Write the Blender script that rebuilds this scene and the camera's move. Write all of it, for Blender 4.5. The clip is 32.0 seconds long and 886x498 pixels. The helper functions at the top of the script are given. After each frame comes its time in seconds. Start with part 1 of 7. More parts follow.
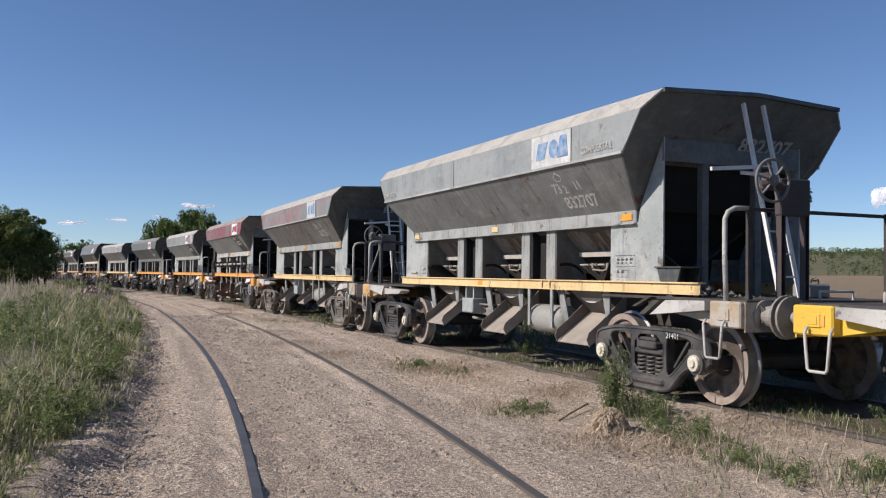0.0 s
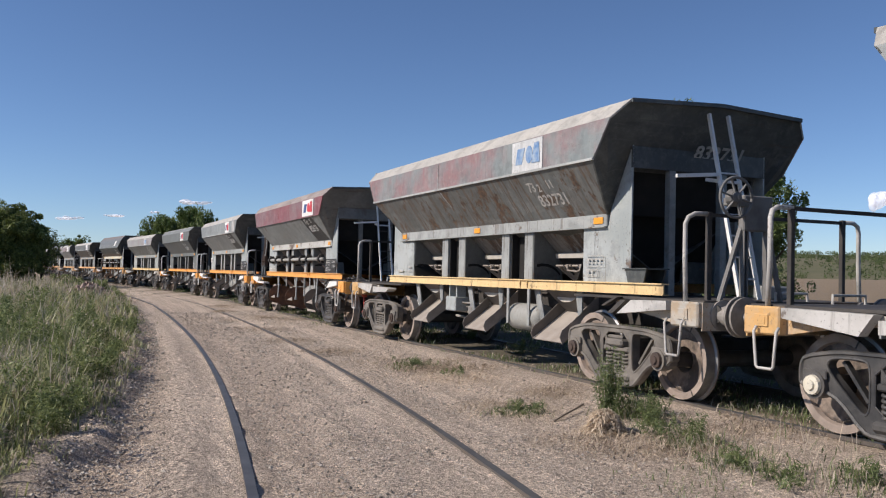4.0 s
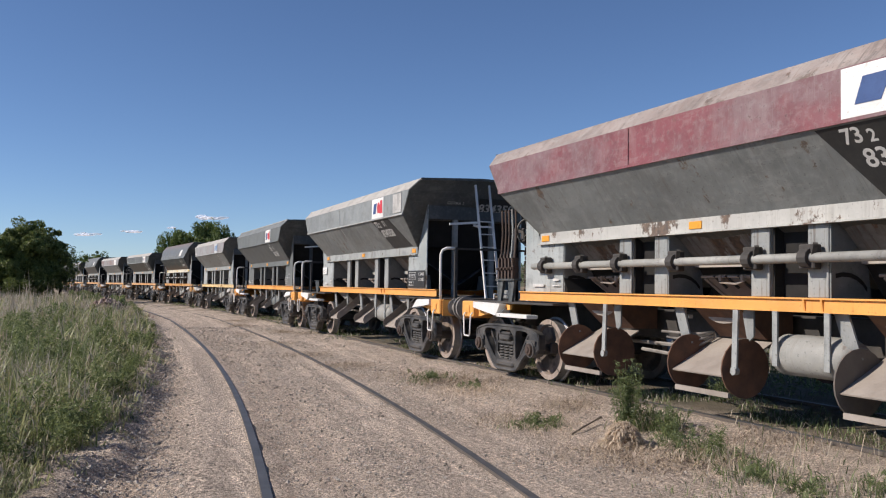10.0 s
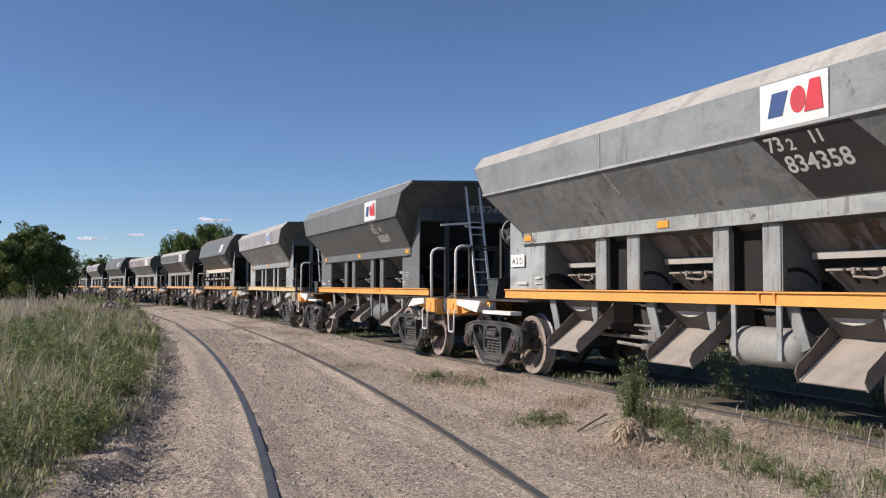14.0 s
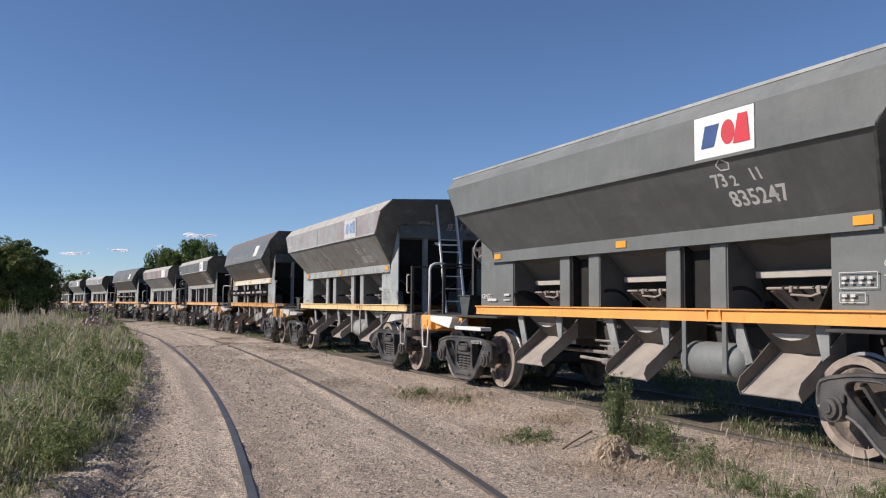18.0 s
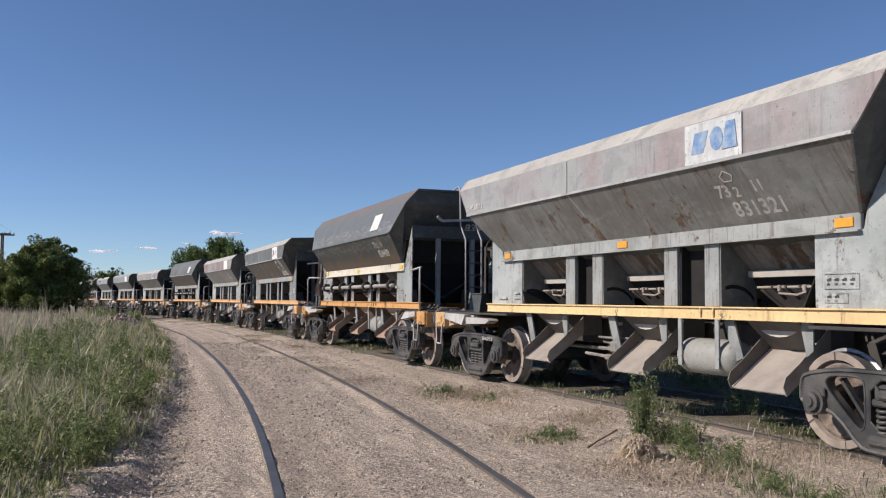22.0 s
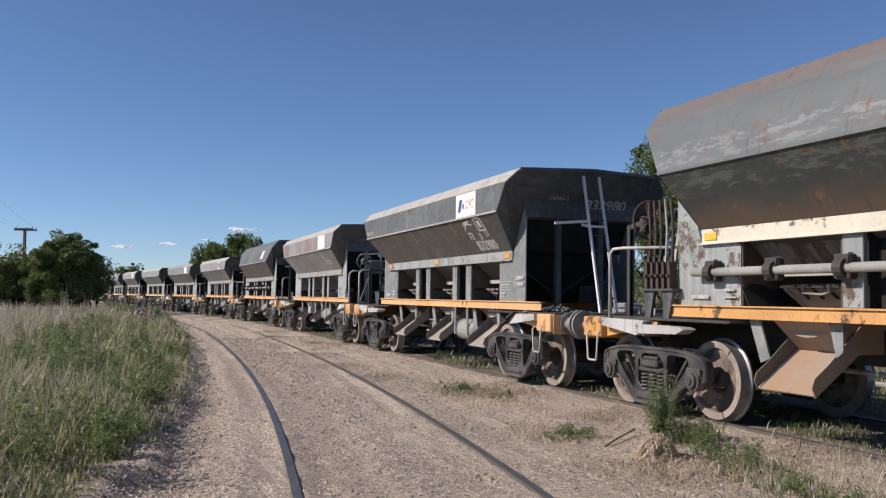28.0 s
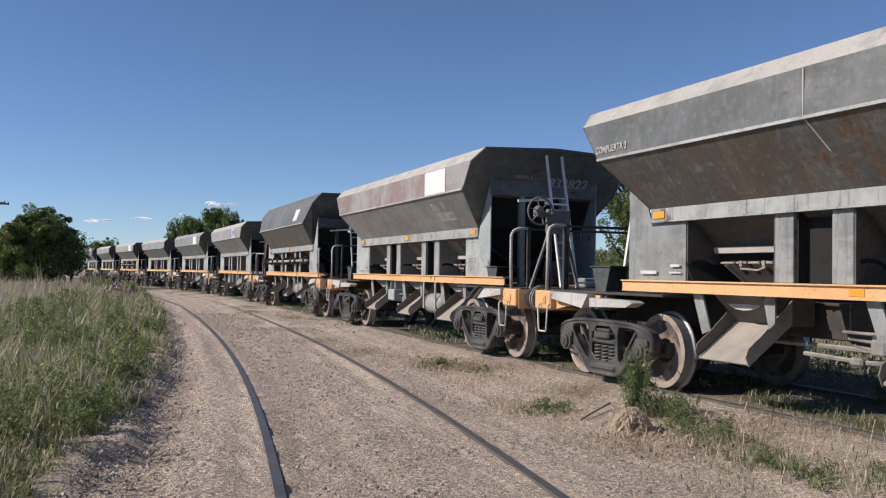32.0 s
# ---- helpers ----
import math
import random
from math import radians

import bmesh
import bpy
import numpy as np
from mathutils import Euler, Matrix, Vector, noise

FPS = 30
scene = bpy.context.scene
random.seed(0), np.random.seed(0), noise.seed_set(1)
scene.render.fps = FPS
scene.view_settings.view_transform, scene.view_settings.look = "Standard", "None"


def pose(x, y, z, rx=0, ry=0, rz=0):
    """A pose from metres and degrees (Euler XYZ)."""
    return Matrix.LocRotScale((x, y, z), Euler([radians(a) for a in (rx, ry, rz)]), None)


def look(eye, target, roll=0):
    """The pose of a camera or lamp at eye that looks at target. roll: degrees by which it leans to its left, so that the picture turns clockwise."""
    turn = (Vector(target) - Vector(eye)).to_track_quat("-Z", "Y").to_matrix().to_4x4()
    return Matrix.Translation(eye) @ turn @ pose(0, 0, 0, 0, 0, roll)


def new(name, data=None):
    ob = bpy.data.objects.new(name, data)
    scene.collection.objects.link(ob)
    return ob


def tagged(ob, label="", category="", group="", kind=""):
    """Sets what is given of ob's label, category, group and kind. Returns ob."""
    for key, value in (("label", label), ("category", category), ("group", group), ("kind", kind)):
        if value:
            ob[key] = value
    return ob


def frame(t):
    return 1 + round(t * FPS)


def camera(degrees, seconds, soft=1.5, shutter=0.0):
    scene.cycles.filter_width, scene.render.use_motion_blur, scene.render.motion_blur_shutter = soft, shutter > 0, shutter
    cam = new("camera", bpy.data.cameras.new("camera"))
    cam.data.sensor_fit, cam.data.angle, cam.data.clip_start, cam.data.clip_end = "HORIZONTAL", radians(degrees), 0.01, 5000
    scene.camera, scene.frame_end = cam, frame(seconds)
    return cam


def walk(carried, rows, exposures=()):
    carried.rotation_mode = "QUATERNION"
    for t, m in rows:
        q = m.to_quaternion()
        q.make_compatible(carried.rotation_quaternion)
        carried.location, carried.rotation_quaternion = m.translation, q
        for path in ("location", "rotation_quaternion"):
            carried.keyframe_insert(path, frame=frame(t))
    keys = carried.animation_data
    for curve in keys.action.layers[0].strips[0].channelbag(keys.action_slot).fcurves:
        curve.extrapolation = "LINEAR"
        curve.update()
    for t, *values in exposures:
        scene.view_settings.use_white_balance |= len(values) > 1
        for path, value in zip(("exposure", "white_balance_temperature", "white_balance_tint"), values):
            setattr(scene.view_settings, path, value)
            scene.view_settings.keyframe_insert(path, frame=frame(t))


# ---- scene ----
cam = camera(54.08, 32.0, 1.15)
PATH = [
    (0.0, pose(0, 0, 1.417, 91.467, -0.204, -0.000)),
    (0.5, pose(0, 0, 1.417, 91.439, -0.403, -0.256)),
    (1.0, pose(0, 0, 1.417, 91.396, -0.408, -0.442)),
    (1.5, pose(0, 0, 1.417, 91.338, -0.272, -0.509)),
    (2.0, pose(0, 0, 1.417, 91.366, -0.531, -0.603)),
    (2.5, pose(0, 0, 1.417, 91.380, -0.459, -0.757)),
    (3.0, pose(0, 0, 1.417, 91.400, -0.209, -0.720)),
    (3.5, pose(0, 0, 1.417, 91.311, -0.543, -0.374)),
    (5.5, pose(0, 0, 1.417, 92.173, -1.312, -0.341)),
    (6.0, pose(0, 0, 1.417, 92.207, -1.377, -0.336)),
    (6.5, pose(0, 0, 1.417, 92.208, -1.239, -0.370)),
    (7.0, pose(0, 0, 1.417, 92.308, -0.864, -0.179)),
    (7.5, pose(0, 0, 1.417, 92.338, -0.137, 0.087)),
    (8.0, pose(0, 0, 1.417, 92.332, 0.376, 0.679)),
    (8.5, pose(0, 0, 1.417, 92.277, 0.352, 0.871)),
    (9.0, pose(0, 0, 1.417, 92.309, 0.102, 0.862)),
    (9.5, pose(0, 0, 1.417, 92.284, -0.253, 0.852)),
    (10.0, pose(0, 0, 1.417, 92.275, -0.373, 0.839)),
    (10.5, pose(0, 0, 1.417, 92.221, -0.632, 0.824)),
    (11.0, pose(0, 0, 1.417, 92.203, -0.768, 0.835)),
    (11.5, pose(0, 0, 1.417, 92.185, -0.573, 0.823)),
    (12.0, pose(0, 0, 1.417, 92.152, -0.573, 0.770)),
    (12.5, pose(0, 0, 1.417, 92.076, -0.595, 0.668)),
    (13.0, pose(0, 0, 1.417, 92.075, -0.346, 0.854)),
    (13.5, pose(0, 0, 1.417, 92.091, 0.486, 1.032)),
    (14.0, pose(0, 0, 1.417, 92.217, 0.389, 1.068)),
    (14.5, pose(0, 0, 1.417, 92.379, 0.039, 0.931)),
    (16.5, pose(0, 0, 1.417, 93.079, 0.429, 0.298)),
    (17.0, pose(0, 0, 1.417, 93.181, 0.482, 0.214)),
    (17.5, pose(0, 0, 1.417, 93.289, 0.145, 0.149)),
    (18.0, pose(0, 0, 1.417, 93.296, 0.211, 0.122)),
    (18.5, pose(0, 0, 1.417, 93.323, 0.066, 0.116)),
    (19.0, pose(0, 0, 1.417, 93.359, 0.145, 0.111)),
    (19.5, pose(0, 0, 1.417, 93.369, 0.124, 0.270)),
    (20.0, pose(0, 0, 1.417, 93.309, 0.249, 0.570)),
    (20.5, pose(0, 0, 1.417, 93.305, 0.423, 0.930)),
    (21.0, pose(0, 0, 1.417, 93.269, 0.348, 1.310)),
    (21.5, pose(0, 0, 1.417, 93.218, 0.083, 1.601)),
    (22.0, pose(0, 0, 1.417, 93.160, 0.110, 1.737)),
    (22.5, pose(0, 0, 1.417, 93.116, 0.159, 1.746)),
    (23.0, pose(0, 0, 1.417, 93.139, 0.030, 1.805)),
    (23.5, pose(0, 0, 1.417, 93.145, 0.010, 1.678)),
    (24.0, pose(0, 0, 1.417, 93.134, -0.079, 1.755)),
    (24.5, pose(0, 0, 1.417, 93.148, 0.221, 1.841)),
    (25.0, pose(0, 0, 1.417, 93.190, 0.419, 1.955)),
    (25.5, pose(0, 0, 1.417, 93.215, 0.193, 2.043)),
    (27.5, pose(0, 0, 1.417, 93.249, -0.446, 2.712)),
    (28.0, pose(0, 0, 1.417, 92.983, -0.266, 2.907)),
    (28.5, pose(0, 0, 1.417, 92.529, -0.412, 2.982)),
    (29.0, pose(0, 0, 1.417, 92.268, -0.428, 3.049)),
    (29.5, pose(0, 0, 1.417, 92.331, -0.478, 3.145)),
    (30.0, pose(0, 0, 1.417, 92.589, 0.360, 3.448)),
    (30.5, pose(0, 0, 1.417, 92.328, 0.968, 3.118)),
    (31.0, pose(0, 0, 1.417, 91.825, 0.427, 1.308)),
    (31.5, pose(0, 0, 1.417, 91.514, -0.428, -0.057)),
    (32.0, pose(0, 0, 1.417, 91.361, -0.362, 1.436)),
]
walk(cam, PATH, exposures=[(0.0, 0.0, 6700, 14), (32.0, 0.0, 6700, 14)])

# ---- world and sun ----
SUN_FROM = Vector((-0.80, -0.14, 0.58)).normalized()
world = bpy.data.worlds.new("sky_world")
scene.world = world
world.use_nodes = True
wn = world.node_tree
wn.nodes.clear()
sky = wn.nodes.new("ShaderNodeTexSky")
sky.sky_type, sky.sun_disc = "NISHITA", False
sky.sun_elevation = math.asin(SUN_FROM.z)
sky.sun_rotation = math.atan2(SUN_FROM.x, SUN_FROM.y)
sky.altitude, sky.air_density, sky.dust_density, sky.ozone_density = 400, 0.75, 0.05, 6.3
bg = wn.nodes.new("ShaderNodeBackground")
bg.inputs["Strength"].default_value = 0.112
wo = wn.nodes.new("ShaderNodeOutputWorld")
wn.links.new(sky.outputs["Color"], bg.inputs["Color"])
wn.links.new(bg.outputs["Background"], wo.inputs["Surface"])
sun = new("sun", bpy.data.lights.new("sun", "SUN"))
sun.data.energy, sun.data.angle, sun.data.color = 5.0, radians(0.53), (1.0, 0.93, 0.83)
sun.matrix_world = look(SUN_FROM * 50, (0, 0, 0))
scene.view_settings.exposure = 0.0


# ---- materials ----
def shader(name, rough=0.8, metal=0.0):
    m = bpy.data.materials.new(name)
    m.use_nodes = True
    t = m.node_tree
    t.nodes.clear()
    out = t.nodes.new("ShaderNodeOutputMaterial")
    b = t.nodes.new("ShaderNodeBsdfPrincipled")
    b.inputs["Roughness"].default_value, b.inputs["Metallic"].default_value = rough, metal
    t.links.new(b.outputs["BSDF"], out.inputs["Surface"])
    return m, t, b


def coords(t, kind="Object", scale=(1, 1, 1)):
    c = t.nodes.new("ShaderNodeTexCoord")
    mp = t.nodes.new("ShaderNodeMapping")
    mp.inputs["Scale"].default_value = scale
    t.links.new(c.outputs[kind], mp.inputs["Vector"])
    return mp.outputs["Vector"]


def noise_tex(t, vec, scale, detail=5, rough=0.6):
    n = t.nodes.new("ShaderNodeTexNoise")
    n.inputs["Scale"].default_value, n.inputs["Detail"].default_value, n.inputs["Roughness"].default_value = scale, detail, rough
    t.links.new(vec, n.inputs["Vector"])
    return n.outputs["Fac"]


def ramp(t, fac, lo, hi, a=(0, 0, 0), b=(1, 1, 1)):
    r = t.nodes.new("ShaderNodeValToRGB")
    e = r.color_ramp.elements
    e[0].position, e[1].position = lo, hi
    e[0].color, e[1].color = (*a, 1), (*b, 1)
    t.links.new(fac, r.inputs["Fac"])
    return r.outputs["Color"]


def mixed(t, fac, a, b, mode="MIX"):
    n = t.nodes.new("ShaderNodeMix")
    n.data_type, n.blend_type = "RGBA", mode
    for socket, value in ((n.inputs[0], fac), (n.inputs[6], a), (n.inputs[7], b)):
        if isinstance(value, bpy.types.NodeSocket):
            t.links.new(value, socket)
        elif isinstance(value, (int, float)):
            socket.default_value = value
        else:
            socket.default_value = (*value, 1)
    return n.outputs[2]


def multiply(t, a, b):
    n = t.nodes.new("ShaderNodeMath")
    n.operation = "MULTIPLY"
    for socket, value in zip(n.inputs, (a, b)):
        if isinstance(value, bpy.types.NodeSocket):
            t.links.new(value, socket)
        else:
            socket.default_value = value
    return n.outputs[0]


def bumped(t, b, height, strength, distance=0.02):
    n = t.nodes.new("ShaderNodeBump")
    n.inputs["Strength"].default_value, n.inputs["Distance"].default_value = strength, distance
    t.links.new(height, n.inputs["Height"])
    t.links.new(n.outputs["Normal"], b.inputs["Normal"])


def stretched(t, v, scale):
    mp = t.nodes.new("ShaderNodeMapping")
    mp.inputs["Scale"].default_value = scale
    t.links.new(v, mp.inputs["Vector"])
    return mp.outputs["Vector"]


def paint(name, base, second=None, rust=0.3, dust=0.3, rough=0.62, seed=0.0, streak=0.5, pale=(0.40, 0.405, 0.385), tear=1.0):
    """Old paint on steel: two tones in patches, runs of rust and dirt, pale scratches, chips, and shallow dents."""
    m, t, b = shader(name, rough)
    v = coords(t)
    off = t.nodes.new("ShaderNodeVectorMath")
    off.operation = "ADD"
    off.inputs[1].default_value = (seed * 3.7, seed * 1.3, seed * 2.1)
    t.links.new(v, off.inputs[0])
    v = off.outputs[0]
    wide, thin, hair = stretched(t, v, (3, 0.8, 0.6)), stretched(t, v, (14, 1.2, 1.0)), stretched(t, v, (45, 2.0, 1.6))
    big, mid, fine = noise_tex(t, v, 0.9, 6), noise_tex(t, v, 3.4, 6, 0.65), noise_tex(t, v, 15, 6, 0.7)
    second = second or tuple(c * 0.68 for c in base)
    col = mixed(t, ramp(t, big, 0.42, 0.58), base, second)
    # broad veils of dust and of dark dirt
    col = mixed(t, multiply(t, ramp(t, noise_tex(t, wide, 1.3, 6, 0.7), 0.50, 0.66), streak * 0.5), col, pale)
    col = mixed(t, multiply(t, ramp(t, mid, 0.50, 0.62), min(0.8, 1.3 * streak)), col, tuple(c * 0.58 for c in base))
    col = mixed(t, multiply(t, ramp(t, noise_tex(t, stretched(t, v, (0.8, 2.0, 2.6)), 1.7, 7, 0.72), 0.56, 0.60), streak * 0.75), col, tuple(0.5 * c + 0.5 * q for c, q in zip(base, pale)))
    # runs, in the patches where water comes down
    where = ramp(t, noise_tex(t, stretched(t, v, (1.4, 0.6, 0.5)), 1.0, 4), 0.50, 0.60)
    runs = multiply(t, ramp(t, noise_tex(t, thin, 1.2, 5, 0.65), 0.54, 0.64), where)
    col = mixed(t, multiply(t, runs, min(0.85, streak * 1.3)), col, tuple(c * 0.38 for c in base))
    col = mixed(t, multiply(t, ramp(t, noise_tex(t, hair, 1.1, 4, 0.6), 0.60, 0.66), multiply(t, ramp(t, big, 0.46, 0.56), streak * 0.35)), col, pale)
    col = mixed(t, multiply(t, ramp(t, fine, 0.5, 0.72), dust * 0.8), col, pale)
    chips = noise_tex(t, v, 30, 4, 0.65)
    col = mixed(t, multiply(t, ramp(t, chips, 0.615, 0.65), min(0.9, 0.2 + dust)), col, tuple(c * 0.3 for c in base))
    # rust: patches with hard edges, and runs below them
    cut = 0.67 - 0.15 * rust
    rusty = mixed(t, ramp(t, fine, 0.35, 0.62), (0.16, 0.092, 0.054), (0.05, 0.032, 0.024))
    patch = ramp(t, noise_tex(t, stretched(t, v, (2.6, 1.2, 2.0)), 1.0, 8, 0.7), cut, cut + 0.025)
    patch = multiply(t, patch, ramp(t, noise_tex(t, stretched(t, v, (6, 3.0, 5.0)), 1.0, 6, 0.7), 0.44, 0.52))
    col = mixed(t, multiply(t, patch, min(0.9, rust * 2.0)), col, rusty)
    tears = ramp(t, noise_tex(t, stretched(t, v, (11, 1.0, 0.55)), 1.0, 7, 0.7), cut - 0.02, cut + 0.05)
    col = mixed(t, multiply(t, tears, tear * min(0.7, rust * 0.9)), col, rusty)
    t.links.new(col, b.inputs["Base Color"])
    dents = t.nodes.new("ShaderNodeMath")
    dents.operation = "ADD"
    t.links.new(multiply(t, noise_tex(t, stretched(t, v, (1.0, 1.0, 1.6)), 1.3, 2, 0.4), 14.0), dents.inputs[0])
    t.links.new(fine, dents.inputs[1])
    bumped(t, b, dents.outputs[0], 0.45, 0.006)
    return m


def plain(name, a, c, scale=6.0, rough=0.7, metal=0.0, bump=0.2, dist=0.01):
    m, t, b = shader(name, rough, metal)
    v = coords(t)
    n1, n2 = noise_tex(t, v, scale, 6), noise_tex(t, v, scale * 6, 4, 0.7)
    col = mixed(t, ramp(t, n1, 0.35, 0.68), a, c)
    col = mixed(t, multiply(t, ramp(t, n2, 0.55, 0.75), 0.35), col, tuple(x * 0.45 for x in a))
    t.links.new(col, b.inputs["Base Color"])
    bumped(t, b, n2, bump, dist)
    return m


def leafy(name, a, c, rough=0.55, light=0.25):
    m, t, b = shader(name, rough)
    g = t.nodes.new("ShaderNodeNewGeometry")
    col = mixed(t, g.outputs["Random Per Island"], a, c)
    t.links.new(col, b.inputs["Base Color"])
    tr = t.nodes.new("ShaderNodeBsdfTranslucent")
    t.links.new(col, tr.inputs["Color"])
    mx = t.nodes.new("ShaderNodeMixShader")
    mx.inputs[0].default_value = light
    t.links.new(b.outputs["BSDF"], mx.inputs[1])
    t.links.new(tr.outputs["BSDF"], mx.inputs[2])
    t.links.new(mx.outputs[0], t.nodes["Material Output"].inputs["Surface"])
    return m


def weathered(name, low, high, top, z0, z1, blur, flake, band, seed):
    """A coat that changes with height along a ragged edge, with flakes in one band of height."""
    m, t, b = shader(name, 0.55)
    v = coords(t)
    sep = t.nodes.new("ShaderNodeSeparateXYZ")
    t.links.new(v, sep.inputs[0])
    off = stretched(t, v, (0.55 + 0.01 * seed, 1.0, 1.4))
    rag = noise_tex(t, off, 2.4, 9, 0.78)

    def level(a, c, amount):
        n = t.nodes.new("ShaderNodeMath")
        n.operation = "MULTIPLY_ADD"
        t.links.new(rag, n.inputs[0])
        n.inputs[1].default_value = amount
        t.links.new(sep.outputs["Z"], n.inputs[2])
        r = t.nodes.new("ShaderNodeMapRange")
        r.inputs["From Min"].default_value, r.inputs["From Max"].default_value = a + amount / 2, c + amount / 2
        t.links.new(n.outputs[0], r.inputs["Value"])
        return r.outputs["Result"]
    col = mixed(t, level(z0, z1, blur), low, high)
    col = mixed(t, multiply(t, level(z1 + 0.30, z1 + 0.55, blur), 0.85), col, top)
    fine = noise_tex(t, stretched(t, v, (1.6, 3.0, 7.0)), 2.2, 8, 0.72)
    inside = multiply(t, level(band[0], band[0] + 0.05, 0.25), ramp(t, level(band[1], band[1] + 0.05, 0.25), 0.0, 1.0, (1, 1, 1), (0, 0, 0)))
    col = mixed(t, multiply(t, multiply(t, inside, ramp(t, fine, 0.50, 0.56)), 0.6), col, flake)
    col = mixed(t, multiply(t, ramp(t, noise_tex(t, stretched(t, v, (9, 2.0, 1.4)), 1.3, 6, 0.7), 0.57, 0.66), 0.45), col, tuple(0.45 * q for q in low))
    col = mixed(t, multiply(t, ramp(t, noise_tex(t, stretched(t, v, (3, 2.0, 3.0)), 1.3, 8, 0.75), 0.60, 0.63), 0.75), col, (0.17, 0.085, 0.045))
    t.links.new(col, b.inputs["Base Color"])
    bumped(t, b, noise_tex(t, stretched(t, v, (1.0, 1.0, 1.6)), 1.3, 3, 0.5), 0.5, 0.05)
    return m


M_GREY_DARK = paint("worn_dark_grey_paint", (0.05, 0.058, 0.06), (0.075, 0.085, 0.085), 0.25, 0.2, streak=0.25)
# end paint darkened below the sides to carry the shade on the ends
M_END = paint("shade_darkened_end_paint", (0.052, 0.057, 0.058), (0.075, 0.082, 0.08), 0.3, 0.15, streak=0.2, seed=4)
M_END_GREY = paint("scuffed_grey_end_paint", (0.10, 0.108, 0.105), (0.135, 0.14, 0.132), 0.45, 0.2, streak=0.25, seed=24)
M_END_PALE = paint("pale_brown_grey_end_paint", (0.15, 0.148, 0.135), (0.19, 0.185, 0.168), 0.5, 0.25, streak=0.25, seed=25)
M_FRAME = paint("grey_frame_paint", (0.345, 0.365, 0.36), (0.27, 0.285, 0.28), 0.62, 0.35, seed=2)
M_PLATE = paint("pale_grey_plate_paint", (0.38, 0.41, 0.41), (0.29, 0.325, 0.325), 0.42, 0.3, seed=7)
M_UNDER = plain("sooty_steel", (0.035, 0.033, 0.032), (0.07, 0.062, 0.055), 5, 0.75)
# flat black for shade in cavities, and for one painted bar on an end
M_SHADE_MARK_BLACK = plain("shade_and_mark_black", (0.012, 0.012, 0.012), (0.02, 0.019, 0.018), 5, 0.95)
M_BOGIE = plain("greasy_cast_steel", (0.03, 0.031, 0.033), (0.115, 0.108, 0.10), 3, 0.5, 0.1, 0.4)
M_DUSTY_BOGIE = plain("dusty_brown_cast_steel", (0.10, 0.092, 0.082), (0.21, 0.19, 0.165), 3, 0.7, 0.0, 0.4)
M_STAND = plain("grey_brake_stand_paint", (0.19, 0.19, 0.185), (0.12, 0.115, 0.11), 5, 0.7)
M_STAND_DARK = plain("dark_maroon_stand_paint", (0.07, 0.05, 0.052), (0.045, 0.04, 0.042), 5, 0.65)
M_RED_HOOK = plain("red_hook_paint", (0.42, 0.06, 0.035), (0.30, 0.05, 0.035), 5, 0.6)
M_BUFFER = plain("brown_grey_buffer_steel", (0.32, 0.30, 0.275), (0.17, 0.155, 0.14), 5, 0.65, 0.15, 0.2)
M_RUSTY = plain("rusty_steel", (0.17, 0.085, 0.05), (0.09, 0.05, 0.035), 6, 0.85)
M_PIVOT = plain("dark_rusty_iron", (0.085, 0.055, 0.042), (0.045, 0.034, 0.03), 6, 0.85)
M_WHEEL = plain("dusty_wheel_steel", (0.36, 0.295, 0.25), (0.22, 0.18, 0.155), 7, 0.75)
M_WEB, wt, wb = shader("greasy_wheel_web", 0.8)
wv = coords(wt)
wcol = mixed(wt, ramp(wt, noise_tex(wt, wv, 3.2, 5, 0.65), 0.44, 0.56), (0.235, 0.185, 0.15), (0.075, 0.063, 0.055))
wcol = mixed(wt, multiply(wt, ramp(wt, noise_tex(wt, wv, 22, 4, 0.7), 0.5, 0.7), 0.4), wcol, (0.15, 0.10, 0.075))
wt.links.new(wcol, wb.inputs["Base Color"])
M_TREAD = plain("polished_tread_steel", (0.34, 0.34, 0.345), (0.24, 0.24, 0.245), 8, 0.45, 0.7, 0.05)
M_CHUTE = plain("dusty_chute_steel", (0.36, 0.32, 0.28), (0.25, 0.215, 0.185), 3, 0.75)
# darker copy of the chute steel, with shade put into its colour
M_CHUTE_SHADED = plain("shaded_chute_cheek_steel", (0.10, 0.09, 0.082), (0.16, 0.14, 0.12), 3, 0.8)
M_LEDGE = plain("dusty_ledge_steel", (0.50, 0.47, 0.42), (0.38, 0.355, 0.32), 4, 0.8)
M_TANK = paint("tank_grey_paint", (0.38, 0.38, 0.355), (0.28, 0.28, 0.26), 0.25, 0.35, seed=9)
M_WHITE = paint("white_paint", (0.78, 0.78, 0.76), (0.66, 0.66, 0.64), 0.15, 0.15, seed=3, streak=0.15, pale=(0.5, 0.47, 0.42))
M_WHITE_OLD = paint("grimy_white_paint", (0.52, 0.51, 0.49), (0.38, 0.37, 0.35), 0.35, 0.4, seed=5)
M_ORANGE = paint("orange_paint", (0.82, 0.385, 0.09), (0.76, 0.35, 0.09), 0.14, 0.2, seed=1, streak=0.14, pale=(0.62, 0.42, 0.22))
M_YELLOW = paint("faded_yellow_paint", (0.76, 0.57, 0.29), (0.70, 0.50, 0.25), 0.42, 0.4, seed=6, streak=0.25, pale=(0.6, 0.48, 0.3))
M_PEEL = paint("peeling_orange_grey_paint", (0.60, 0.36, 0.14), (0.40, 0.38, 0.34), 0.35, 0.5, seed=16, streak=0.4)
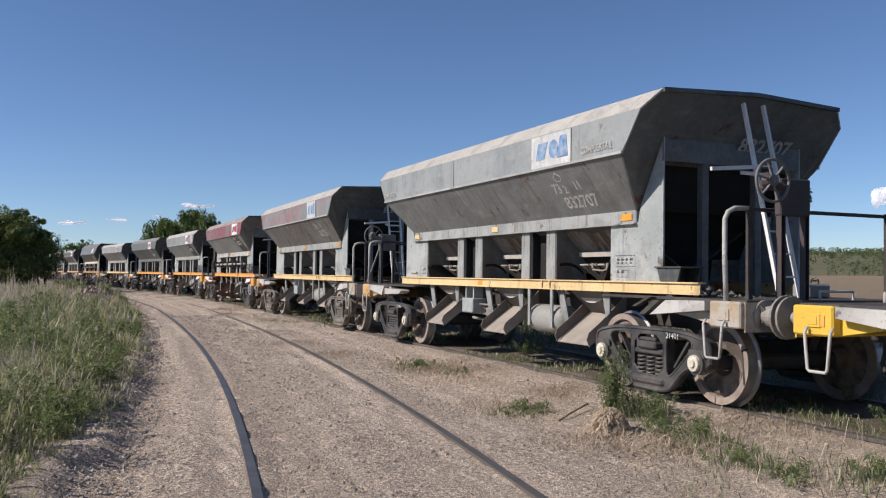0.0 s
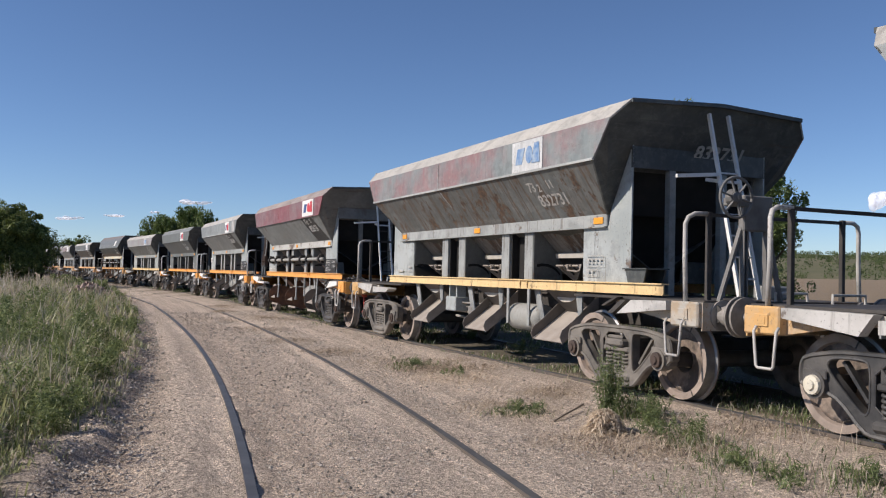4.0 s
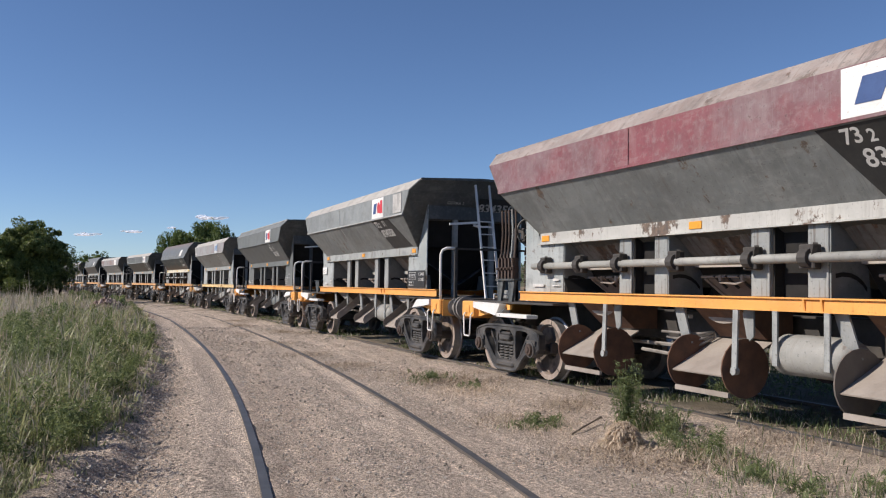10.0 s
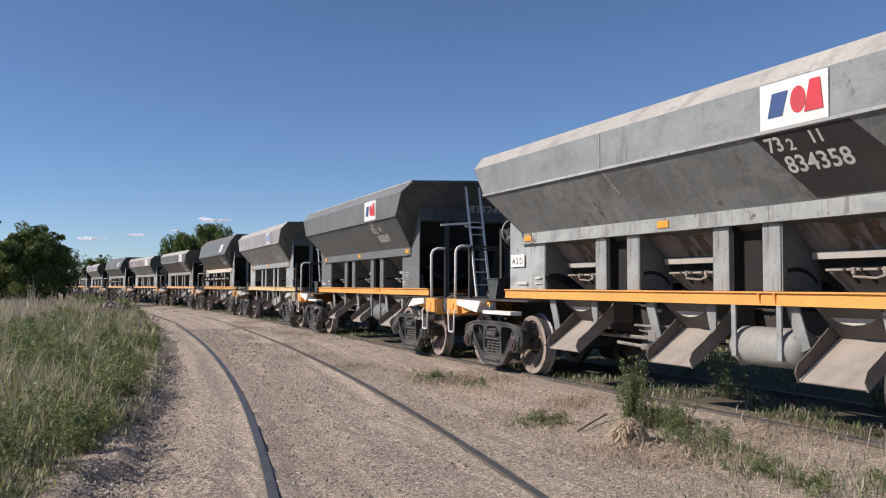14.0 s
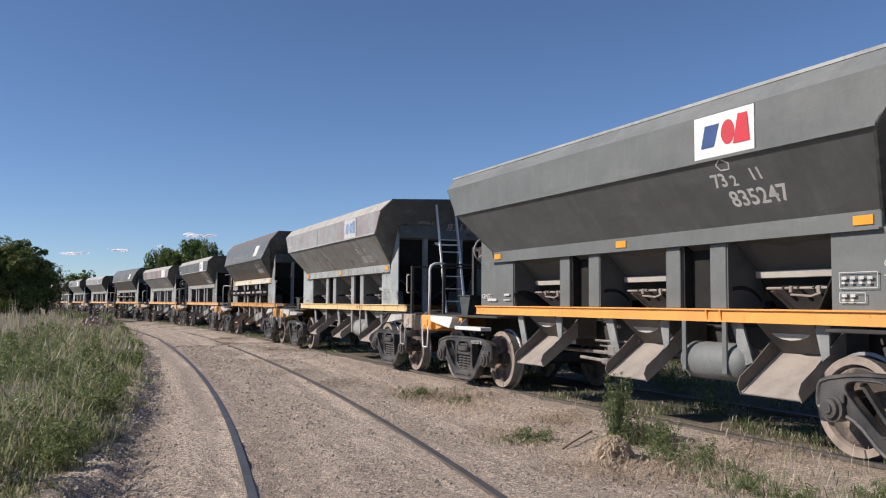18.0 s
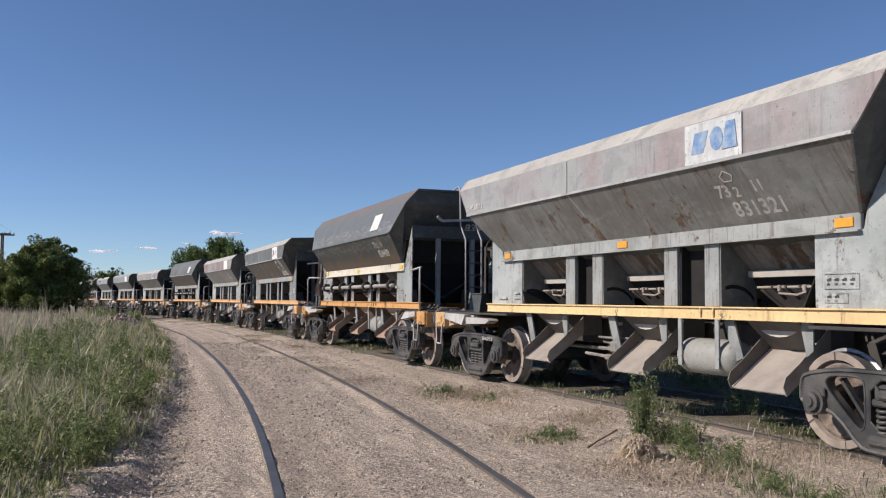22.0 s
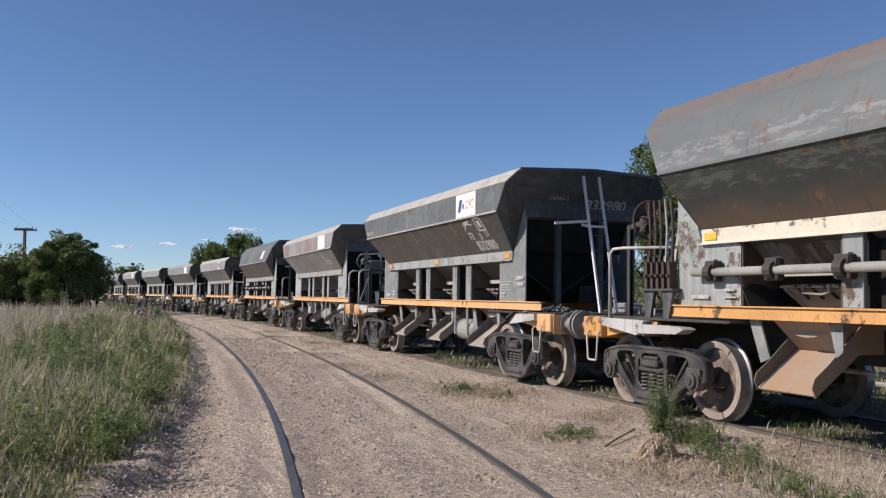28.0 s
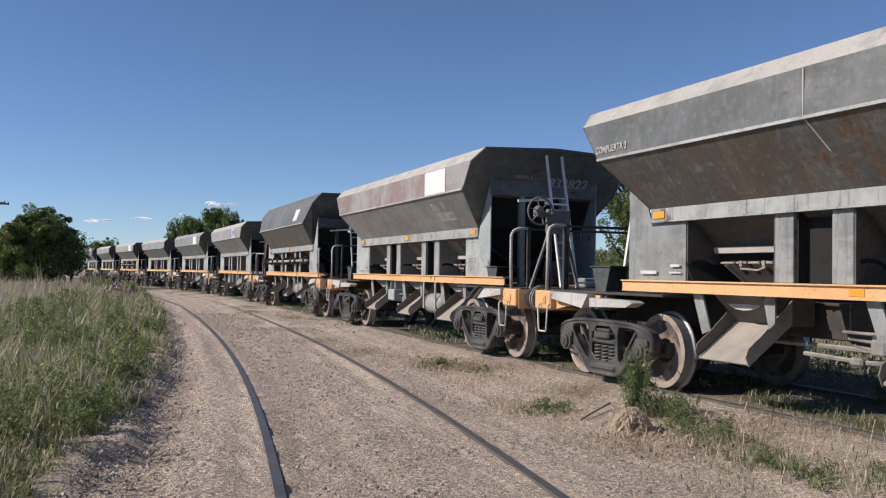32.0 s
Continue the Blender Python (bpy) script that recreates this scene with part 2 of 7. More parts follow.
M_AMBER = plain("amber_reflector", (0.78, 0.34, 0.03), (0.72, 0.30, 0.03), 3, 0.4, 0, 0.02)
M_BRIGHT_YELLOW = paint("yellow_paint", (0.74, 0.50, 0.05), (0.66, 0.43, 0.05), 0.2, 0.2, seed=19, streak=0.15, pale=(0.6, 0.48, 0.3))
M_CREAM = paint("rust_spotted_cream_paint", (0.64, 0.60, 0.49), (0.56, 0.52, 0.43), 0.75, 0.3, seed=20, streak=0.08, tear=0.15)
M_RUST_PLATE = paint("rust_eaten_plate_paint", (0.34, 0.365, 0.365), (0.27, 0.30, 0.30), 0.95, 0.3, seed=21, streak=0.15, tear=0.3)
M_ORANGE_WORN = paint("rusted_orange_paint", (0.66, 0.34, 0.11), (0.58, 0.30, 0.10), 0.6, 0.3, seed=27, streak=0.12, pale=(0.5, 0.42, 0.3), tear=0.2)
M_BLACK = paint("black_panel_paint", (0.018, 0.019, 0.02), (0.026, 0.027, 0.027), 0.05, 0.1, seed=8, streak=0.12, pale=(0.14, 0.13, 0.12))
M_INK = plain("stencil_white", (0.62, 0.62, 0.6), (0.42, 0.42, 0.41), 9, 0.8)
M_INK_OLD = plain("worn_stencil_white", (0.50, 0.49, 0.465), (0.25, 0.25, 0.245), 12, 0.8)
M_ORANGE_FADED = paint("faded_orange_paint", (0.74, 0.43, 0.20), (0.68, 0.38, 0.17), 0.2, 0.3, seed=22, streak=0.2, pale=(0.62, 0.48, 0.34))
M_FLAKED = paint("flaking_white_paint", (0.74, 0.74, 0.73), (0.50, 0.52, 0.53), 0.25, 0.5, seed=23, streak=0.4)
M_RED_OLD = plain("faded_emblem_red", (0.60, 0.22, 0.22), (0.66, 0.55, 0.54), 9, 0.7)
M_BLUE = plain("emblem_blue", (0.03, 0.07, 0.2), (0.04, 0.09, 0.24), 4, 0.6)
M_BLUE_OLD = plain("faded_emblem_blue", (0.08, 0.2, 0.42), (0.34, 0.42, 0.5), 9, 0.7)
M_RED = plain("emblem_red", (0.62, 0.04, 0.06), (0.5, 0.05, 0.06), 4, 0.6)
M_RAIL = plain("rail_steel", (0.125, 0.127, 0.13), (0.075, 0.076, 0.078), 4, 0.5, 0.3, 0.05)
M_RAIL_SIDE = plain("rail_flank", (0.085, 0.075, 0.068), (0.13, 0.105, 0.085), 4, 0.85)
M_WOOD = plain("weathered_sleeper_wood", (0.16, 0.13, 0.10), (0.09, 0.075, 0.06), 5, 0.9)
M_STONE = leafy("gravel_stone", (0.13, 0.115, 0.10), (0.52, 0.47, 0.41), 0.9, 0.0)
M_BEAD = paint("scuffed_crease_paint", (0.42, 0.43, 0.42), (0.33, 0.34, 0.335), 0.25, 0.4, seed=17)
M_DARK_PLATE = paint("dark_plate_paint", (0.25, 0.265, 0.265), (0.19, 0.203, 0.202), 0.25, 0.3, seed=18)
M_HOOD = paint("rust_stained_hood_paint", (0.235, 0.23, 0.22), (0.15, 0.145, 0.14), 1.0, 0.35, seed=26, streak=0.3)
M_SPILL = leafy("spilt_dark_stone", (0.05, 0.05, 0.05), (0.20, 0.19, 0.18), 0.85, 0.0)
M_RUBBLE = leafy("pinkish_rubble", (0.20, 0.14, 0.115), (0.50, 0.38, 0.32), 0.9, 0.0)
M_BARK = plain("bark", (0.12, 0.095, 0.07), (0.07, 0.055, 0.04), 8, 0.95, 0, 0.6, 0.03)
M_LEAF_DARK = leafy("dark_tree_leaves", (0.055, 0.085, 0.02), (0.25, 0.29, 0.085), light=0.25)
M_LEAF = leafy("tree_leaves", (0.07, 0.115, 0.03), (0.185, 0.24, 0.075), light=0.34)
M_WEED = leafy("weed_leaves", (0.075, 0.11, 0.04), (0.25, 0.30, 0.13), light=0.36)
M_VERGE_WEED = leafy("verge_weed_leaves", (0.07, 0.108, 0.034), (0.33, 0.38, 0.16), light=0.37)
M_ORANGE_RUST = plain("orange_rust", (0.36, 0.215, 0.125), (0.31, 0.27, 0.23), 1.7, 0.85)
M_GRASS = leafy("green_grass", (0.11, 0.15, 0.048), (0.48, 0.48, 0.25), light=0.38)
M_DRY = leafy("dry_grass", (0.37, 0.315, 0.245), (0.60, 0.535, 0.44), light=0.35)
M_STRAW = leafy("straw", (0.42, 0.33, 0.235), (0.80, 0.68, 0.54), 0.8, 0.25)
M_LITTER = leafy("dead_leaf_litter", (0.15, 0.105, 0.075), (0.52, 0.43, 0.32), 0.85, 0.05)
M_SCRUB = leafy("hill_scrub", (0.05, 0.085, 0.025), (0.10, 0.13, 0.045), 0.8, 0.1)


def ground_material():
    m, t, b = shader("dirt_and_ballast", 0.95)
    v = coords(t)
    big, mid, fine = noise_tex(t, v, 0.35, 5), noise_tex(t, v, 2.6, 7, 0.68), noise_tex(t, v, 55, 6, 0.75)
    tr = t.nodes.new("ShaderNodeAttribute")
    tr.attribute_name = "along"
    worn = noise_tex(t, stretched(t, tr.outputs["Vector"], (0.16, 3.2, 1.0)), 1.0, 5, 0.6)
    # crushed stone: every cell a stone of its own shade
    stones = []
    for scale in (34, 75):
        vor = t.nodes.new("ShaderNodeTexVoronoi")
        vor.inputs["Scale"].default_value = scale
        t.links.new(v, vor.inputs["Vector"])
        sc = t.nodes.new("ShaderNodeSeparateColor")
        t.links.new(vor.outputs["Color"], sc.inputs["Color"])
        stones.append((vor.outputs["Distance"], sc.outputs["Red"]))
    shade = mixed(t, ramp(t, mid, 0.45, 0.6), stones[0][1], stones[1][1])
    dirt = mixed(t, ramp(t, shade, 0.05, 0.95), (0.12, 0.105, 0.092), (0.58, 0.51, 0.45))
    clay = mixed(t, ramp(t, big, 0.35, 0.65), (0.44, 0.38, 0.325), (0.335, 0.285, 0.245))
    dirt = mixed(t, ramp(t, worn, 0.38, 0.62, (0.10, 0.10, 0.10), (0.40, 0.40, 0.40)), dirt, clay)
    clod = noise_tex(t, v, 9, 7, 0.72)
    dirt = mixed(t, multiply(t, ramp(t, clod, 0.50, 0.60), 0.6), dirt, (0.15, 0.128, 0.11))
    dirt = mixed(t, multiply(t, ramp(t, clod, 0.42, 0.34), 0.5), dirt, (0.47, 0.41, 0.36))
    dirt = mixed(t, multiply(t, ramp(t, mid, 0.50, 0.68), 0.45), dirt, (0.16, 0.138, 0.12))
    dirt = mixed(t, multiply(t, ramp(t, fine, 0.52, 0.62), 0.75), dirt, (0.085, 0.074, 0.066))
    dirt = mixed(t, multiply(t, ramp(t, fine, 0.44, 0.36), 0.6), dirt, (0.58, 0.52, 0.465))
    dirt = mixed(t, multiply(t, ramp(t, worn, 0.48, 0.34), 0.35), dirt, (0.17, 0.15, 0.132))
    dirt = mixed(t, multiply(t, ramp(t, noise_tex(t, stretched(t, tr.outputs["Vector"], (0.5, 7.0, 1.0)), 1.0, 5, 0.65), 0.56, 0.70), 0.25), dirt, (0.46, 0.395, 0.34))
    # verge soil; the same dark tone also paints the shade under the train
    soil_and_shade = mixed(t, ramp(t, mid, 0.35, 0.65), (0.13, 0.105, 0.07), (0.07, 0.07, 0.04))
    field = mixed(t, ramp(t, mid, 0.4, 0.6), (0.22, 0.155, 0.10), (0.27, 0.21, 0.13))
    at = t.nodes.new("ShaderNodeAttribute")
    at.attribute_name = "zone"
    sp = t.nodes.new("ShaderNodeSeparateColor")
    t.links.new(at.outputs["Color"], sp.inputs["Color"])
    sand = mixed(t, ramp(t, mid, 0.38, 0.64), (0.47, 0.405, 0.35), (0.33, 0.282, 0.245))
    sand = mixed(t, multiply(t, ramp(t, fine, 0.54, 0.68), 0.4), sand, (0.16, 0.135, 0.115))
    sand = mixed(t, multiply(t, ramp(t, shade, 0.86, 0.9), 0.5), sand, (0.50, 0.45, 0.40))
    coarse = mixed(t, ramp(t, stones[0][1], 0.1, 0.9), (0.14, 0.125, 0.113), (0.56, 0.50, 0.445))
    dirt = mixed(t, multiply(t, at.outputs["Alpha"], 0.75), dirt, coarse)
    dirt = mixed(t, sp.outputs["Red"], dirt, sand)
    grit = ramp(t, noise_tex(t, v, 62, 4, 0.8), 0.40, 0.60, (0.50, 0.50, 0.50), (1.45, 1.45, 1.45))
    clump = ramp(t, noise_tex(t, v, 24, 4, 0.7), 0.40, 0.60, (0.72, 0.72, 0.72), (1.22, 1.22, 1.22))
    dirt = mixed(t, 1.0, mixed(t, 1.0, dirt, grit, "MULTIPLY"), clump, "MULTIPLY")
    dirt = mixed(t, 1.0, dirt, (1.29, 1.20, 1.10), "MULTIPLY")
    col = mixed(t, sp.outputs["Green"], dirt, soil_and_shade)
    col = mixed(t, sp.outputs["Blue"], col, field)
    t.links.new(col, b.inputs["Base Color"])
    add = t.nodes.new("ShaderNodeMath")
    add.operation = "ADD"
    t.links.new(fine, add.inputs[0])
    t.links.new(multiply(t, clod, 2.6), add.inputs[1])
    add2 = t.nodes.new("ShaderNodeMath")
    add2.operation = "SUBTRACT"
    t.links.new(add.outputs[0], add2.inputs[0])
    t.links.new(multiply(t, stones[0][0], 0.5), add2.inputs[1])
    bumped(t, b, add2.outputs[0], 0.85, 0.03)
    return m


M_GROUND = ground_material()


# ---- mesh helpers ----
def mesh_of(name, verts, faces, mats=(), index=None, smooth=False):
    me = bpy.data.meshes.new(name)
    me.from_pydata([tuple(v) for v in verts], [], [tuple(f) for f in faces])
    for m in mats:
        me.materials.append(m)
    if index is not None:
        me.polygons.foreach_set("material_index", np.array(index, dtype=np.int32))
    if smooth:
        me.polygons.foreach_set("use_smooth", np.ones(len(me.polygons), dtype=bool))
    me.update()
    return me


class Shape:
    """Gathers boxes, bars, tubes and slabs of one part."""

    def __init__(self):
        self.v, self.f = [], []

    def add(self, verts, faces):
        n = len(self.v)
        self.v += [tuple(v) for v in verts]
        self.f += [tuple(i + n for i in f) for f in faces]
        return self

    def box(self, x0, x1, y0, y1, z0, z1, c=0.0):
        """A box; c: the width of its bevelled edges."""
        x0, x1, y0, y1, z0, z1 = min(x0, x1), max(x0, x1), min(y0, y1), max(y0, y1), min(z0, z1), max(z0, z1)
        c = min(c, 0.4 * min(x1 - x0, y1 - y0, z1 - z0))
        bm = bmesh.new()
        bmesh.ops.create_cube(bm, size=1, matrix=Matrix.LocRotScale(((x0 + x1) / 2, (y0 + y1) / 2, (z0 + z1) / 2), None, (x1 - x0, y1 - y0, z1 - z0)))
        if c:
            bmesh.ops.bevel(bm, geom=list(bm.edges), offset=c, segments=1, affect="EDGES")
        bm.verts.index_update()
        self.add([v.co for v in bm.verts], [[v.index for v in f.verts] for f in bm.faces])
        bm.free()
        return self

    def prism(self, pts, y0, y1, axis="y"):
        """A polygon in two axes, drawn out along the third."""
        def put(p, d):
            return {"y": (p[0], d, p[1]), "x": (d, p[0], p[1]), "z": (p[0], p[1], d)}[axis]
        n = len(pts)
        return self.add([put(p, y0) for p in pts] + [put(p, y1) for p in pts],
                        [list(range(n))[::-1], [i + n for i in range(n)]] + [(i, (i + 1) % n, (i + 1) % n + n, i + n) for i in range(n)])

    def bar(self, a, b, w, h, up=(0, 0, 1)):
        a, b = Vector(a), Vector(b)
        d = (b - a).normalized()
        s = d.cross(Vector(up))
        s = s.normalized() if s.length > 1e-4 else Vector((1, 0, 0))
        u = s.cross(d)
        q = [(-1, -1), (1, -1), (1, 1), (-1, 1)]
        v = [p + s * (i * w / 2) + u * (j * h / 2) for p in (a, b) for i, j in q]
        return self.add(v, [(3, 2, 1, 0), (4, 5, 6, 7), (0, 1, 5, 4), (1, 2, 6, 5), (2, 3, 7, 6), (3, 0, 4, 7)])

    def tube(self, path, r, n=8):
        path = [Vector(p) for p in path]
        rings, side = [], None
        for i, p in enumerate(path):
            d = (path[min(i + 1, len(path) - 1)] - path[max(i - 1, 0)]).normalized()
            if side is None:
                side = d.orthogonal().normalized()
            side = (side - d * side.dot(d)).normalized()
            up = d.cross(side)
            rings.append([p + (side * math.cos(2 * math.pi * k / n) + up * math.sin(2 * math.pi * k / n)) * r for k in range(n)])
        v = [q for ring in rings for q in ring]
        f = [(i * n + k, i * n + (k + 1) % n, (i + 1) * n + (k + 1) % n, (i + 1) * n + k) for i in range(len(path) - 1) for k in range(n)]
        m = (len(path) - 1) * n
        return self.add(v, f + [list(range(n))[::-1], [m + k for k in range(n)]])

    def lathe(self, profile, centre, axis="y", n=24):
        """A closed ring of (along, radius) turned round an axis."""
        v, p = [], len(profile)
        for k in range(n):
            c, s = math.cos(2 * math.pi * k / n), math.sin(2 * math.pi * k / n)
            for a, r in profile:
                q = {"y": (r * c, a, r * s), "x": (a, r * c, r * s), "z": (r * c, r * s, a)}[axis]
                v.append(Vector(q) + Vector(centre))
        f = [(k * p + i, k * p + i + 1, (k + 1) % n * p + i + 1, (k + 1) % n * p + i) for k in range(n) for i in range(p - 1)]
        return self.add(v, f)

    def sheet(self, a, b, c, d, nu, nv, thick, amp=0.0, seed=0.0, sag=0.0):
        """A steel panel between four corners, slightly buckled, with its thickness inwards."""
        a, b, c, d = map(Vector, (a, b, c, d))
        nrm = (b - a).cross(d - a).normalized()
        g = []
        for j in range(nv + 1):
            for i in range(nu + 1):
                u, w = i / nu, j / nv
                p = a * (1 - u) * (1 - w) + b * u * (1 - w) + c * u * w + d * (1 - u) * w
                e = amp * noise.noise(p * 1.7 + Vector((seed, seed * 2, 0))) * min(1, 6 * u * (1 - u)) * min(1, 6 * w * (1 - w)) * 1.6 + sag * 4 * w * (1 - w) * min(1, 9 * u * (1 - u))
                g.append(p + nrm * e)
        k = nu + 1
        n = len(g)
        f = [(j * k + i, j * k + i + 1, (j + 1) * k + i + 1, (j + 1) * k + i) for j in range(nv) for i in range(nu)]
        rim = [i for i in range(k)] + [j * k + nu for j in range(1, nv + 1)] + [nv * k + i for i in range(nu - 1, -1, -1)] + [j * k for j in range(nv - 1, 0, -1)]
        back = [[i + n for i in q][::-1] for q in f]
        side = [(rim[i], rim[i] + n, rim[(i + 1) % len(rim)] + n, rim[(i + 1) % len(rim)]) for i in range(len(rim))]
        return self.add(g + [p - nrm * thick for p in g], f + back + side)

    def mesh(self, name, smooth=False):
        me = mesh_of(name, self.v, self.f, smooth=smooth)
        bm = bmesh.new()
        bm.from_mesh(me)
        bmesh.ops.recalc_face_normals(bm, faces=bm.faces)
        bm.to_mesh(me)
        bm.free()
        return me


def attach(name, me, mat, parent, label=""):
    """One mesh object under a thing or a part; the material sits on the object, so that alike parts share their mesh."""
    if not me.materials:
        me.materials.append(None)
    ob = new(name, me)
    if mat:
        ob.material_slots[0].link = "OBJECT"
        ob.material_slots[0].material = mat
    ob.parent = parent
    return tagged(ob, label)


STORE = {}


def part(name, make, mat, parent, label="", key=None, smooth=False):
    """A part whose mesh is made once and then shared."""
    key = key or name
    if key not in STORE:
        STORE[key] = make(Shape()).mesh(name, smooth)
    return attach(name, STORE[key], mat, parent, label)


def thing(name, label, category, group="", m=None, kind=""):
    ob = new(name)
    ob.empty_display_size = 0.2
    if m is not None:
        ob.matrix_basis = m
    return tagged(ob, label, category, group, kind)


def lettering(words, size, m, mat, parent, name="lettering", bold=0.0):
    """Words as a thin mesh: m is the pose of the left end of their base line, x along the words and z out of the surface."""
    key = ("words", words, size, bold)
    if key not in STORE:
        cu = bpy.data.curves.new("words", "FONT")
        cu.body, cu.size, cu.extrude, cu.offset, cu.resolution_u = words, size, 0.0006, bold, 3
        ob = bpy.data.objects.new("words", cu)
        scene.collection.objects.link(ob)
        STORE[key] = bpy.data.meshes.new_from_object(ob.evaluated_get(bpy.context.evaluated_depsgraph_get()))
        STORE[key].name = "lettering"
        STORE[key].materials.clear()
        bpy.data.objects.remove(ob)
    ob = attach(name, STORE[key], mat, parent)
    ob.matrix_basis = m
    return ob


# ---- the line of the two tracks ----
KNOTS = (-170, -110, -85, -65, -45, -30, -15, 0, 20, 40)
BENDS = (0.1683, 0.1683, 0.1683, 0.1689, 0.1582, -0.115, -0.5342, -0.3525, 0.112, 0.1732)
GRID = np.linspace(-230, 200, 2151)
kap = np.interp(GRID, KNOTS, BENDS) / 100
turn = np.concatenate([[0], np.cumsum((kap[1:] + kap[:-1]) / 2 * 0.2)])
turn = turn - np.interp(0, GRID, turn) + radians(-65.6957)
LINE_X = np.concatenate([[0], np.cumsum((np.cos(turn[1:]) + np.cos(turn[:-1])) / 2 * 0.2)])
LINE_Y = np.concatenate([[0], np.cumsum((np.sin(turn[1:]) + np.sin(turn[:-1])) / 2 * 0.2)])
LINE_X += -8.8064 - np.interp(0, GRID, LINE_X)
LINE_Y += 37.9777 - np.interp(0, GRID, LINE_Y)


def line(s, side=0.0):
    """The train's track at s metres along it; side: metres to the left of the way the train goes."""
    h = np.interp(s, GRID, turn)
    return np.interp(s, GRID, LINE_X) - np.sin(h) * side, np.interp(s, GRID, LINE_Y) + np.cos(h) * side


def apart(s):
    """Distance of the free track's middle from the train's track."""
    s = np.asarray(s, float)
    u = np.clip(s - 5, 0, 28)
    d = 3.1093 + 0.02983 * u + -0.000768 * u ** 2 + 0.0000736 * u ** 3 + 0.1600 * np.clip(s - 33, 0, None)
    return d * np.clip((s + 75) / 45, 0, 1) ** 0.8


TIMES = (0.0, 0.5, 1.0, 1.5, 2.0, 2.5, 3.0, 3.5, 5.5, 6.0, 6.5, 7.0, 7.5, 8.0, 8.5, 9.0, 9.5, 10.0, 10.5, 11.0, 11.5, 12.0, 12.5, 13.0, 13.5, 14.0, 14.5, 16.5,
         17.0, 17.5, 18.0, 18.5, 19.0, 19.5, 20.0, 20.5, 21.0, 21.5, 22.0, 22.5, 23.0, 23.5, 24.0, 24.5, 25.0, 25.5, 27.5, 28.0, 28.5, 29.0, 29.5, 30.0, 30.5, 31.0, 31.5, 32.0)
RUN = (26.58, 27.96, 29.36, 30.72, 32.11, 33.51, 34.92, 36.34, 41.91, 43.32, 44.69, 46.07, 47.46, 48.82, 50.17, 51.59, 52.95, 54.34, 55.75, 57.16, 58.54, 59.89, 61.26,
       62.65, 64.05, 65.44, 66.81, 72.37, 73.77, 75.18, 76.59, 78.0, 79.4, 80.79, 82.17, 83.52, 84.87, 86.24, 87.63, 89.01, 90.39, 91.77, 93.14, 94.47, 95.78, 97.1, 102.41,
       103.78, 105.16, 106.51, 107.88, 109.26, 110.66, 112.09, 113.53, 114.96)
BEHIND = (-11.68, 0.0, 11.68, 23.44, 35.14, 46.80, 58.34, 70.02, 81.69, 93.35, 105.33, 117.02, 128.70, 140.38, 152.06, 163.73, 175.41)
PIVOT = 4.32


def run_at(t):
    return float(np.interp(t, TIMES, RUN))


def wagon_pose(k, t):
    s = run_at(t) - BEHIND[k]
    (ax, ay), (bx, by) = line(s + PIVOT), line(s - PIVOT)
    return pose((ax + bx) / 2, (ay + by) / 2, 0.051, -0.63, 0, math.degrees(math.atan2(ay - by, ax - bx)))


# ---- ground ----
def verge_edge(y):
    y = np.asarray(y, float)
    return -0.86 - 0.2556 * y - 0.00218 * np.clip(y, -20, 90) ** 2 - 0.4 * np.clip(y - 90, 0, None)


def bank(x, y):
    """How far a place lies to the left of the grass edge."""
    y = np.asarray(y, float)
    return verge_edge(y) - x


def lie(x, y):
    """Height of the ground."""
    x, y = np.asarray(x, float), np.asarray(y, float)
    b = bank(x, y) - 0.05 + 0.14 * np.sin(1.9 * y + 0.6 * np.sin(0.8 * y)) * np.exp(-((bank(x, y)) / 1.2) ** 2)
    z = -0.044 + 0.0 * x
    # the ridge of spoil: steep towards the track, easy towards the grass
    face = np.clip((b + 0.20) / 0.32, 0, 1)
    back = np.clip((b - 0.10) / 0.9, 0, 1)
    z = z + (0.095 + 0.025 * np.sin(2.3 * y)) * face * face * (3 - 2 * face) * (1 - 0.75 * back) * (y > -30) + 0.05 * np.clip(b / 3, 0, 1)
    gap = (x - np.interp(y, LINE_Y[::-1], LINE_X[::-1])) * 0.91
    u = np.clip((gap + 2.9) / 1.9, 0, 1)
    return z + 0.088 * u * u * (3 - 2 * u)


def track_grooves(off):
    """Wheel ruts, the dirt packed against the free track's rails and the furrows beside them."""
    def bump(mid, wide):
        return np.exp(-((off - mid) / wide) ** 2)
    packed = np.exp(-((np.abs(off) - 0.873) / 0.12) ** 2)
    return 0.048 * bump(-1.72, 0.22) + 0.02 * bump(-0.3, 0.3) - 0.026 * packed - 0.016 * bump(-0.79, 0.07) + 0.022 * bump(-0.60, 0.06) - 0.03 * bump(-1.28, 0.14)


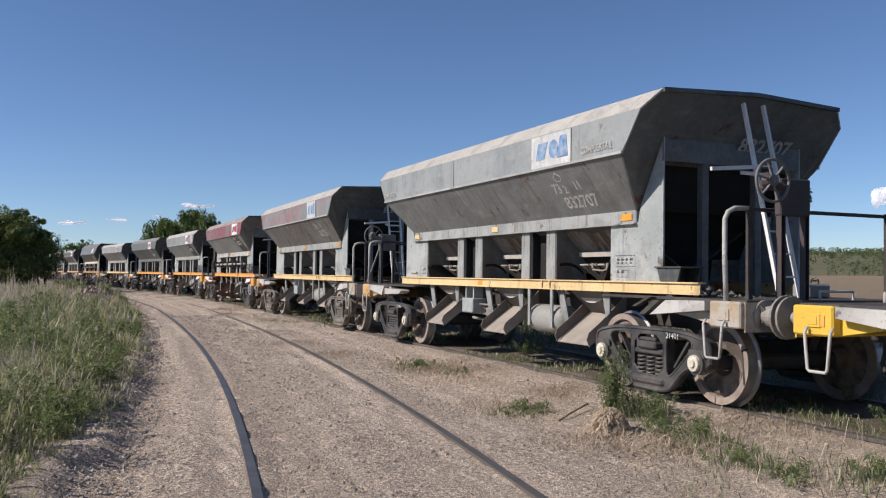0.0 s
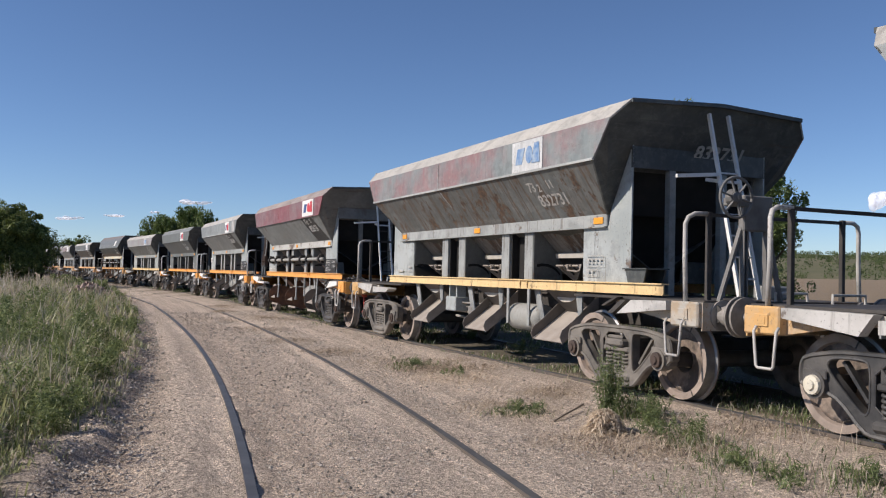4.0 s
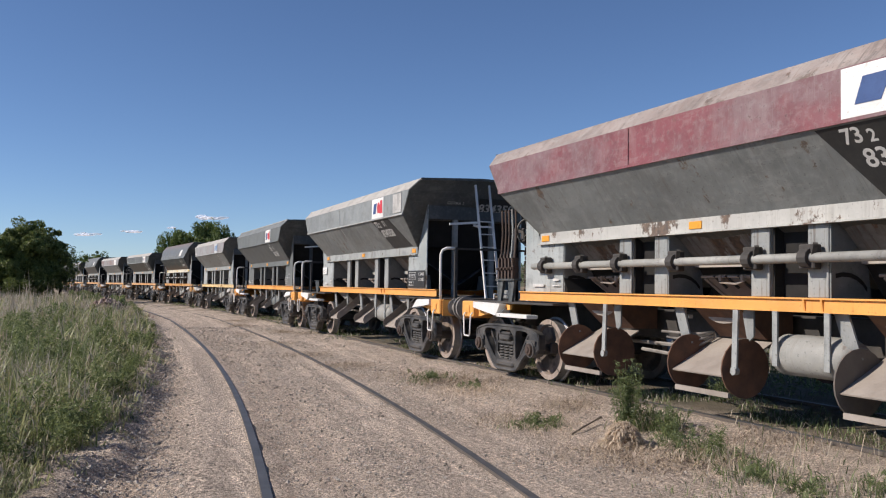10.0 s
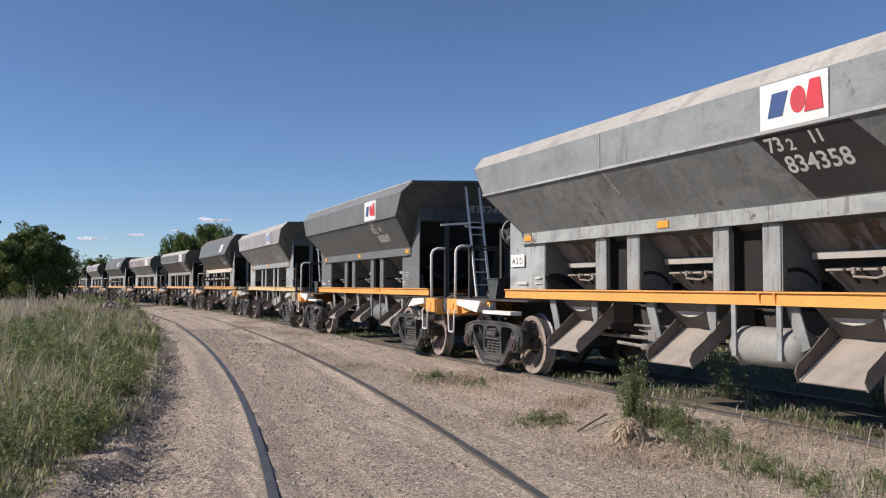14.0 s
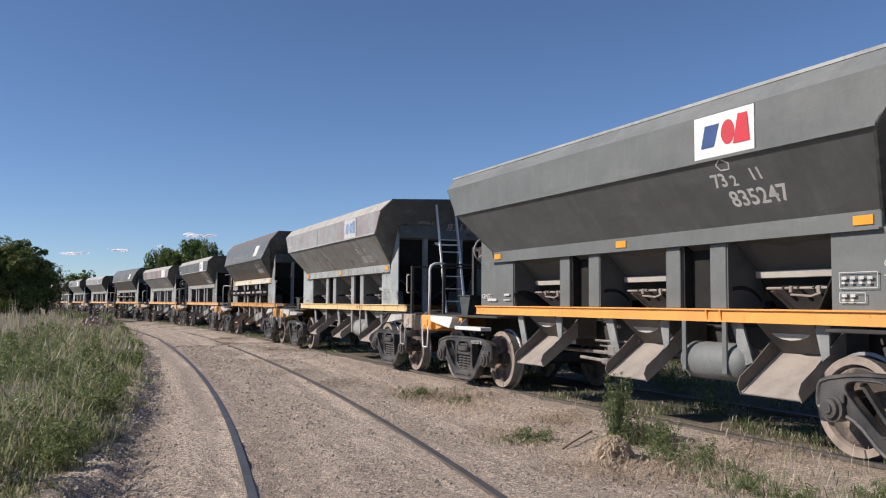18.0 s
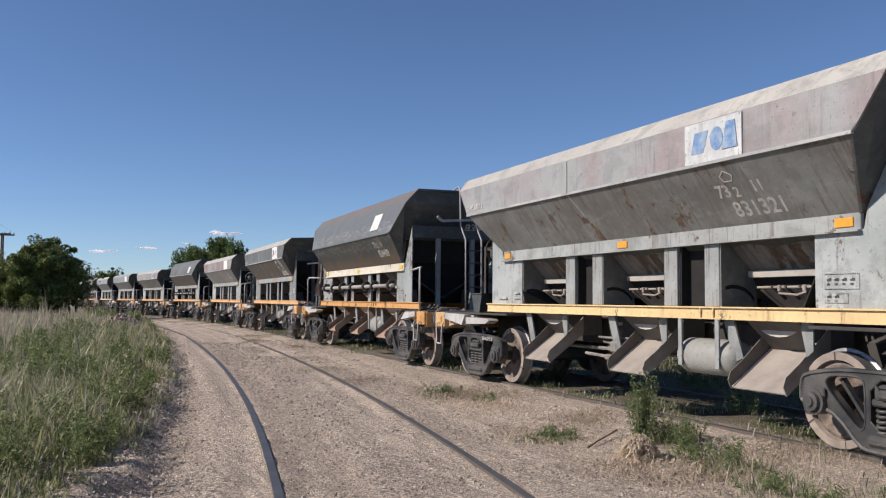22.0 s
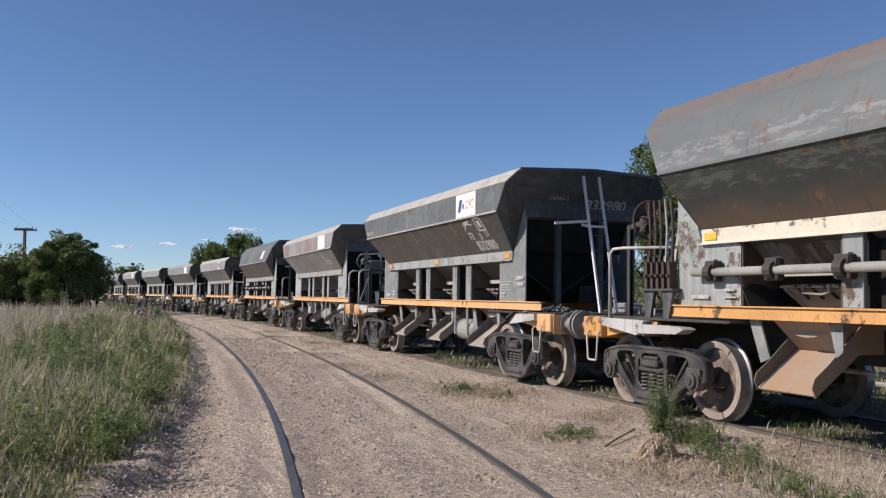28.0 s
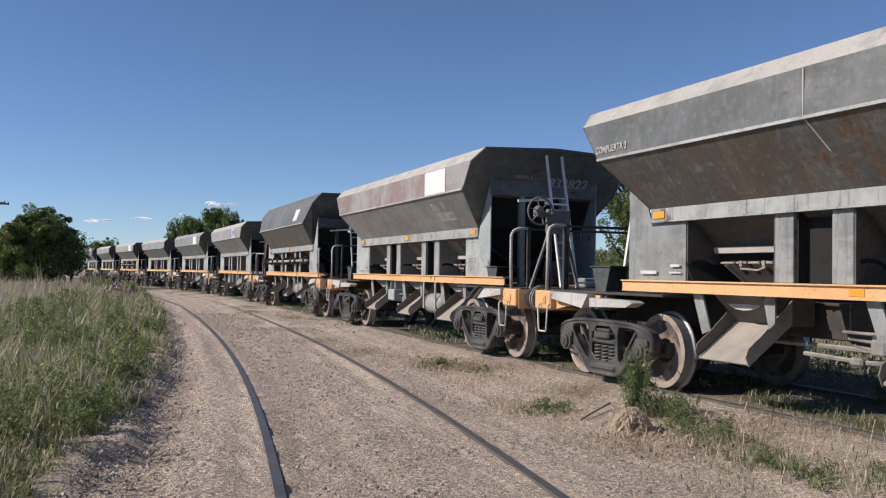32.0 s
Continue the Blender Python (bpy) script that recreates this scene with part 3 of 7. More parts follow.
def build_ground():
    def axis(lo, hi, step, far):
        a = list(np.arange(lo, hi, step))
        d = step
        while a[-1] < far:
            d *= 1.16
            a.append(a[-1] + d)
        d = step
        while a[0] > -far:
            d *= 1.16
            a.insert(0, a[0] - d)
        return np.array(a)
    xs, ys = axis(-8, 6, 0.075, 2500), axis(3.5, 19, 0.075, 2500)
    gx, gy = np.meshgrid(xs, ys)
    gz = lie(gx, gy)
    near = (np.abs(gx) < 40) & (np.abs(gy) < 80)
    lump = np.zeros_like(gz)
    b = bank(gx, gy)
    for i, j in zip(*np.nonzero(near)):
        p = Vector((gx[i, j], gy[i, j], 0))
        lump[i, j] = 0.022 * noise.noise(p * 0.9) + 0.012 * noise.noise(p * 3.1)
        e = math.exp(-((b[i, j] - 0.05) / 0.35) ** 2)
        if e > 0.03:
            lump[i, j] += e * (0.04 * noise.noise(p * 1.9) + 0.035 * noise.noise(p * 4.7) + 0.035 * noise.noise(p * 9.1))
    px, py = gx.ravel(), gy.ravel()
    step = np.arange(-150, 120, 1.0)
    tx, ty = line(step)
    d = np.full(len(px), 1e9)
    s_of = np.zeros(len(px))
    for s0, x0, y0 in zip(step, tx, ty):
        q = np.hypot(px - x0, py - y0)
        hit = q < d
        d[hit], s_of[hit] = q[hit], s0
    h = np.interp(s_of, GRID, turn)
    left = (px - np.interp(s_of, GRID, LINE_X)) * -np.sin(h) + (py - np.interp(s_of, GRID, LINE_Y)) * np.cos(h)
    off = left + apart(s_of)
    ahead = s_of + (px - np.interp(s_of, GRID, LINE_X)) * np.cos(h) + (py - np.interp(s_of, GRID, LINE_Y)) * np.sin(h)
    across = np.where((gy > 2) & (gy < 60), off.reshape(gz.shape), 9.0)
    lump *= 1 - 0.75 * np.exp(-((np.abs(across) - 0.85) / 0.2) ** 2)
    gz = gz + lump - track_grooves(across)
    n = len(xs)
    v = np.stack([gx, gy, gz], -1).reshape(-1, 3)
    idx = np.arange(len(v)).reshape(len(ys), n)
    f = np.stack([idx[:-1, :-1], idx[:-1, 1:], idx[1:, 1:], idx[1:, :-1]], -1).reshape(-1, 4)
    me = mesh_of("ground", v.tolist(), f.tolist(), [M_GROUND], smooth=True)
    zone = np.zeros((len(v), 4), np.float32)
    bb = bank(v[:, 0], v[:, 1])
    zone[:, 1] = np.clip((bb - 0.22) / 0.45, 0, 1) * 0.9
    way = me.attributes.new("along", "FLOAT_VECTOR", "POINT")
    way.data.foreach_set("vector", np.stack([ahead, off, 0 * off], -1).astype(np.float32).ravel())
    strip = np.exp(-((off + 1.85) / 0.26) ** 2) + np.exp(-((off + 0.77) / 0.05) ** 2) * 0.8 + np.exp(-((off + 0.35) / 0.25) ** 2) * 0.5 + np.clip((off - 1.6) / 0.5, 0, 1) * 0.30
    zone[:, 0] = np.clip(strip, 0, 1)
    # the train's shade painted in as dark soil; past it weeds, then the ploughed field
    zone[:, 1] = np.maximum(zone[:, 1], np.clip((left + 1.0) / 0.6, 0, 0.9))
    zone[:, 2] = np.clip((left - 14) / 6, 0, 1)
    # bands of coarse stone beside the near rail and down the middle of the track
    zone[:, 3] = np.clip(np.exp(-((off + 1.36) / 0.16) ** 2) + 0.7 * np.exp(-((off - 0.15) / 0.22) ** 2) + 0.6 * np.exp(-((off - 1.25) / 0.2) ** 2), 0, 1)
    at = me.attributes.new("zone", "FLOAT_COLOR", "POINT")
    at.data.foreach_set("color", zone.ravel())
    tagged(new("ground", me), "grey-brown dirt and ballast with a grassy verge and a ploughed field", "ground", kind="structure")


build_ground()


def rail_profile(s_list, side_of, top, name, label):
    prof = [(-0.034, 0), (0.034, 0), (0.034, -0.035), (0.012, -0.05), (0.012, -0.12), (0.065, -0.14), (-0.065, -0.14), (-0.012, -0.12), (-0.012, -0.05), (-0.034, -0.035)]
    v, f, ix, n = [], [], [], len(prof)
    for s in s_list:
        x0, y0 = line(s, side_of(s))
        x1, y1 = line(s + 0.2, side_of(s + 0.2))
        d = Vector((x1 - x0, y1 - y0, 0)).normalized()
        w = Vector((-d.y, d.x, 0))
        v += [Vector((x0, y0, top)) + w * a + Vector((0, 0, b)) for a, b in prof]
    for i in range(len(s_list) - 1):
        for k in range(n):
            f.append((i * n + k, i * n + (k + 1) % n, (i + 1) * n + (k + 1) % n, (i + 1) * n + k))
            ix.append(0 if k == 0 else 1)
    me = mesh_of("rail", v, f, [M_RAIL, M_RAIL_SIDE], ix)
    bm = bmesh.new()
    bm.from_mesh(me)
    bmesh.ops.recalc_face_normals(bm, faces=bm.faces)
    bm.to_mesh(me)
    bm.free()
    return tagged(new(name, me), label, "rail", kind="structure")


S_NEAR = np.arange(-66, 60, 0.8)
S_TRAIN = np.arange(-200, 150, 1.0)
for half in (0.873, -0.873):
    rail_profile(S_NEAR, lambda s: -float(apart(s)) + half, 0.0, "rail", "worn steel rail sunk in dirt, shiny on top")
    rail_profile(S_TRAIN, lambda s: half, 0.078, "rail", "steel rail under the train, half sunk in dirt")


# ---- hopper wagon ----
FRONT = {"L": (3.62, 1.0, 2.06), "C": (3.93, 1.43, 2.65), "R": (4.26, 1.43, 3.08), "T": (4.39, 1.24, 3.28)}
REAR = {"L": (-3.28, 1.0, 2.06), "C": (-3.72, 1.43, 2.65), "R": (-4.05, 1.43, 3.08), "T": (-4.18, 1.24, 3.28)}


ROUND = {"L": (3.46, 1.0, 2.07), "C": (3.68, 1.36, 2.69), "R": (4.20, 1.18, 3.27), "T": (4.24, 0.93, 3.55)}
ROUND_REAR = {"L": (-3.28, 1.0, 2.07), "C": (-3.55, 1.36, 2.69), "R": (-4.05, 1.18, 3.27), "T": (-4.10, 0.93, 3.55)}
FORM = ["plain"]


def corner(end, k, side):
    x, y, z = ((FRONT if end > 0 else REAR) if FORM[0] == "plain" else (ROUND if end > 0 else ROUND_REAR))[k]
    return (x, y * side, z)


def side_panel(lo, hi, side, nu, nv, amp, seed, sag=0.0):
    def make(s):
        a, b, c, d = corner(-1, lo, side), corner(1, lo, side), corner(1, hi, side), corner(-1, hi, side)
        if side > 0:
            a, b, c, d = b, a, d, c
        return s.sheet(a, b, c, d, nu, nv, 0.02, amp, seed, sag)
    return make


def end_ring(end, cut):
    """The outline of an end sheet round its opening, or of the apron that closes the opening."""
    low, crease = Vector(corner(end, "L", 1)), Vector(corner(end, "C", 1))
    x = low.x + (crease.x - low.x) * (2.55 - low.z) / (crease.z - low.z)
    hole = [(low.x, 0.96, low.z), (x, 0.96, 2.55), (x, -0.96, 2.55), (low.x, -0.96, low.z)]
    if cut == "lower":
        return hole[::-1]
    mid = (corner(end, "T", 1)[0] + 0.03 * end, 0, corner(end, "T", 1)[2] + (0.05 if FORM[0] == "plain" else 0.0))
    return [corner(end, q, -1) for q in "LCRT"] + [mid] + [corner(end, q, 1) for q in "TRCL"] + hole


def end_sheet(end, cut):
    def make(s):
        ring = end_ring(end, cut)
        n = len(ring)
        back = [(x - 0.03 * end, y, z - 0.01) for x, y, z in ring]
        f = [list(range(n)), [i + n for i in range(n)][::-1]] + [(i, i + n, (i + 1) % n + n, (i + 1) % n) for i in range(n)]
        return s.add(ring + back, f)
    return make


def end_rim(end):
    def make(s):
        t, m = Vector(corner(end, "T", -1)), Vector((corner(end, "T", 1)[0] + 0.03 * end, 0, corner(end, "T", 1)[2] + (0.05 if FORM[0] == "plain" else 0.0)))
        o = Vector((0.012 * end, 0, -0.016))
        s.bar(t + o, m + o, 0.03, 0.045)
        s.bar(m + o, Vector((t.x, -t.y, t.z)) + o, 0.03, 0.045)
        return s
    return make


def wagon_side(w, side, p, kind, key):
    """The frame of posts, plates and hoods under one side of the hopper."""
    y = side * 1.0
    out = side * 0.016
    part("side_flange", lambda s: s.box(-3.26, 3.60, y, y - side * 0.05, 1.90, 2.07, 0.008).box(-3.26, 3.60, y - side * 0.05, y + side * 0.035, 1.90, 1.915), p["flange"], w, key=("flange", side))
    part("front_side_plate", lambda s: s.prism([(3.08, 1.25), (4.07, 1.25), (4.07, 2.83), (3.66, 2.10), (3.62, 1.92), (3.08, 1.92)], y - out, y - 2.2 * out), p["plate"], w, key=("fplate", side))
    part("rear_side_plate", lambda s: s.prism([(-2.65, 1.25), (-2.65, 1.92), (-3.27, 1.92), (-3.34, 2.10), (-3.70, 2.72), (-3.70, 1.25)], y - out, y - 2.2 * out), p["plate"], w, key=("rplate", side))
    for x0, x1 in ((-1.36, -1.10), (-0.68, -0.43), (0.85, 1.10), (1.55, 1.79)):
        part("side_post", lambda s: s.box(-0.115, 0.115, y - side * 0.02, y - side * 0.045, 1.25, 1.90, 0.006).box(0.09, 0.115, y - side * 0.045, y - side * 0.13, 1.25, 1.90),
             p["frame"], w, key=("post", side)).location.x = (x0 + x1) / 2
    # added channel, black to paint the shade of the open gap
    for x in (-0.89, 1.32):
        part("gap_panel", lambda s: s.prism([(-0.22, y - side * 0.06), (-0.22, y - side * 0.19), (0.22, y - side * 0.19), (0.22, y - side * 0.06), (0.20, y - side * 0.06), (0.20, y - side * 0.17), (-0.20, y - side * 0.17), (-0.20, y - side * 0.06)], 1.25, 1.95, "z"), M_SHADE_MARK_BLACK, w, key=("gap", side)).location.x = x
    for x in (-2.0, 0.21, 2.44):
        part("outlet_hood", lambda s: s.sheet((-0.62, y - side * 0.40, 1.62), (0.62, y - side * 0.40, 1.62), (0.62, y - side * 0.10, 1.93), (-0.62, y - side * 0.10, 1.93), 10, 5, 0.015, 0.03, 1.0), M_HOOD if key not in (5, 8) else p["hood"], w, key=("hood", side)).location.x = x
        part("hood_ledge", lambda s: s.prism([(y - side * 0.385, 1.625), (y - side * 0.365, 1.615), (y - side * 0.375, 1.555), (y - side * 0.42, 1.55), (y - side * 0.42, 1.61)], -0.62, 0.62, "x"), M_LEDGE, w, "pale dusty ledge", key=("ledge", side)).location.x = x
        # added black sheet paints the shade inside the outlet
        part("outlet_back", lambda s: s.sheet((-0.62, y - side * 0.66, 1.24), (0.62, y - side * 0.66, 1.24), (0.62, y - side * 0.42, 1.56), (-0.62, y - side * 0.42, 1.56), 2, 2, 0.012), M_SHADE_MARK_BLACK, w, key=("oback", side)).location.x = x
        part("outlet_gate", lambda s: s.sheet((-0.22, y - side * 0.46, 1.24), (0.60, y - side * 0.46, 1.24), (0.60, y - side * 0.20, 1.42), (-0.22, y - side * 0.20, 1.42), 4, 2, 0.02, 0.004).bar((-0.21, y - side * 0.19, 1.43), (-0.21, y - side * 0.45, 1.25), 0.05, 0.03), M_CHUTE, w, key=("gate", side)).location.x = x
        part("gate_rod", lambda s: s.tube([(-0.26, y - side * 0.17, 1.445), (0.90, y - side * 0.17, 1.445)], 0.013, 8).box(0.03, 0.07, y - side * 0.14, y - side * 0.21, 1.40, 1.465, 0.008).box(0.35, 0.39, y - side * 0.14, y - side * 0.21, 1.40, 1.465, 0.008).tube([(0.05, y - side * 0.15, 1.385), (0.30, y - side * 0.14, 1.37), (0.40, y - side * 0.15, 1.40)], 0.011, 6), M_CHUTE, w, key=("grod", side)).location.x = x
        for dx in (-0.05, 0.13, 0.31, 0.49):
            part("gate_finger", lambda s: s.bar((0, y - side * 0.155, 1.455), (0.03, y - side * 0.30, 1.33), 0.028, 0.02), M_UNDER, w, key=("finger", side)).location.x = x + dx
        for dx in (-0.64, 0.64):
            part("hood_cheek", lambda s: s.prism([(-0.03, 1.25), (-0.50, 1.25), (-0.46, 1.60), (-0.20, 1.9), (-0.03, 1.9)] if side > 0 else [(0.03, 1.25), (0.50, 1.25), (0.46, 1.60), (0.20, 1.9), (0.03, 1.9)], -0.008, 0.008, "x"), p["hood"], w, key=("cheek", side)).location = (x + dx, y, 0)
        # no hole is cut: a black strip paints the dark of the slot
        def slot(s):
            arc = [(0.08, 1.445), (0.16, 1.46), (0.25, 1.455), (0.33, 1.43), (0.40, 1.385), (0.45, 1.33)]
            ring = [(-side * q, z + 0.018) for q, z in arc] + [(-side * q, z - 0.022) for q, z in arc[::-1]]
            return s.prism(ring, 0.0, 0.003, "x")
        part("cheek_slot", slot, M_SHADE_MARK_BLACK, w, "black curved slot in the cheek plate", key=("slot", side)).location = (x - 0.631, y, 0)
    part("sole_beam", lambda s: s.prism([(y + side * a, z) for a, z in ((-0.03, 1.12), (0.06, 1.12), (0.06, 1.132), (0.05, 1.132), (0.05, 1.235), (0.075, 1.235), (0.075, 1.25), (-0.03, 1.25), (-0.03, 1.235), (0.035, 1.235), (0.035, 1.132), (-0.03, 1.132))], -3.74, 4.75 if side < 0 else 4.0, "x"), p["sole"], w, key=("sole", side))
    for x in (1.59, 1.79):
        part("beam_gusset", lambda s: s.prism([(y + side * 0.05, 1.132), (y + side * 0.055, 1.132), (y + side * 0.075, 1.235), (y + side * 0.05, 1.235)], -0.01, 0.01, "x"), p["sole"], w, key=("gusset", side)).location.x = x
    # covers between headstock and bogie
    for end in (1, -1):
        xh = 5.10 * end
        part("side_sill", lambda s: s.prism([(4.05 * end, 1.05), (5.12 * end, 1.06), (5.12 * end, 0.84), (4.75 * end, 0.90), (4.05 * end, 0.98)], side * 1.12, side * 1.16), p["head"], w, key=("sill", side, end))
        part("sill_cover", lambda s: s.prism([(4.22, 0.905), (4.48, 1.065), (5.08, 1.075), (5.08, 0.985)] if end > 0 else [(-4.30, 0.885), (-4.16, 1.06), (-5.08, 1.075), (-5.08, 0.985)], side * 1.165, side * 1.27), p["cover"], w, key=("cover", side, end))
        if end > 0:
            part("sill_bracket", lambda s: s.prism([(4.0, 0.90), (4.1, 0.90), (4.36, 1.06), (4.26, 1.06)], side * 1.17, side * 1.25).prism([(3.86, 0.98), (3.93, 0.98), (4.2, 1.09), (4.13, 1.09)], side * 1.17, side * 1.24), M_UNDER, w, key=("bracket", side, end))
        else:
            for x in (-4.10, -3.96):
                part("sill_fin", lambda s: s.prism([(side * 1.10, 1.06), (side * 1.12, 1.06), (side * 1.27, 0.91), (side * 1.27, 0.885), (side * 1.10, 0.885)], -0.008, 0.008, "x"), M_DARK_PLATE, w, key=("fin", side)).location.x = x
            if key in (1, 2, 6, 7, 8, 9):
                part("step_plank", lambda s: s.prism([(-4.12, 0.91), (-4.12, 1.02), (-3.30, 1.01), (-3.22, 0.985), (-3.36, 0.93)], side * 1.10, side * 1.27), p["cover"], w, key=("thick_plank", side))
            else:
                part("step_plank", lambda s: s.box(-4.08, -3.14, side * 1.09, side * 1.27, 0.87, 0.925, 0.006), p["cover"], w, key=("plank", side))
        part("step", lambda s: s.tube([(5.36 * end, side * 1.27, 0.90), (5.36 * end, side * 1.30, 0.86), (5.33 * end, side * 1.30, 0.56), (5.31 * end, side * 1.30, 0.54), (5.15 * end, side * 1.30, 0.54), (5.13 * end, side * 1.30, 0.56), (5.10 * end, side * 1.30, 0.86), (5.10 * end, side * 1.27, 0.90)], 0.014, 6),
             p["hand"], w, key=("step", side, end), smooth=True)
        part("buffer", lambda s: s.lathe([(5.55, 0), (5.55, 0.15), (5.575, 0.15), (5.58, 0.09), (5.70, 0.115), (5.71, 0.125), (5.74, 0.125), (5.74, 0.07), (5.79, 0.07), (5.80, 0.20), (5.825, 0.20), (5.83, 0)], (0, side * 0.96, 0.95), "x", 20) if end > 0 else
             s.lathe([(-5.55, 0), (-5.55, 0.13), (-5.575, 0.13), (-5.58, 0.115), (-5.72, 0.10), (-5.74, 0.06), (-5.80, 0.06), (-5.81, 0.19), (-5.835, 0.19), (-5.84, 0)], (0, side * 0.96, 0.95), "x", 20), M_BUFFER, w, key=("buffer", side, end))
        for g in (-0.13, 0.13):
            part("buffer_rib", lambda s: s.prism([(5.56 * end, 0.86), (5.56 * end, 1.07), (5.66 * end, 1.0), (5.66 * end, 0.92)], -0.008, 0.008), M_BOGIE, w, key=("rib", end)).location = (0, side * 0.96 + g * 0.6, 0)


def chute(w, x, side, p, kind, metal=None):
    metal = metal or M_CHUTE
    y0, y1 = side * 0.62, side * 1.18
    if kind == "A":
        c = part("chute", lambda s: s.sheet((-0.36, y1 - side * 0.03, 0.47), (0.36, y1 - side * 0.03, 0.47), (0.36, y0, 0.86), (-0.36, y0, 0.86), 4, 3, 0.014, 0.006, 3.0), metal, w, key=("chute", side))
        c.location.x = x
        part("chute_weld", lambda s: s.bar((-0.345, y1 - side * 0.03, 0.478), (-0.345, y0, 0.868), 0.018, 0.012).bar((-0.35, y0 + side * 0.01, 0.872), (0.35, y0 + side * 0.01, 0.872), 0.05, 0.014), M_LEDGE, w, "pale scuffed weld", key=("cweld", side)).location.x = x
        for e in (-1, 1):
            # the rear cheek takes the copy that has its shade in the colour
            part("chute_cheek", lambda s: s.prism([(y1 - side * 0.03, 0.45), (y0, 0.84), (y0, 1.08), (y1 - side * 0.18, 0.74), (y1 - side * 0.02, 0.62), (y1 + side * 0.01, 0.54)], -0.007, 0.007, "x"), M_CHUTE_SHADED if e < 0 else metal, w, key=("cheekA", side)).location.x = x + 0.365 * e
    else:
        c = part("chute", lambda s: s.sheet((-0.40, y1 + side * 0.04, 0.48), (0.40, y1 + side * 0.04, 0.48), (0.40, y0, 0.80), (-0.40, y0, 0.80), 4, 3, 0.014, 0.006, 3.0)
                 .box(-0.40, 0.40, y1, y1 - side * 0.03, 0.27, 0.32), M_CHUTE, w, key=("chuteB", side))
        c.location.x = x
        for e in (-1, 1):
            part("chute_disc", lambda s: s.lathe([(-0.008, 0), (-0.008, 0.29), (0.008, 0.29), (0.008, 0)], (0, side * 0.98, 0.55), "x", 20), M_RUSTY if x < 2 else M_CHUTE_SHADED, w, key=("disc", side)).location.x = x + 0.41 * e
        part("chute_arm", lambda s: s.bar((0, side * 1.17, 1.12), (0, side * 1.19, 0.52), 0.07, 0.02, (0, 1, 0)).lathe([(-0.02, 0), (-0.02, 0.04), (0.03, 0.04), (0.03, 0)], (0, side * 1.19, 0.54), "y", 10), M_FRAME, w, key=("arm", side)).location.x = x + 0.5
    part("chute_mouth", lambda s: s.prism([(0.30 * math.cos(a), 1.125 + 0.16 * math.sin(a)) for a in np.linspace(math.pi, 2 * math.pi, 11)], side * 0.86, side * 0.875), M_LEDGE if kind == "A" and metal is M_CHUTE else metal, w, "pale rounded funnel plate", key=("mouth", side)).location.x = x - 0.02
    part("chute_hanger", lambda s: s.prism([(-0.02, 1.12), (0.14, 1.12), (0.14, 0.86), (0.06, 0.80)], side * 0.92, side * 0.94), M_DARK_PLATE, w, key=("hang", side)).location.x = x + 0.34
    part("chute_hanger", lambda s: s.bar((-0.10, side * 0.96, 1.14), (0.06, side * 0.96, 0.72), 0.02, 0.14, (1, 0, 0)), M_DARK_PLATE, w, key=("hang2", side)).location.x = x - 0.52
    part("chute_throat", lambda s: s.prism([(side * 0.98, 1.12), (side * 0.64, 0.82), (side * 0.3, 0.82), (side * 0.3, 1.12)], -0.34, 0.34, "x"), metal if metal is not M_CHUTE else M_RUSTY if kind == "B" else M_CHUTE_SHADED, w, key=("throat", side)).location.x = x


def eased(ring, times):
    """A closed outline with its corners cut, again and again."""
    for _ in range(times):
        out = []
        for a, b in zip(ring, ring[1:] + ring[:1]):
            out += [(a[0] * 0.78 + b[0] * 0.22, a[1] * 0.78 + b[1] * 0.22), (a[0] * 0.22 + b[0] * 0.78, a[1] * 0.22 + b[1] * 0.78)]
        ring = out
    return ring


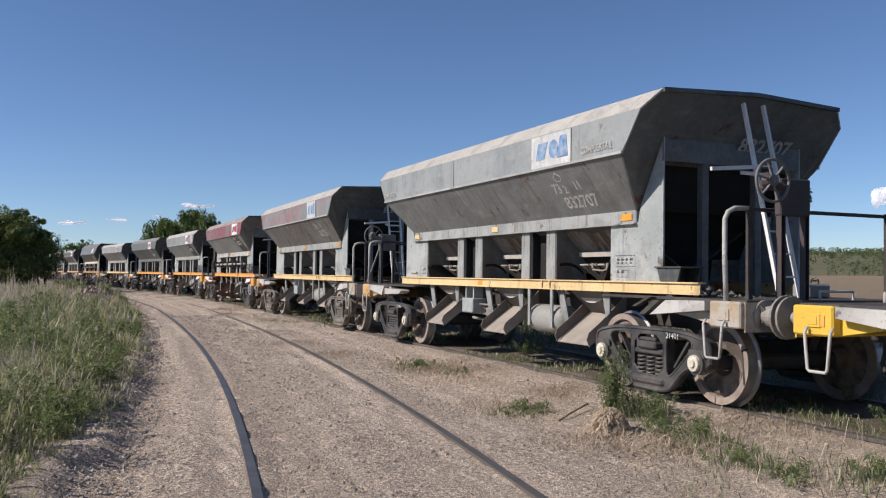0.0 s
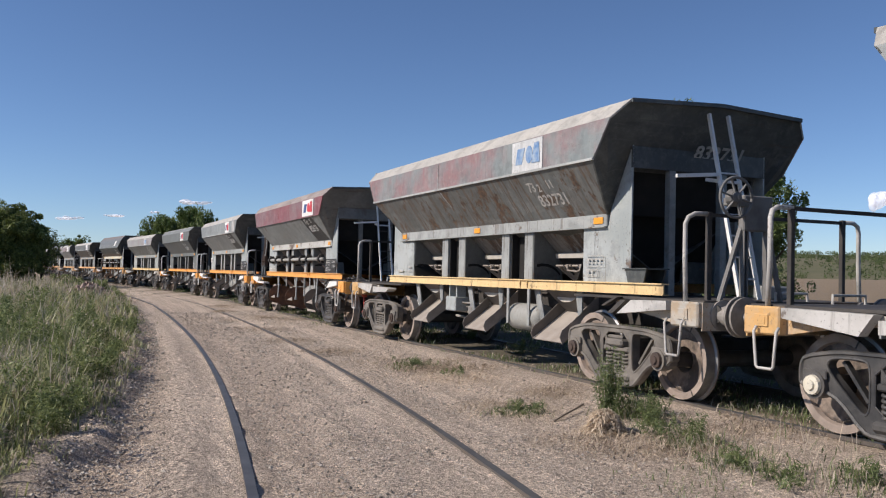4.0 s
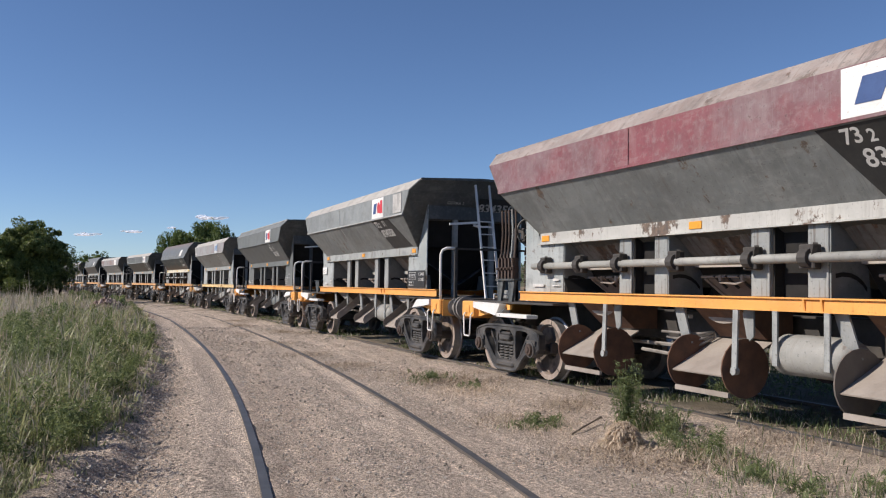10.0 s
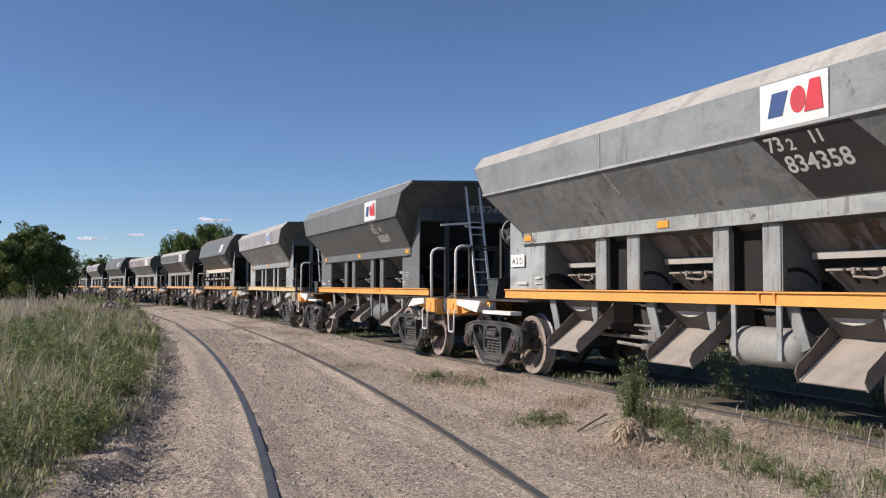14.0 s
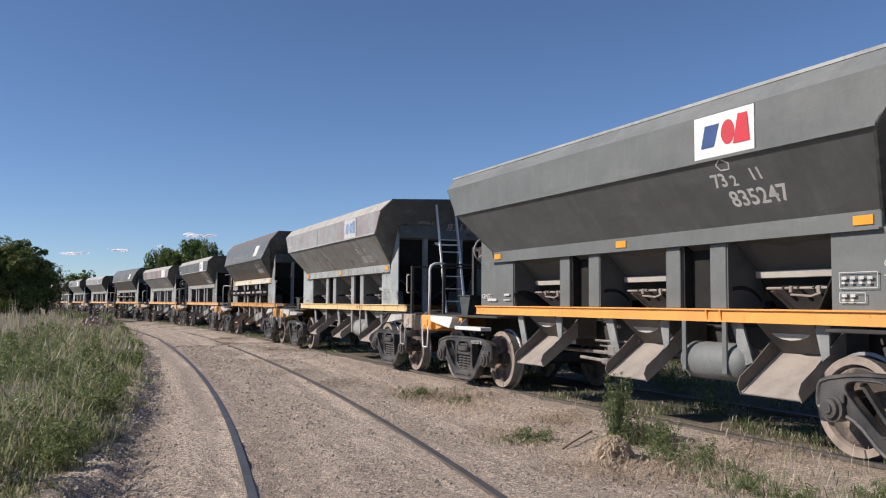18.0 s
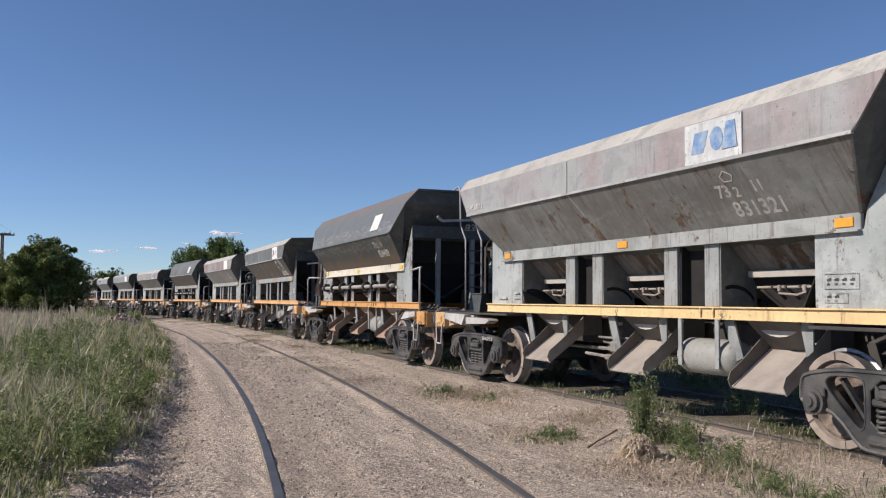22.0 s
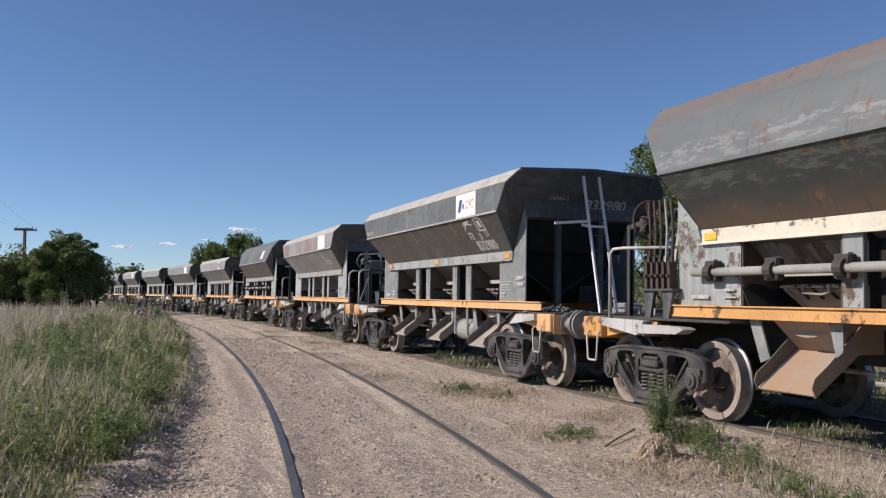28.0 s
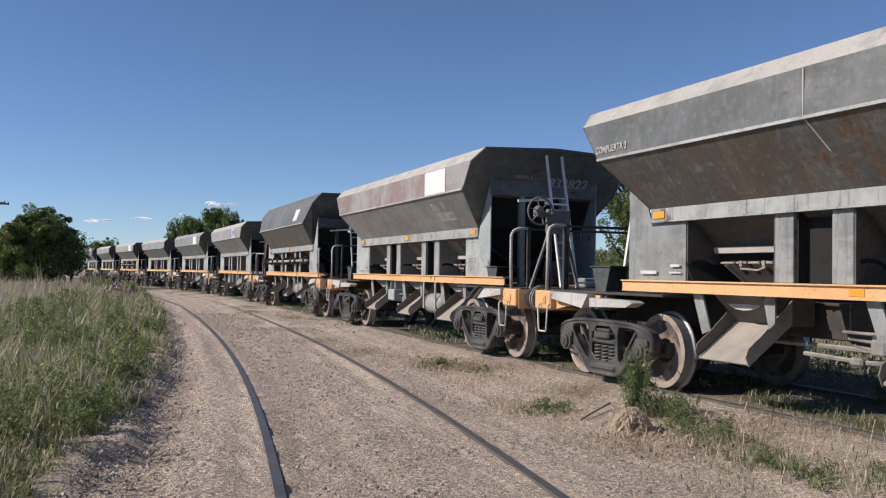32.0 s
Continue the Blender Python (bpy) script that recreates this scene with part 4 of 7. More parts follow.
def bogie(w, x, p):
    b = part("bogie", lambda s: s.box(-0.16, 0.16, -1.0, 1.0, 0.36, 0.62, 0.03).box(-0.22, 0.22, -0.2, 0.2, 0.6, 0.95, 0.03), M_UNDER, w, key="bolster")
    b.location = (x, 0, 0)
    for side in (1, -1):
        y = 1.10 * side

        def frame_shape(s):
            half = [(-0.98, 0.42), (-0.98, 0.60), (-0.94, 0.675), (-0.62, 0.735), (-0.30, 0.745)]
            foot = [(-0.25, 0.11), (-0.36, 0.135), (-0.58, 0.35), (-0.74, 0.41)]
            outer = eased(half + [(-q[0], q[1]) for q in half[::-1]] + [(-q[0], q[1]) for q in foot[::-1]] + foot, 1)
            win = eased([(-0.73, 0.595), (-0.68, 0.69), (-0.36, 0.70), (-0.30, 0.66), (-0.30, 0.31), (-0.345, 0.255), (-0.45, 0.33)], 2)
            other = [(-q[0], q[1]) for q in win[::-1]]
            mid = eased([(-0.255, 0.69), (0.255, 0.69), (0.255, 0.25), (-0.255, 0.25)], 1)
            bm = bmesh.new()
            for ring in (outer, win, other, mid):
                vs = [bm.verts.new((q[0], 0, q[1])) for q in ring]
                for i in range(len(vs)):
                    bm.edges.new((vs[i], vs[(i + 1) % len(vs)]))
            bmesh.ops.triangle_fill(bm, edges=list(bm.edges), use_beauty=True)
            got = bmesh.ops.extrude_face_region(bm, geom=list(bm.faces))
            for q in got["geom"]:
                if isinstance(q, bmesh.types.BMVert):
                    q.co.y += 0.11
            bmesh.ops.recalc_face_normals(bm, faces=bm.faces)
            bm.verts.index_update()
            s.add([(q.co.x, q.co.y + y - 0.055, q.co.z) for q in bm.verts], [[q.index for q in f.verts] for f in bm.faces])
            bm.free()
            # rounded cast lips round the outline and the openings
            for ring, r in ((outer, 0.022), (win, 0.013), (other, 0.013), (mid, 0.010)):
                s.tube([(q[0], y + side * 0.05, q[1]) for q in ring + ring[:1]], r, 6)
            for e in (-1, 1):
                s.box(0.71 * e, 0.95 * e, y - 0.085, y + 0.085, 0.36, 0.58, 0.04)
                s.bar((0.36 * e, y - side * 0.03, 0.36), (0.60 * e, y - side * 0.03, 0.66), 0.03, 0.06, (0, 1, 0))
            s.box(-0.29, 0.29, y - 0.085, y + 0.085, 0.135, 0.25, 0.04)
            return s
        part("side_frame", frame_shape, p["bogie"], b, key=("sframe", side))
        part("spring_cap", lambda s: s.box(-0.245, 0.245, y - 0.06, y + 0.06, 0.47, 0.53, 0.015).box(-0.15, 0.17, y - side * 0.05, y + side * 0.10, 0.53, 0.61, 0.02).box(-0.22, 0.10, y - side * 0.05, y + side * 0.04, 0.61, 0.65, 0.01).prism([(-0.2, 0.53), (-0.1, 0.53), (-0.2, 0.66)], y - side * 0.02, y + side * 0.06), p["bogie"], b, key=("scap", side))
        for dx in (-0.155, 0.0, 0.155):
            def coils(s):
                for i in range(5):
                    z = 0.28 + i * 0.042
                    ring = [(math.cos(a) * 0.062, y - side * 0.01 + math.sin(a) * 0.062, z + 0.012 * math.sin(a)) for a in np.linspace(0, 2 * math.pi, 13)]
                    s.tube(ring, 0.017, 5)
                return s
            part("spring", coils, p["bogie"], b, key=("spring", side), smooth=True).location.x = dx
        for dx in (-0.81, 0.81):
            part("axle_box", lambda s: s.lathe([(y - side * 0.02, 0), (y - side * 0.02, 0.115), (y + side * 0.10, 0.115), (y + side * 0.105, 0)], (0, 0, 0.45), "y", 16)
                 .box(-0.12, 0.12, y - 0.07, y + side * 0.09, 0.50, 0.58, 0.02), p["bogie"], b, key=("abox", side)).location.x = dx
            part("axle_cap", lambda s: s.lathe([(y + side * 0.10, 0), (y + side * 0.10, 0.085), (y + side * 0.13, 0.08), (y + side * 0.135, 0.045), (y + side * 0.15, 0.04), (y + side * 0.15, 0)], (0, 0, 0.45), "y", 14), p["box"], b, key=("acap", side)).location.x = dx
    for dx in (-0.81, 0.81):
        if "wheelset" not in STORE:
            v, f, ix = [], [], []
            for side in (1, -1):
                prof = [(0.60, 0.09), (0.78, 0.11), (0.845, 0.14), (0.872, 0.31), (0.86, 0.34), (0.905, 0.350), (0.905, 0.418), (0.795, 0.424), (0.785, 0.452), (0.765, 0.452), (0.765, 0.34), (0.745, 0.30), (0.74, 0.15), (0.60, 0.09)]
                mat = [1, 1, 1, 1, 0, 0, 2, 2, 0, 0, 1, 1, 1]
                n, base = 40, len(v)
                for k in range(n):
                    c, q = math.cos(2 * math.pi * k / n), math.sin(2 * math.pi * k / n)
                    v += [(r * c, a * side, r * q) for a, r in prof]
                for k in range(n):
                    for i in range(len(prof) - 1):
                        f.append((base + k * len(prof) + i, base + k * len(prof) + i + 1, base + (k + 1) % n * len(prof) + i + 1, base + (k + 1) % n * len(prof) + i))
                        ix.append(mat[i])
                for ang in (0.4, 2.5, 4.6):
                    base = len(v)
                    for r, da, yy in ((0.35, -0.02, 0.907), (0.35, 0.02, 0.907), (0.42, 0.02, 0.907), (0.42, -0.02, 0.907), (0.35, -0.02, 0.88), (0.35, 0.02, 0.88), (0.42, 0.02, 0.88), (0.42, -0.02, 0.88)):
                        v.append((r * math.cos(ang + da), yy * side, r * math.sin(ang + da)))
                    for q in ((0, 1, 2, 3), (7, 6, 5, 4), (0, 4, 5, 1), (1, 5, 6, 2), (2, 6, 7, 3), (3, 7, 4, 0)):
                        f.append(tuple(base + i for i in q))
                        ix.append(3)
            s = Shape().lathe([(-1.2, 0), (-1.2, 0.07), (-0.9, 0.075), (-0.6, 0.09), (0.6, 0.09), (0.9, 0.075), (1.2, 0.07), (1.2, 0)], (0, 0, 0), "y", 12)
            base = len(v)
            v += s.v
            f += [tuple(i + base for i in q) for q in s.f]
            ix += [3] * len(s.f)
            me = mesh_of("wheel_set", v, f, [M_WHEEL, M_WEB, M_TREAD, M_UNDER], ix)
            bm = bmesh.new()
            bm.from_mesh(me)
            bmesh.ops.recalc_face_normals(bm, faces=bm.faces)
            bm.to_mesh(me)
            bm.free()
            STORE["wheelset"] = me
        ws = attach("wheel_set", STORE["wheelset"], None, b, "dusty steel wheels on their axle, bright on the tread")
        ws.location = (dx, 0, 0.45)
        WHEELS.append((w, ws, dx))


def ladder(w, end, mat, style, y0, half=0.14, rung=None):
    """The climbing ladder on a wagon's end."""
    xb, xt = (4.90, 4.36) if end > 0 else (-4.66, -4.16)
    zt = 3.22
    if style == "hooped":
        for y in (y0 - 0.16, y0 + 0.18):
            part("stile", lambda s: s.tube([(4.95 * end, y, 1.1), (4.93 * end, y, 2.50), (4.66 * end, y, 2.80), (4.62 * end, y, 3.48), (4.60 * end, y, 3.56), (4.53 * end, y, 3.60), (4.1 * end, y, 3.54)], 0.017, 8), mat, w, key=("hstile", end, y), smooth=True)
        xb, xt, zt, half = 4.95 * end, 4.93 * end, 2.50, 0.16
        part("ladder_arm", lambda s: s.bar((4.64 * end, y0 + 0.2, 2.93), (4.64 * end, y0 - 0.55, 2.88), 0.05, 0.05).bar((4.64 * end, y0 - 0.55, 2.88), (4.64 * end, y0 - 0.66, 2.96), 0.05, 0.05), mat, w, key=("larm", end, y0))
    else:
        for y in (y0 - half, y0 + half):
            part("stile", lambda s: s.bar((xb, y, 1.1), (xt, y, zt), 0.045, 0.03, (0, 1, 0)), mat, w, key=("stile", end, y))
        xm = xb + (xt - xb) * 0.62
        part("ladder_stay", lambda s: s.bar((xm, y0 - half, 2.42), (xm - 0.22 * end, y0 - half, 2.46), 0.05, 0.04).bar((xm, y0 - half, 2.42), (xm, y0 + half, 2.42), 0.05, 0.03), mat, w, key=("stay", end, y0, half))
        if half < 0.18 and end > 0:
            part("step_arm", lambda s: s.bar((xm - 0.04 * end, y0 - 0.72, 2.45), (xm - 0.02 * end, y0 - half, 2.50), 0.035, 0.04), mat, w, key=("steparm", end, y0, half))
    for i in range(6 if style != "hooped" else 5):
        z = 1.32 + i * 0.24
        u = (z - 1.1) / (zt - 1.1)
        part("rung", lambda s: s.tube([(0, y0 - half, 0), (0, y0 + half, 0)], 0.011, 6), M_UNDER if style == "hooped" else rung or mat, w, key=("rung", y0, half)).location = (xb + (xt - xb) * u, 0, z)


def hand_wheel(w, mat, r, c):
    """A spoked wheel on a shaft that points along the wagon, with a hub plate."""
    wheel = part("brake_wheel", lambda s: s.tube([(0, r * math.cos(a), r * math.sin(a)) for a in np.linspace(0, 2 * math.pi, 29)], 0.015, 7), mat, w, "worn spoked steel hand-brake wheel", key=("bwheel", r), smooth=True)
    wheel.location = c
    for i in range(6):
        spoke = part("spoke", lambda s: s.bar((0, 0, 0), (0, 0, r), 0.028, 0.010, (0, 1, 0)), mat, wheel, key=("spoke", r))
        spoke.rotation_euler = (0.3 + i * math.pi / 3, 0, 0)
    part("hub", lambda s: s.lathe([(-0.02, 0), (-0.02, 0.055), (0.02, 0.055), (0.03, 0.025), (0.05, 0.025), (0.05, 0)], (0, 0, 0), "x", 14), mat, wheel, key="whub")


def brake_stand(w, end, p, k):
    """Channel posts with a hand wheel, its shaft and the chain below it."""
    if end > 0:
        x, dz, tall = (5.44, 0.0, 2.24) if k != 2 else (5.52, -0.10, 2.14)
        posts, wheel = ((-0.66, -0.36), (x + 0.10, -0.86, 2.22 + dz))
    else:
        x, tall = (-5.10, 2.26) if k == 7 else (-4.55, 2.22)
        posts, wheel = ((-0.70,), (-4.72 if k == 7 else -4.22, -0.66, 2.30 if k == 7 else 2.15))
    metal = M_STAND if k in (2, 9) else M_STAND_DARK if k == 1 else M_UNDER
    for y in posts:
        part("brake_post", lambda s: s.box(x - 0.035, x + 0.035, y - 0.03, y - 0.018, 1.08, tall, 0.003).box(x - 0.035, x + 0.035, y + 0.018, y + 0.03, 1.08, tall, 0.003).box(x - 0.030, x - 0.018, y - 0.018, y + 0.018, 1.08, tall), metal, w, key=("bpost", end, y, k in (2, 7)))
    if k in (2, 9) and end > 0:
        part("brake_brace", lambda s: s.bar((x - 0.02, -0.66, 1.9), (x - 0.02, -0.95, 1.09), 0.05, 0.03).bar((x - 0.02, -0.36, 1.9), (x - 0.02, -0.15, 1.09), 0.05, 0.03), metal, w, key=("bbrace", k == 2))
    hx, hy, hz = wheel
    if end > 0:
        part("brake_head", lambda s: s.box(x - 0.05, x + 0.04, -0.70, -0.32, tall - 0.34, tall + 0.02, 0.012).lathe([(x + 0.04, 0), (x + 0.04, 0.09), (hx, 0.06), (hx, 0)], (0, hy, hz), "x", 12).box(x - 0.02, x + 0.05, -0.92, -0.66, tall - 0.10, tall - 0.02, 0.01), metal, w, key=("bhead", k == 2))
    else:
        part("brake_head", lambda s: s.bar((x, -0.70, tall - 0.03), (hx - 0.02, hy, hz), 0.05, 0.06).box(hx - 0.14, hx - 0.03, hy - 0.07, hy + 0.07, hz - 0.16, hz + 0.06, 0.02).tube([(hx - 0.02, hy, hz), (hx + 0.02, hy, hz)], 0.02, 8), metal, w, key=("bhead", end, k == 7))
        def chain(s):
            for i in range(12):
                z = hz - 0.16 - 0.07 * i
                s.box(hx - 0.10 - 0.012, hx - 0.10 + 0.012, hy - 0.02 + 0.01 * (i % 2), hy + 0.02 - 0.01 * (i % 2), z - 0.055, z, 0.005)
            return s
        part("brake_chain", chain, M_PIVOT, w, key=("bchain", k == 7))
    hand_wheel(w, M_WHITE_OLD if k in (4, 5) else M_PIVOT if k in (6, 7) else M_STAND, 0.20 if k != 7 else 0.24, wheel)


def end_gear(w, end, p, kind, k, style, stand, railing, wide=False, box=False):
    x4 = 4.07 if end > 0 else -3.70
    e = end
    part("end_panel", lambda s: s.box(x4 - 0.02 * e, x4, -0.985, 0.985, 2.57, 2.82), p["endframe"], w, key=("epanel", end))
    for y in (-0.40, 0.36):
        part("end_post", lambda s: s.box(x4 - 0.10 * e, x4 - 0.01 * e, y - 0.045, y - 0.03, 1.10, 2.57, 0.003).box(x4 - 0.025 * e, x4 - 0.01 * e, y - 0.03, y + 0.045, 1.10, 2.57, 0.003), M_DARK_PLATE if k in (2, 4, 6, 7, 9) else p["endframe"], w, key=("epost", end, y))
    # slope plate coloured black to paint the shade of the end cavity
    part("end_slope", lambda s: s.sheet((x4 - 0.45 * e, -0.98, 2.55), (x4 - 0.45 * e, 0.98, 2.55), (x4 - 1.15 * e, 0.98, 1.25), (x4 - 1.15 * e, -0.98, 1.25), 4, 4, 0.015, 0.0), M_SHADE_MARK_BLACK, w, key=("eslope", end))
    part("deck", lambda s: s.box(x4 - 0.9 * e, 5.54 * e, -1.17, 1.17, 1.065, 1.095, 0.005), M_UNDER, w, key=("deck", end))
    part("headstock", lambda s: s.box(5.12 * e, 5.54 * e, -1.25, 1.25, 0.83, 1.08, 0.015).box(5.54 * e, 5.556 * e, -1.2, 1.2, 0.80, 1.075), p["head"], w, key=("head", end))
    part("headstock_plate", lambda s: s.box(5.24 * e, 5.40 * e, -1.252, -1.262, 0.90, 1.01, 0.004).box(5.27 * e, 5.37 * e, -1.262, -1.266, 0.925, 0.985), p["head"], w, key=("hplate", end))
    part("draft_gear", lambda s: s.box(5.54 * e, 5.62 * e, -0.22, 0.22, 0.74, 1.04, 0.02).box(5.60 * e, 5.84 * e, -0.09, 0.07, 0.82, 0.97, 0.03).box(5.72 * e, 5.84 * e, -0.15, 0.14, 0.78, 1.0, 0.04), M_BOGIE, w, key=("coupler", end))
    part("air_hose", lambda s: s.tube([(5.55 * e, 0.42, 0.86), (5.66 * e, 0.42, 0.80), (5.72 * e, 0.40, 0.62), (5.70 * e, 0.38, 0.48), (5.80 * e, 0.30, 0.42)], 0.022, 6), M_UNDER, w, key=("hose", end), smooth=True)
    part("grab_iron", lambda s: s.tube([(5.48 * e, -0.2, 1.09), (5.48 * e, -0.2, 1.18), (5.48 * e, 0.24, 1.18), (5.48 * e, 0.24, 1.09)], 0.014, 6), p["hand"], w, key=("grab", end))
    if railing in ("hoop", "far"):
        for side in ((-1, 1) if railing == "hoop" else (1,)):
            part("handrail", lambda s: s.tube([(5.30 * e, 1.2 * side, 1.08), (5.28 * e, 1.2 * side, 1.50), (5.28 * e, 1.2 * side, 1.86), (5.29 * e, 1.17 * side, 1.93), (5.30 * e, 1.10 * side, 1.965), (5.30 * e, 0.92 * side, 1.97)], 0.024, 8), p["hand"], w, key=("rail", end, side), smooth=True)
            part("rail_post", lambda s: s.box(5.28 * e, 5.33 * e, 0.90 * side, 0.95 * side, 1.08, 1.99, 0.004), M_UNDER, w, key=("rpost", end, side))
        part("rail_bar", lambda s: s.bar((5.30 * e, -0.95 if railing == "hoop" else 0.0, 1.96), (5.30 * e, 0.95, 1.96), 0.035, 0.035), M_UNDER, w, key=("rbar", end, railing))
        if railing == "far":
            part("rail_post", lambda s: s.box(5.28 * e, 5.32 * e, -0.02, 0.02, 1.08, 1.97, 0.004), M_STAND, w, key=("rpost", end, 0))
    elif railing == "low":
        part("handrail", lambda s: s.tube([(5.16 * e, -1.2, 1.0), (5.16 * e, -1.2, 1.86), (5.12 * e, -1.18, 1.92), (5.0 * e, -1.12, 1.93), (4.1 * e, -1.0, 1.90)], 0.02, 8), p["hand"], w, key=("lrail", end), smooth=True)
        part("rail_post", lambda s: s.box(5.28 * e, 5.33 * e, 0.90, 0.95, 1.08, 1.99, 0.004), M_UNDER, w, key=("rpost", end, 1))
    elif railing == "post":
        for y in (-1.15, 0.92):
            part("rail_post", lambda s: s.box(5.28 * e, 5.33 * e, y - 0.025, y + 0.025, 1.08, 1.96, 0.004), M_UNDER, w, key=("rpost", end, y))
        part("rail_bar", lambda s: s.bar((5.30 * e, -1.15, 1.945), (5.30 * e, 0.92, 1.945), 0.03, 0.03), M_UNDER, w, key=("rbarp", end))
        part("handrail", lambda s: s.tube([(5.28 * e, -1.19, 1.80), (5.24 * e, -1.22, 1.80), (5.22 * e, -1.22, 1.77), (5.22 * e, -1.22, 1.50), (5.24 * e, -1.22, 1.47), (5.28 * e, -1.19, 1.47)], 0.014, 6), p["hand"], w, key=("loop", end), smooth=True)
    if end < 0 and kind == "B":
        part("lever_bracket", lambda s: s.box(-4.42, -3.82, -1.12, -0.98, 1.40, 1.43, 0.005), M_GREY_DARK, w, key="leverbracket")
        for x in (-4.34, -3.98):
            part("bracket_post", lambda s: s.prism([(-0.05, 1.09), (0.05, 1.09), (0.13, 1.40), (-0.07, 1.40)], -1.09, -1.05), M_GREY_DARK, w, key="bracketpost").location.x = x
        for i, x in enumerate((-4.36, -4.25, -4.14, -4.03, -3.92)):
            part("lever", lambda s: s.bar((0, -1.06, 1.46), (0, -1.05, 1.80), 0.045, 0.035).tube([(0.0, -1.05, 1.76), (-0.02, -1.02, 2.10), (-0.09, -1.0, 2.47)], 0.016, 8), M_FRAME if i == 3 else M_PIVOT, w, "grey steel discharge lever" if i == 3 else "dark rusty discharge lever", key="lever").location.x = x
            part("lever_pivot", lambda s: s.prism([(-0.026, 1.43), (0.026, 1.43), (0.024, 1.62), (0.012, 1.74), (-0.02, 1.74)], -1.10, -1.0).lathe([(-1.125, 0), (-1.125, 0.02), (-1.10, 0.02), (-1.10, 0)], (0, 0, 1.58), "y", 8), M_PIVOT, w, key="pivot").location.x = x
    elif box:
        a0, a1 = (3.99, 4.38) if e > 0 else (4.08, 4.49)
        for y in (-1.0, -0.74):
            part("gusset_plate", lambda s: s.prism([((a0 + 0.10) * e, 1.095), (a0 * e, 1.40), (a1 * e, 1.40), ((a1 - 0.10) * e, 1.095)], y, y + 0.02), M_GREY_DARK, w, key=("gplate", end, y))
        part("gusset_top", lambda s: s.box((a0 - 0.03) * e, (a1 + 0.03) * e, -1.02, -0.70, 1.40, 1.415), M_GREY_DARK, w, key=("gtop", end))
        part("gusset_web", lambda s: s.box((a0 + 0.12) * e, (a0 + 0.14) * e, -0.98, -0.74, 1.095, 1.40), M_GREY_DARK, w, key=("gweb", end))
    if end > 0:
        part("deck_box", lambda s: s.box(4.62, 4.86, 0.30, 0.62, 1.095, 1.25, 0.02), M_DARK_PLATE, w, key="dbox")
    if stand:
        brake_stand(w, end, p, k)
    ladder(w, end, p["ladder"], style, (-0.1 if wide else 0.0) if end > 0 else -0.3, 0.2 if wide else 0.14, M_UNDER if k in (3, 8) else None)


def emblem(w, x, wide, state):
    """A white board with a blue and a red figure, as plain shapes: fresh, faded or half gone."""
    y, k = -1.440, wide / 0.98
    board = {"new": M_WHITE, "old": M_FLAKED, "pale": M_WHITE}[state]
    blue = {"new": M_BLUE, "old": M_BLUE_OLD, "pale": M_BLUE}[state]
    red = {"new": M_RED, "old": M_BLUE_OLD, "pale": M_RED_OLD}[state]
    part("emblem_board", lambda s: s.box(0, wide, y + 0.012, y - 0.004, 2.665, 3.065), board, w, key=("board", wide)).location.x = x
    part("emblem_blue", lambda s: s.prism([(0.12 * k, 2.76), ((0.34 if state != "pale" else 0.24) * k, 2.76), ((0.43 if state != "pale" else 0.33) * k, 2.97), (0.19 * k, 2.97)], y - 0.005, y - 0.008), blue, w, key=("eblue", wide)).location.x = x
    if state == "pale":
        for i, (x0, z0, dx, dz) in enumerate(((0.36, 2.80, 0.05, 0.10), (0.52, 2.79, 0.07, 0.05), (0.55, 2.89, 0.10, 0.045), (0.70, 2.83, 0.05, 0.10), (0.78, 2.90, 0.09, 0.05), (0.80, 2.78, 0.06, 0.05))):
            part("emblem_scrap", lambda s: s.prism([(x0 * k, z0), ((x0 + dx) * k, z0 + 0.012), ((x0 + dx * 0.9) * k, z0 + dz), ((x0 - 0.02) * k, z0 + dz * 0.8)], y - 0.005, y - 0.007), blue if i == 0 else red, w, key=("scrap", wide, i)).location.x = x
        return
    part("emblem_disc", lambda s: s.prism([((0.57 + 0.11 * math.cos(a)) * k, 2.87 + 0.115 * math.sin(a)) for a in np.linspace(0, 2 * math.pi, 16)[:-1]], y - 0.005, y - 0.008), red, w, key=("ered", wide)).location.x = x
    part("emblem_wedge", lambda s: s.prism([(0.66 * k, 2.75), (0.92 * k, 2.75), (0.88 * k, 3.01), (0.74 * k, 3.01)], y - 0.009, y - 0.012), red, w, key=("ered2", wide)).location.x = x


def on_slope(x, u):
    """A pose on the lower hopper side, u metres up from its foot."""
    lo, hi = Vector(corner(1, "L", -1)), Vector(corner(1, "C", -1))
    up = Vector((0, hi.y - lo.y, hi.z - lo.z)).normalized()
    out = Vector((0, -up.z, up.y))
    r = Matrix(((1, 0, 0), (0, up.y, out.y), (0, up.z, out.z))).to_4x4()
    return Matrix.Translation(Vector((x, lo.y, lo.z)) + up * u + out * 0.0015) @ r


def on_end(y, z):
    """A pose on the front end sheet at height z."""
    k = (z - 2.06) / 1.22
    up = Vector((0.77, 0, 1.22)).normalized()
    nrm = Vector((1.22, 0, -0.77)).normalized()
    r = Matrix(((0, up.x, nrm.x), (1, up.y, nrm.y), (0, up.z, nrm.z))).to_4x4()
    return Matrix.Translation(Vector((3.62 + 0.77 * k, y, z)) + nrm * 0.012) @ r


UPRIGHT = pose(0, 0, 0, 90, 0, 0)


def at_side(x, z, y=-1.03):
    return Matrix.Translation((x, y, z)) @ UPRIGHT


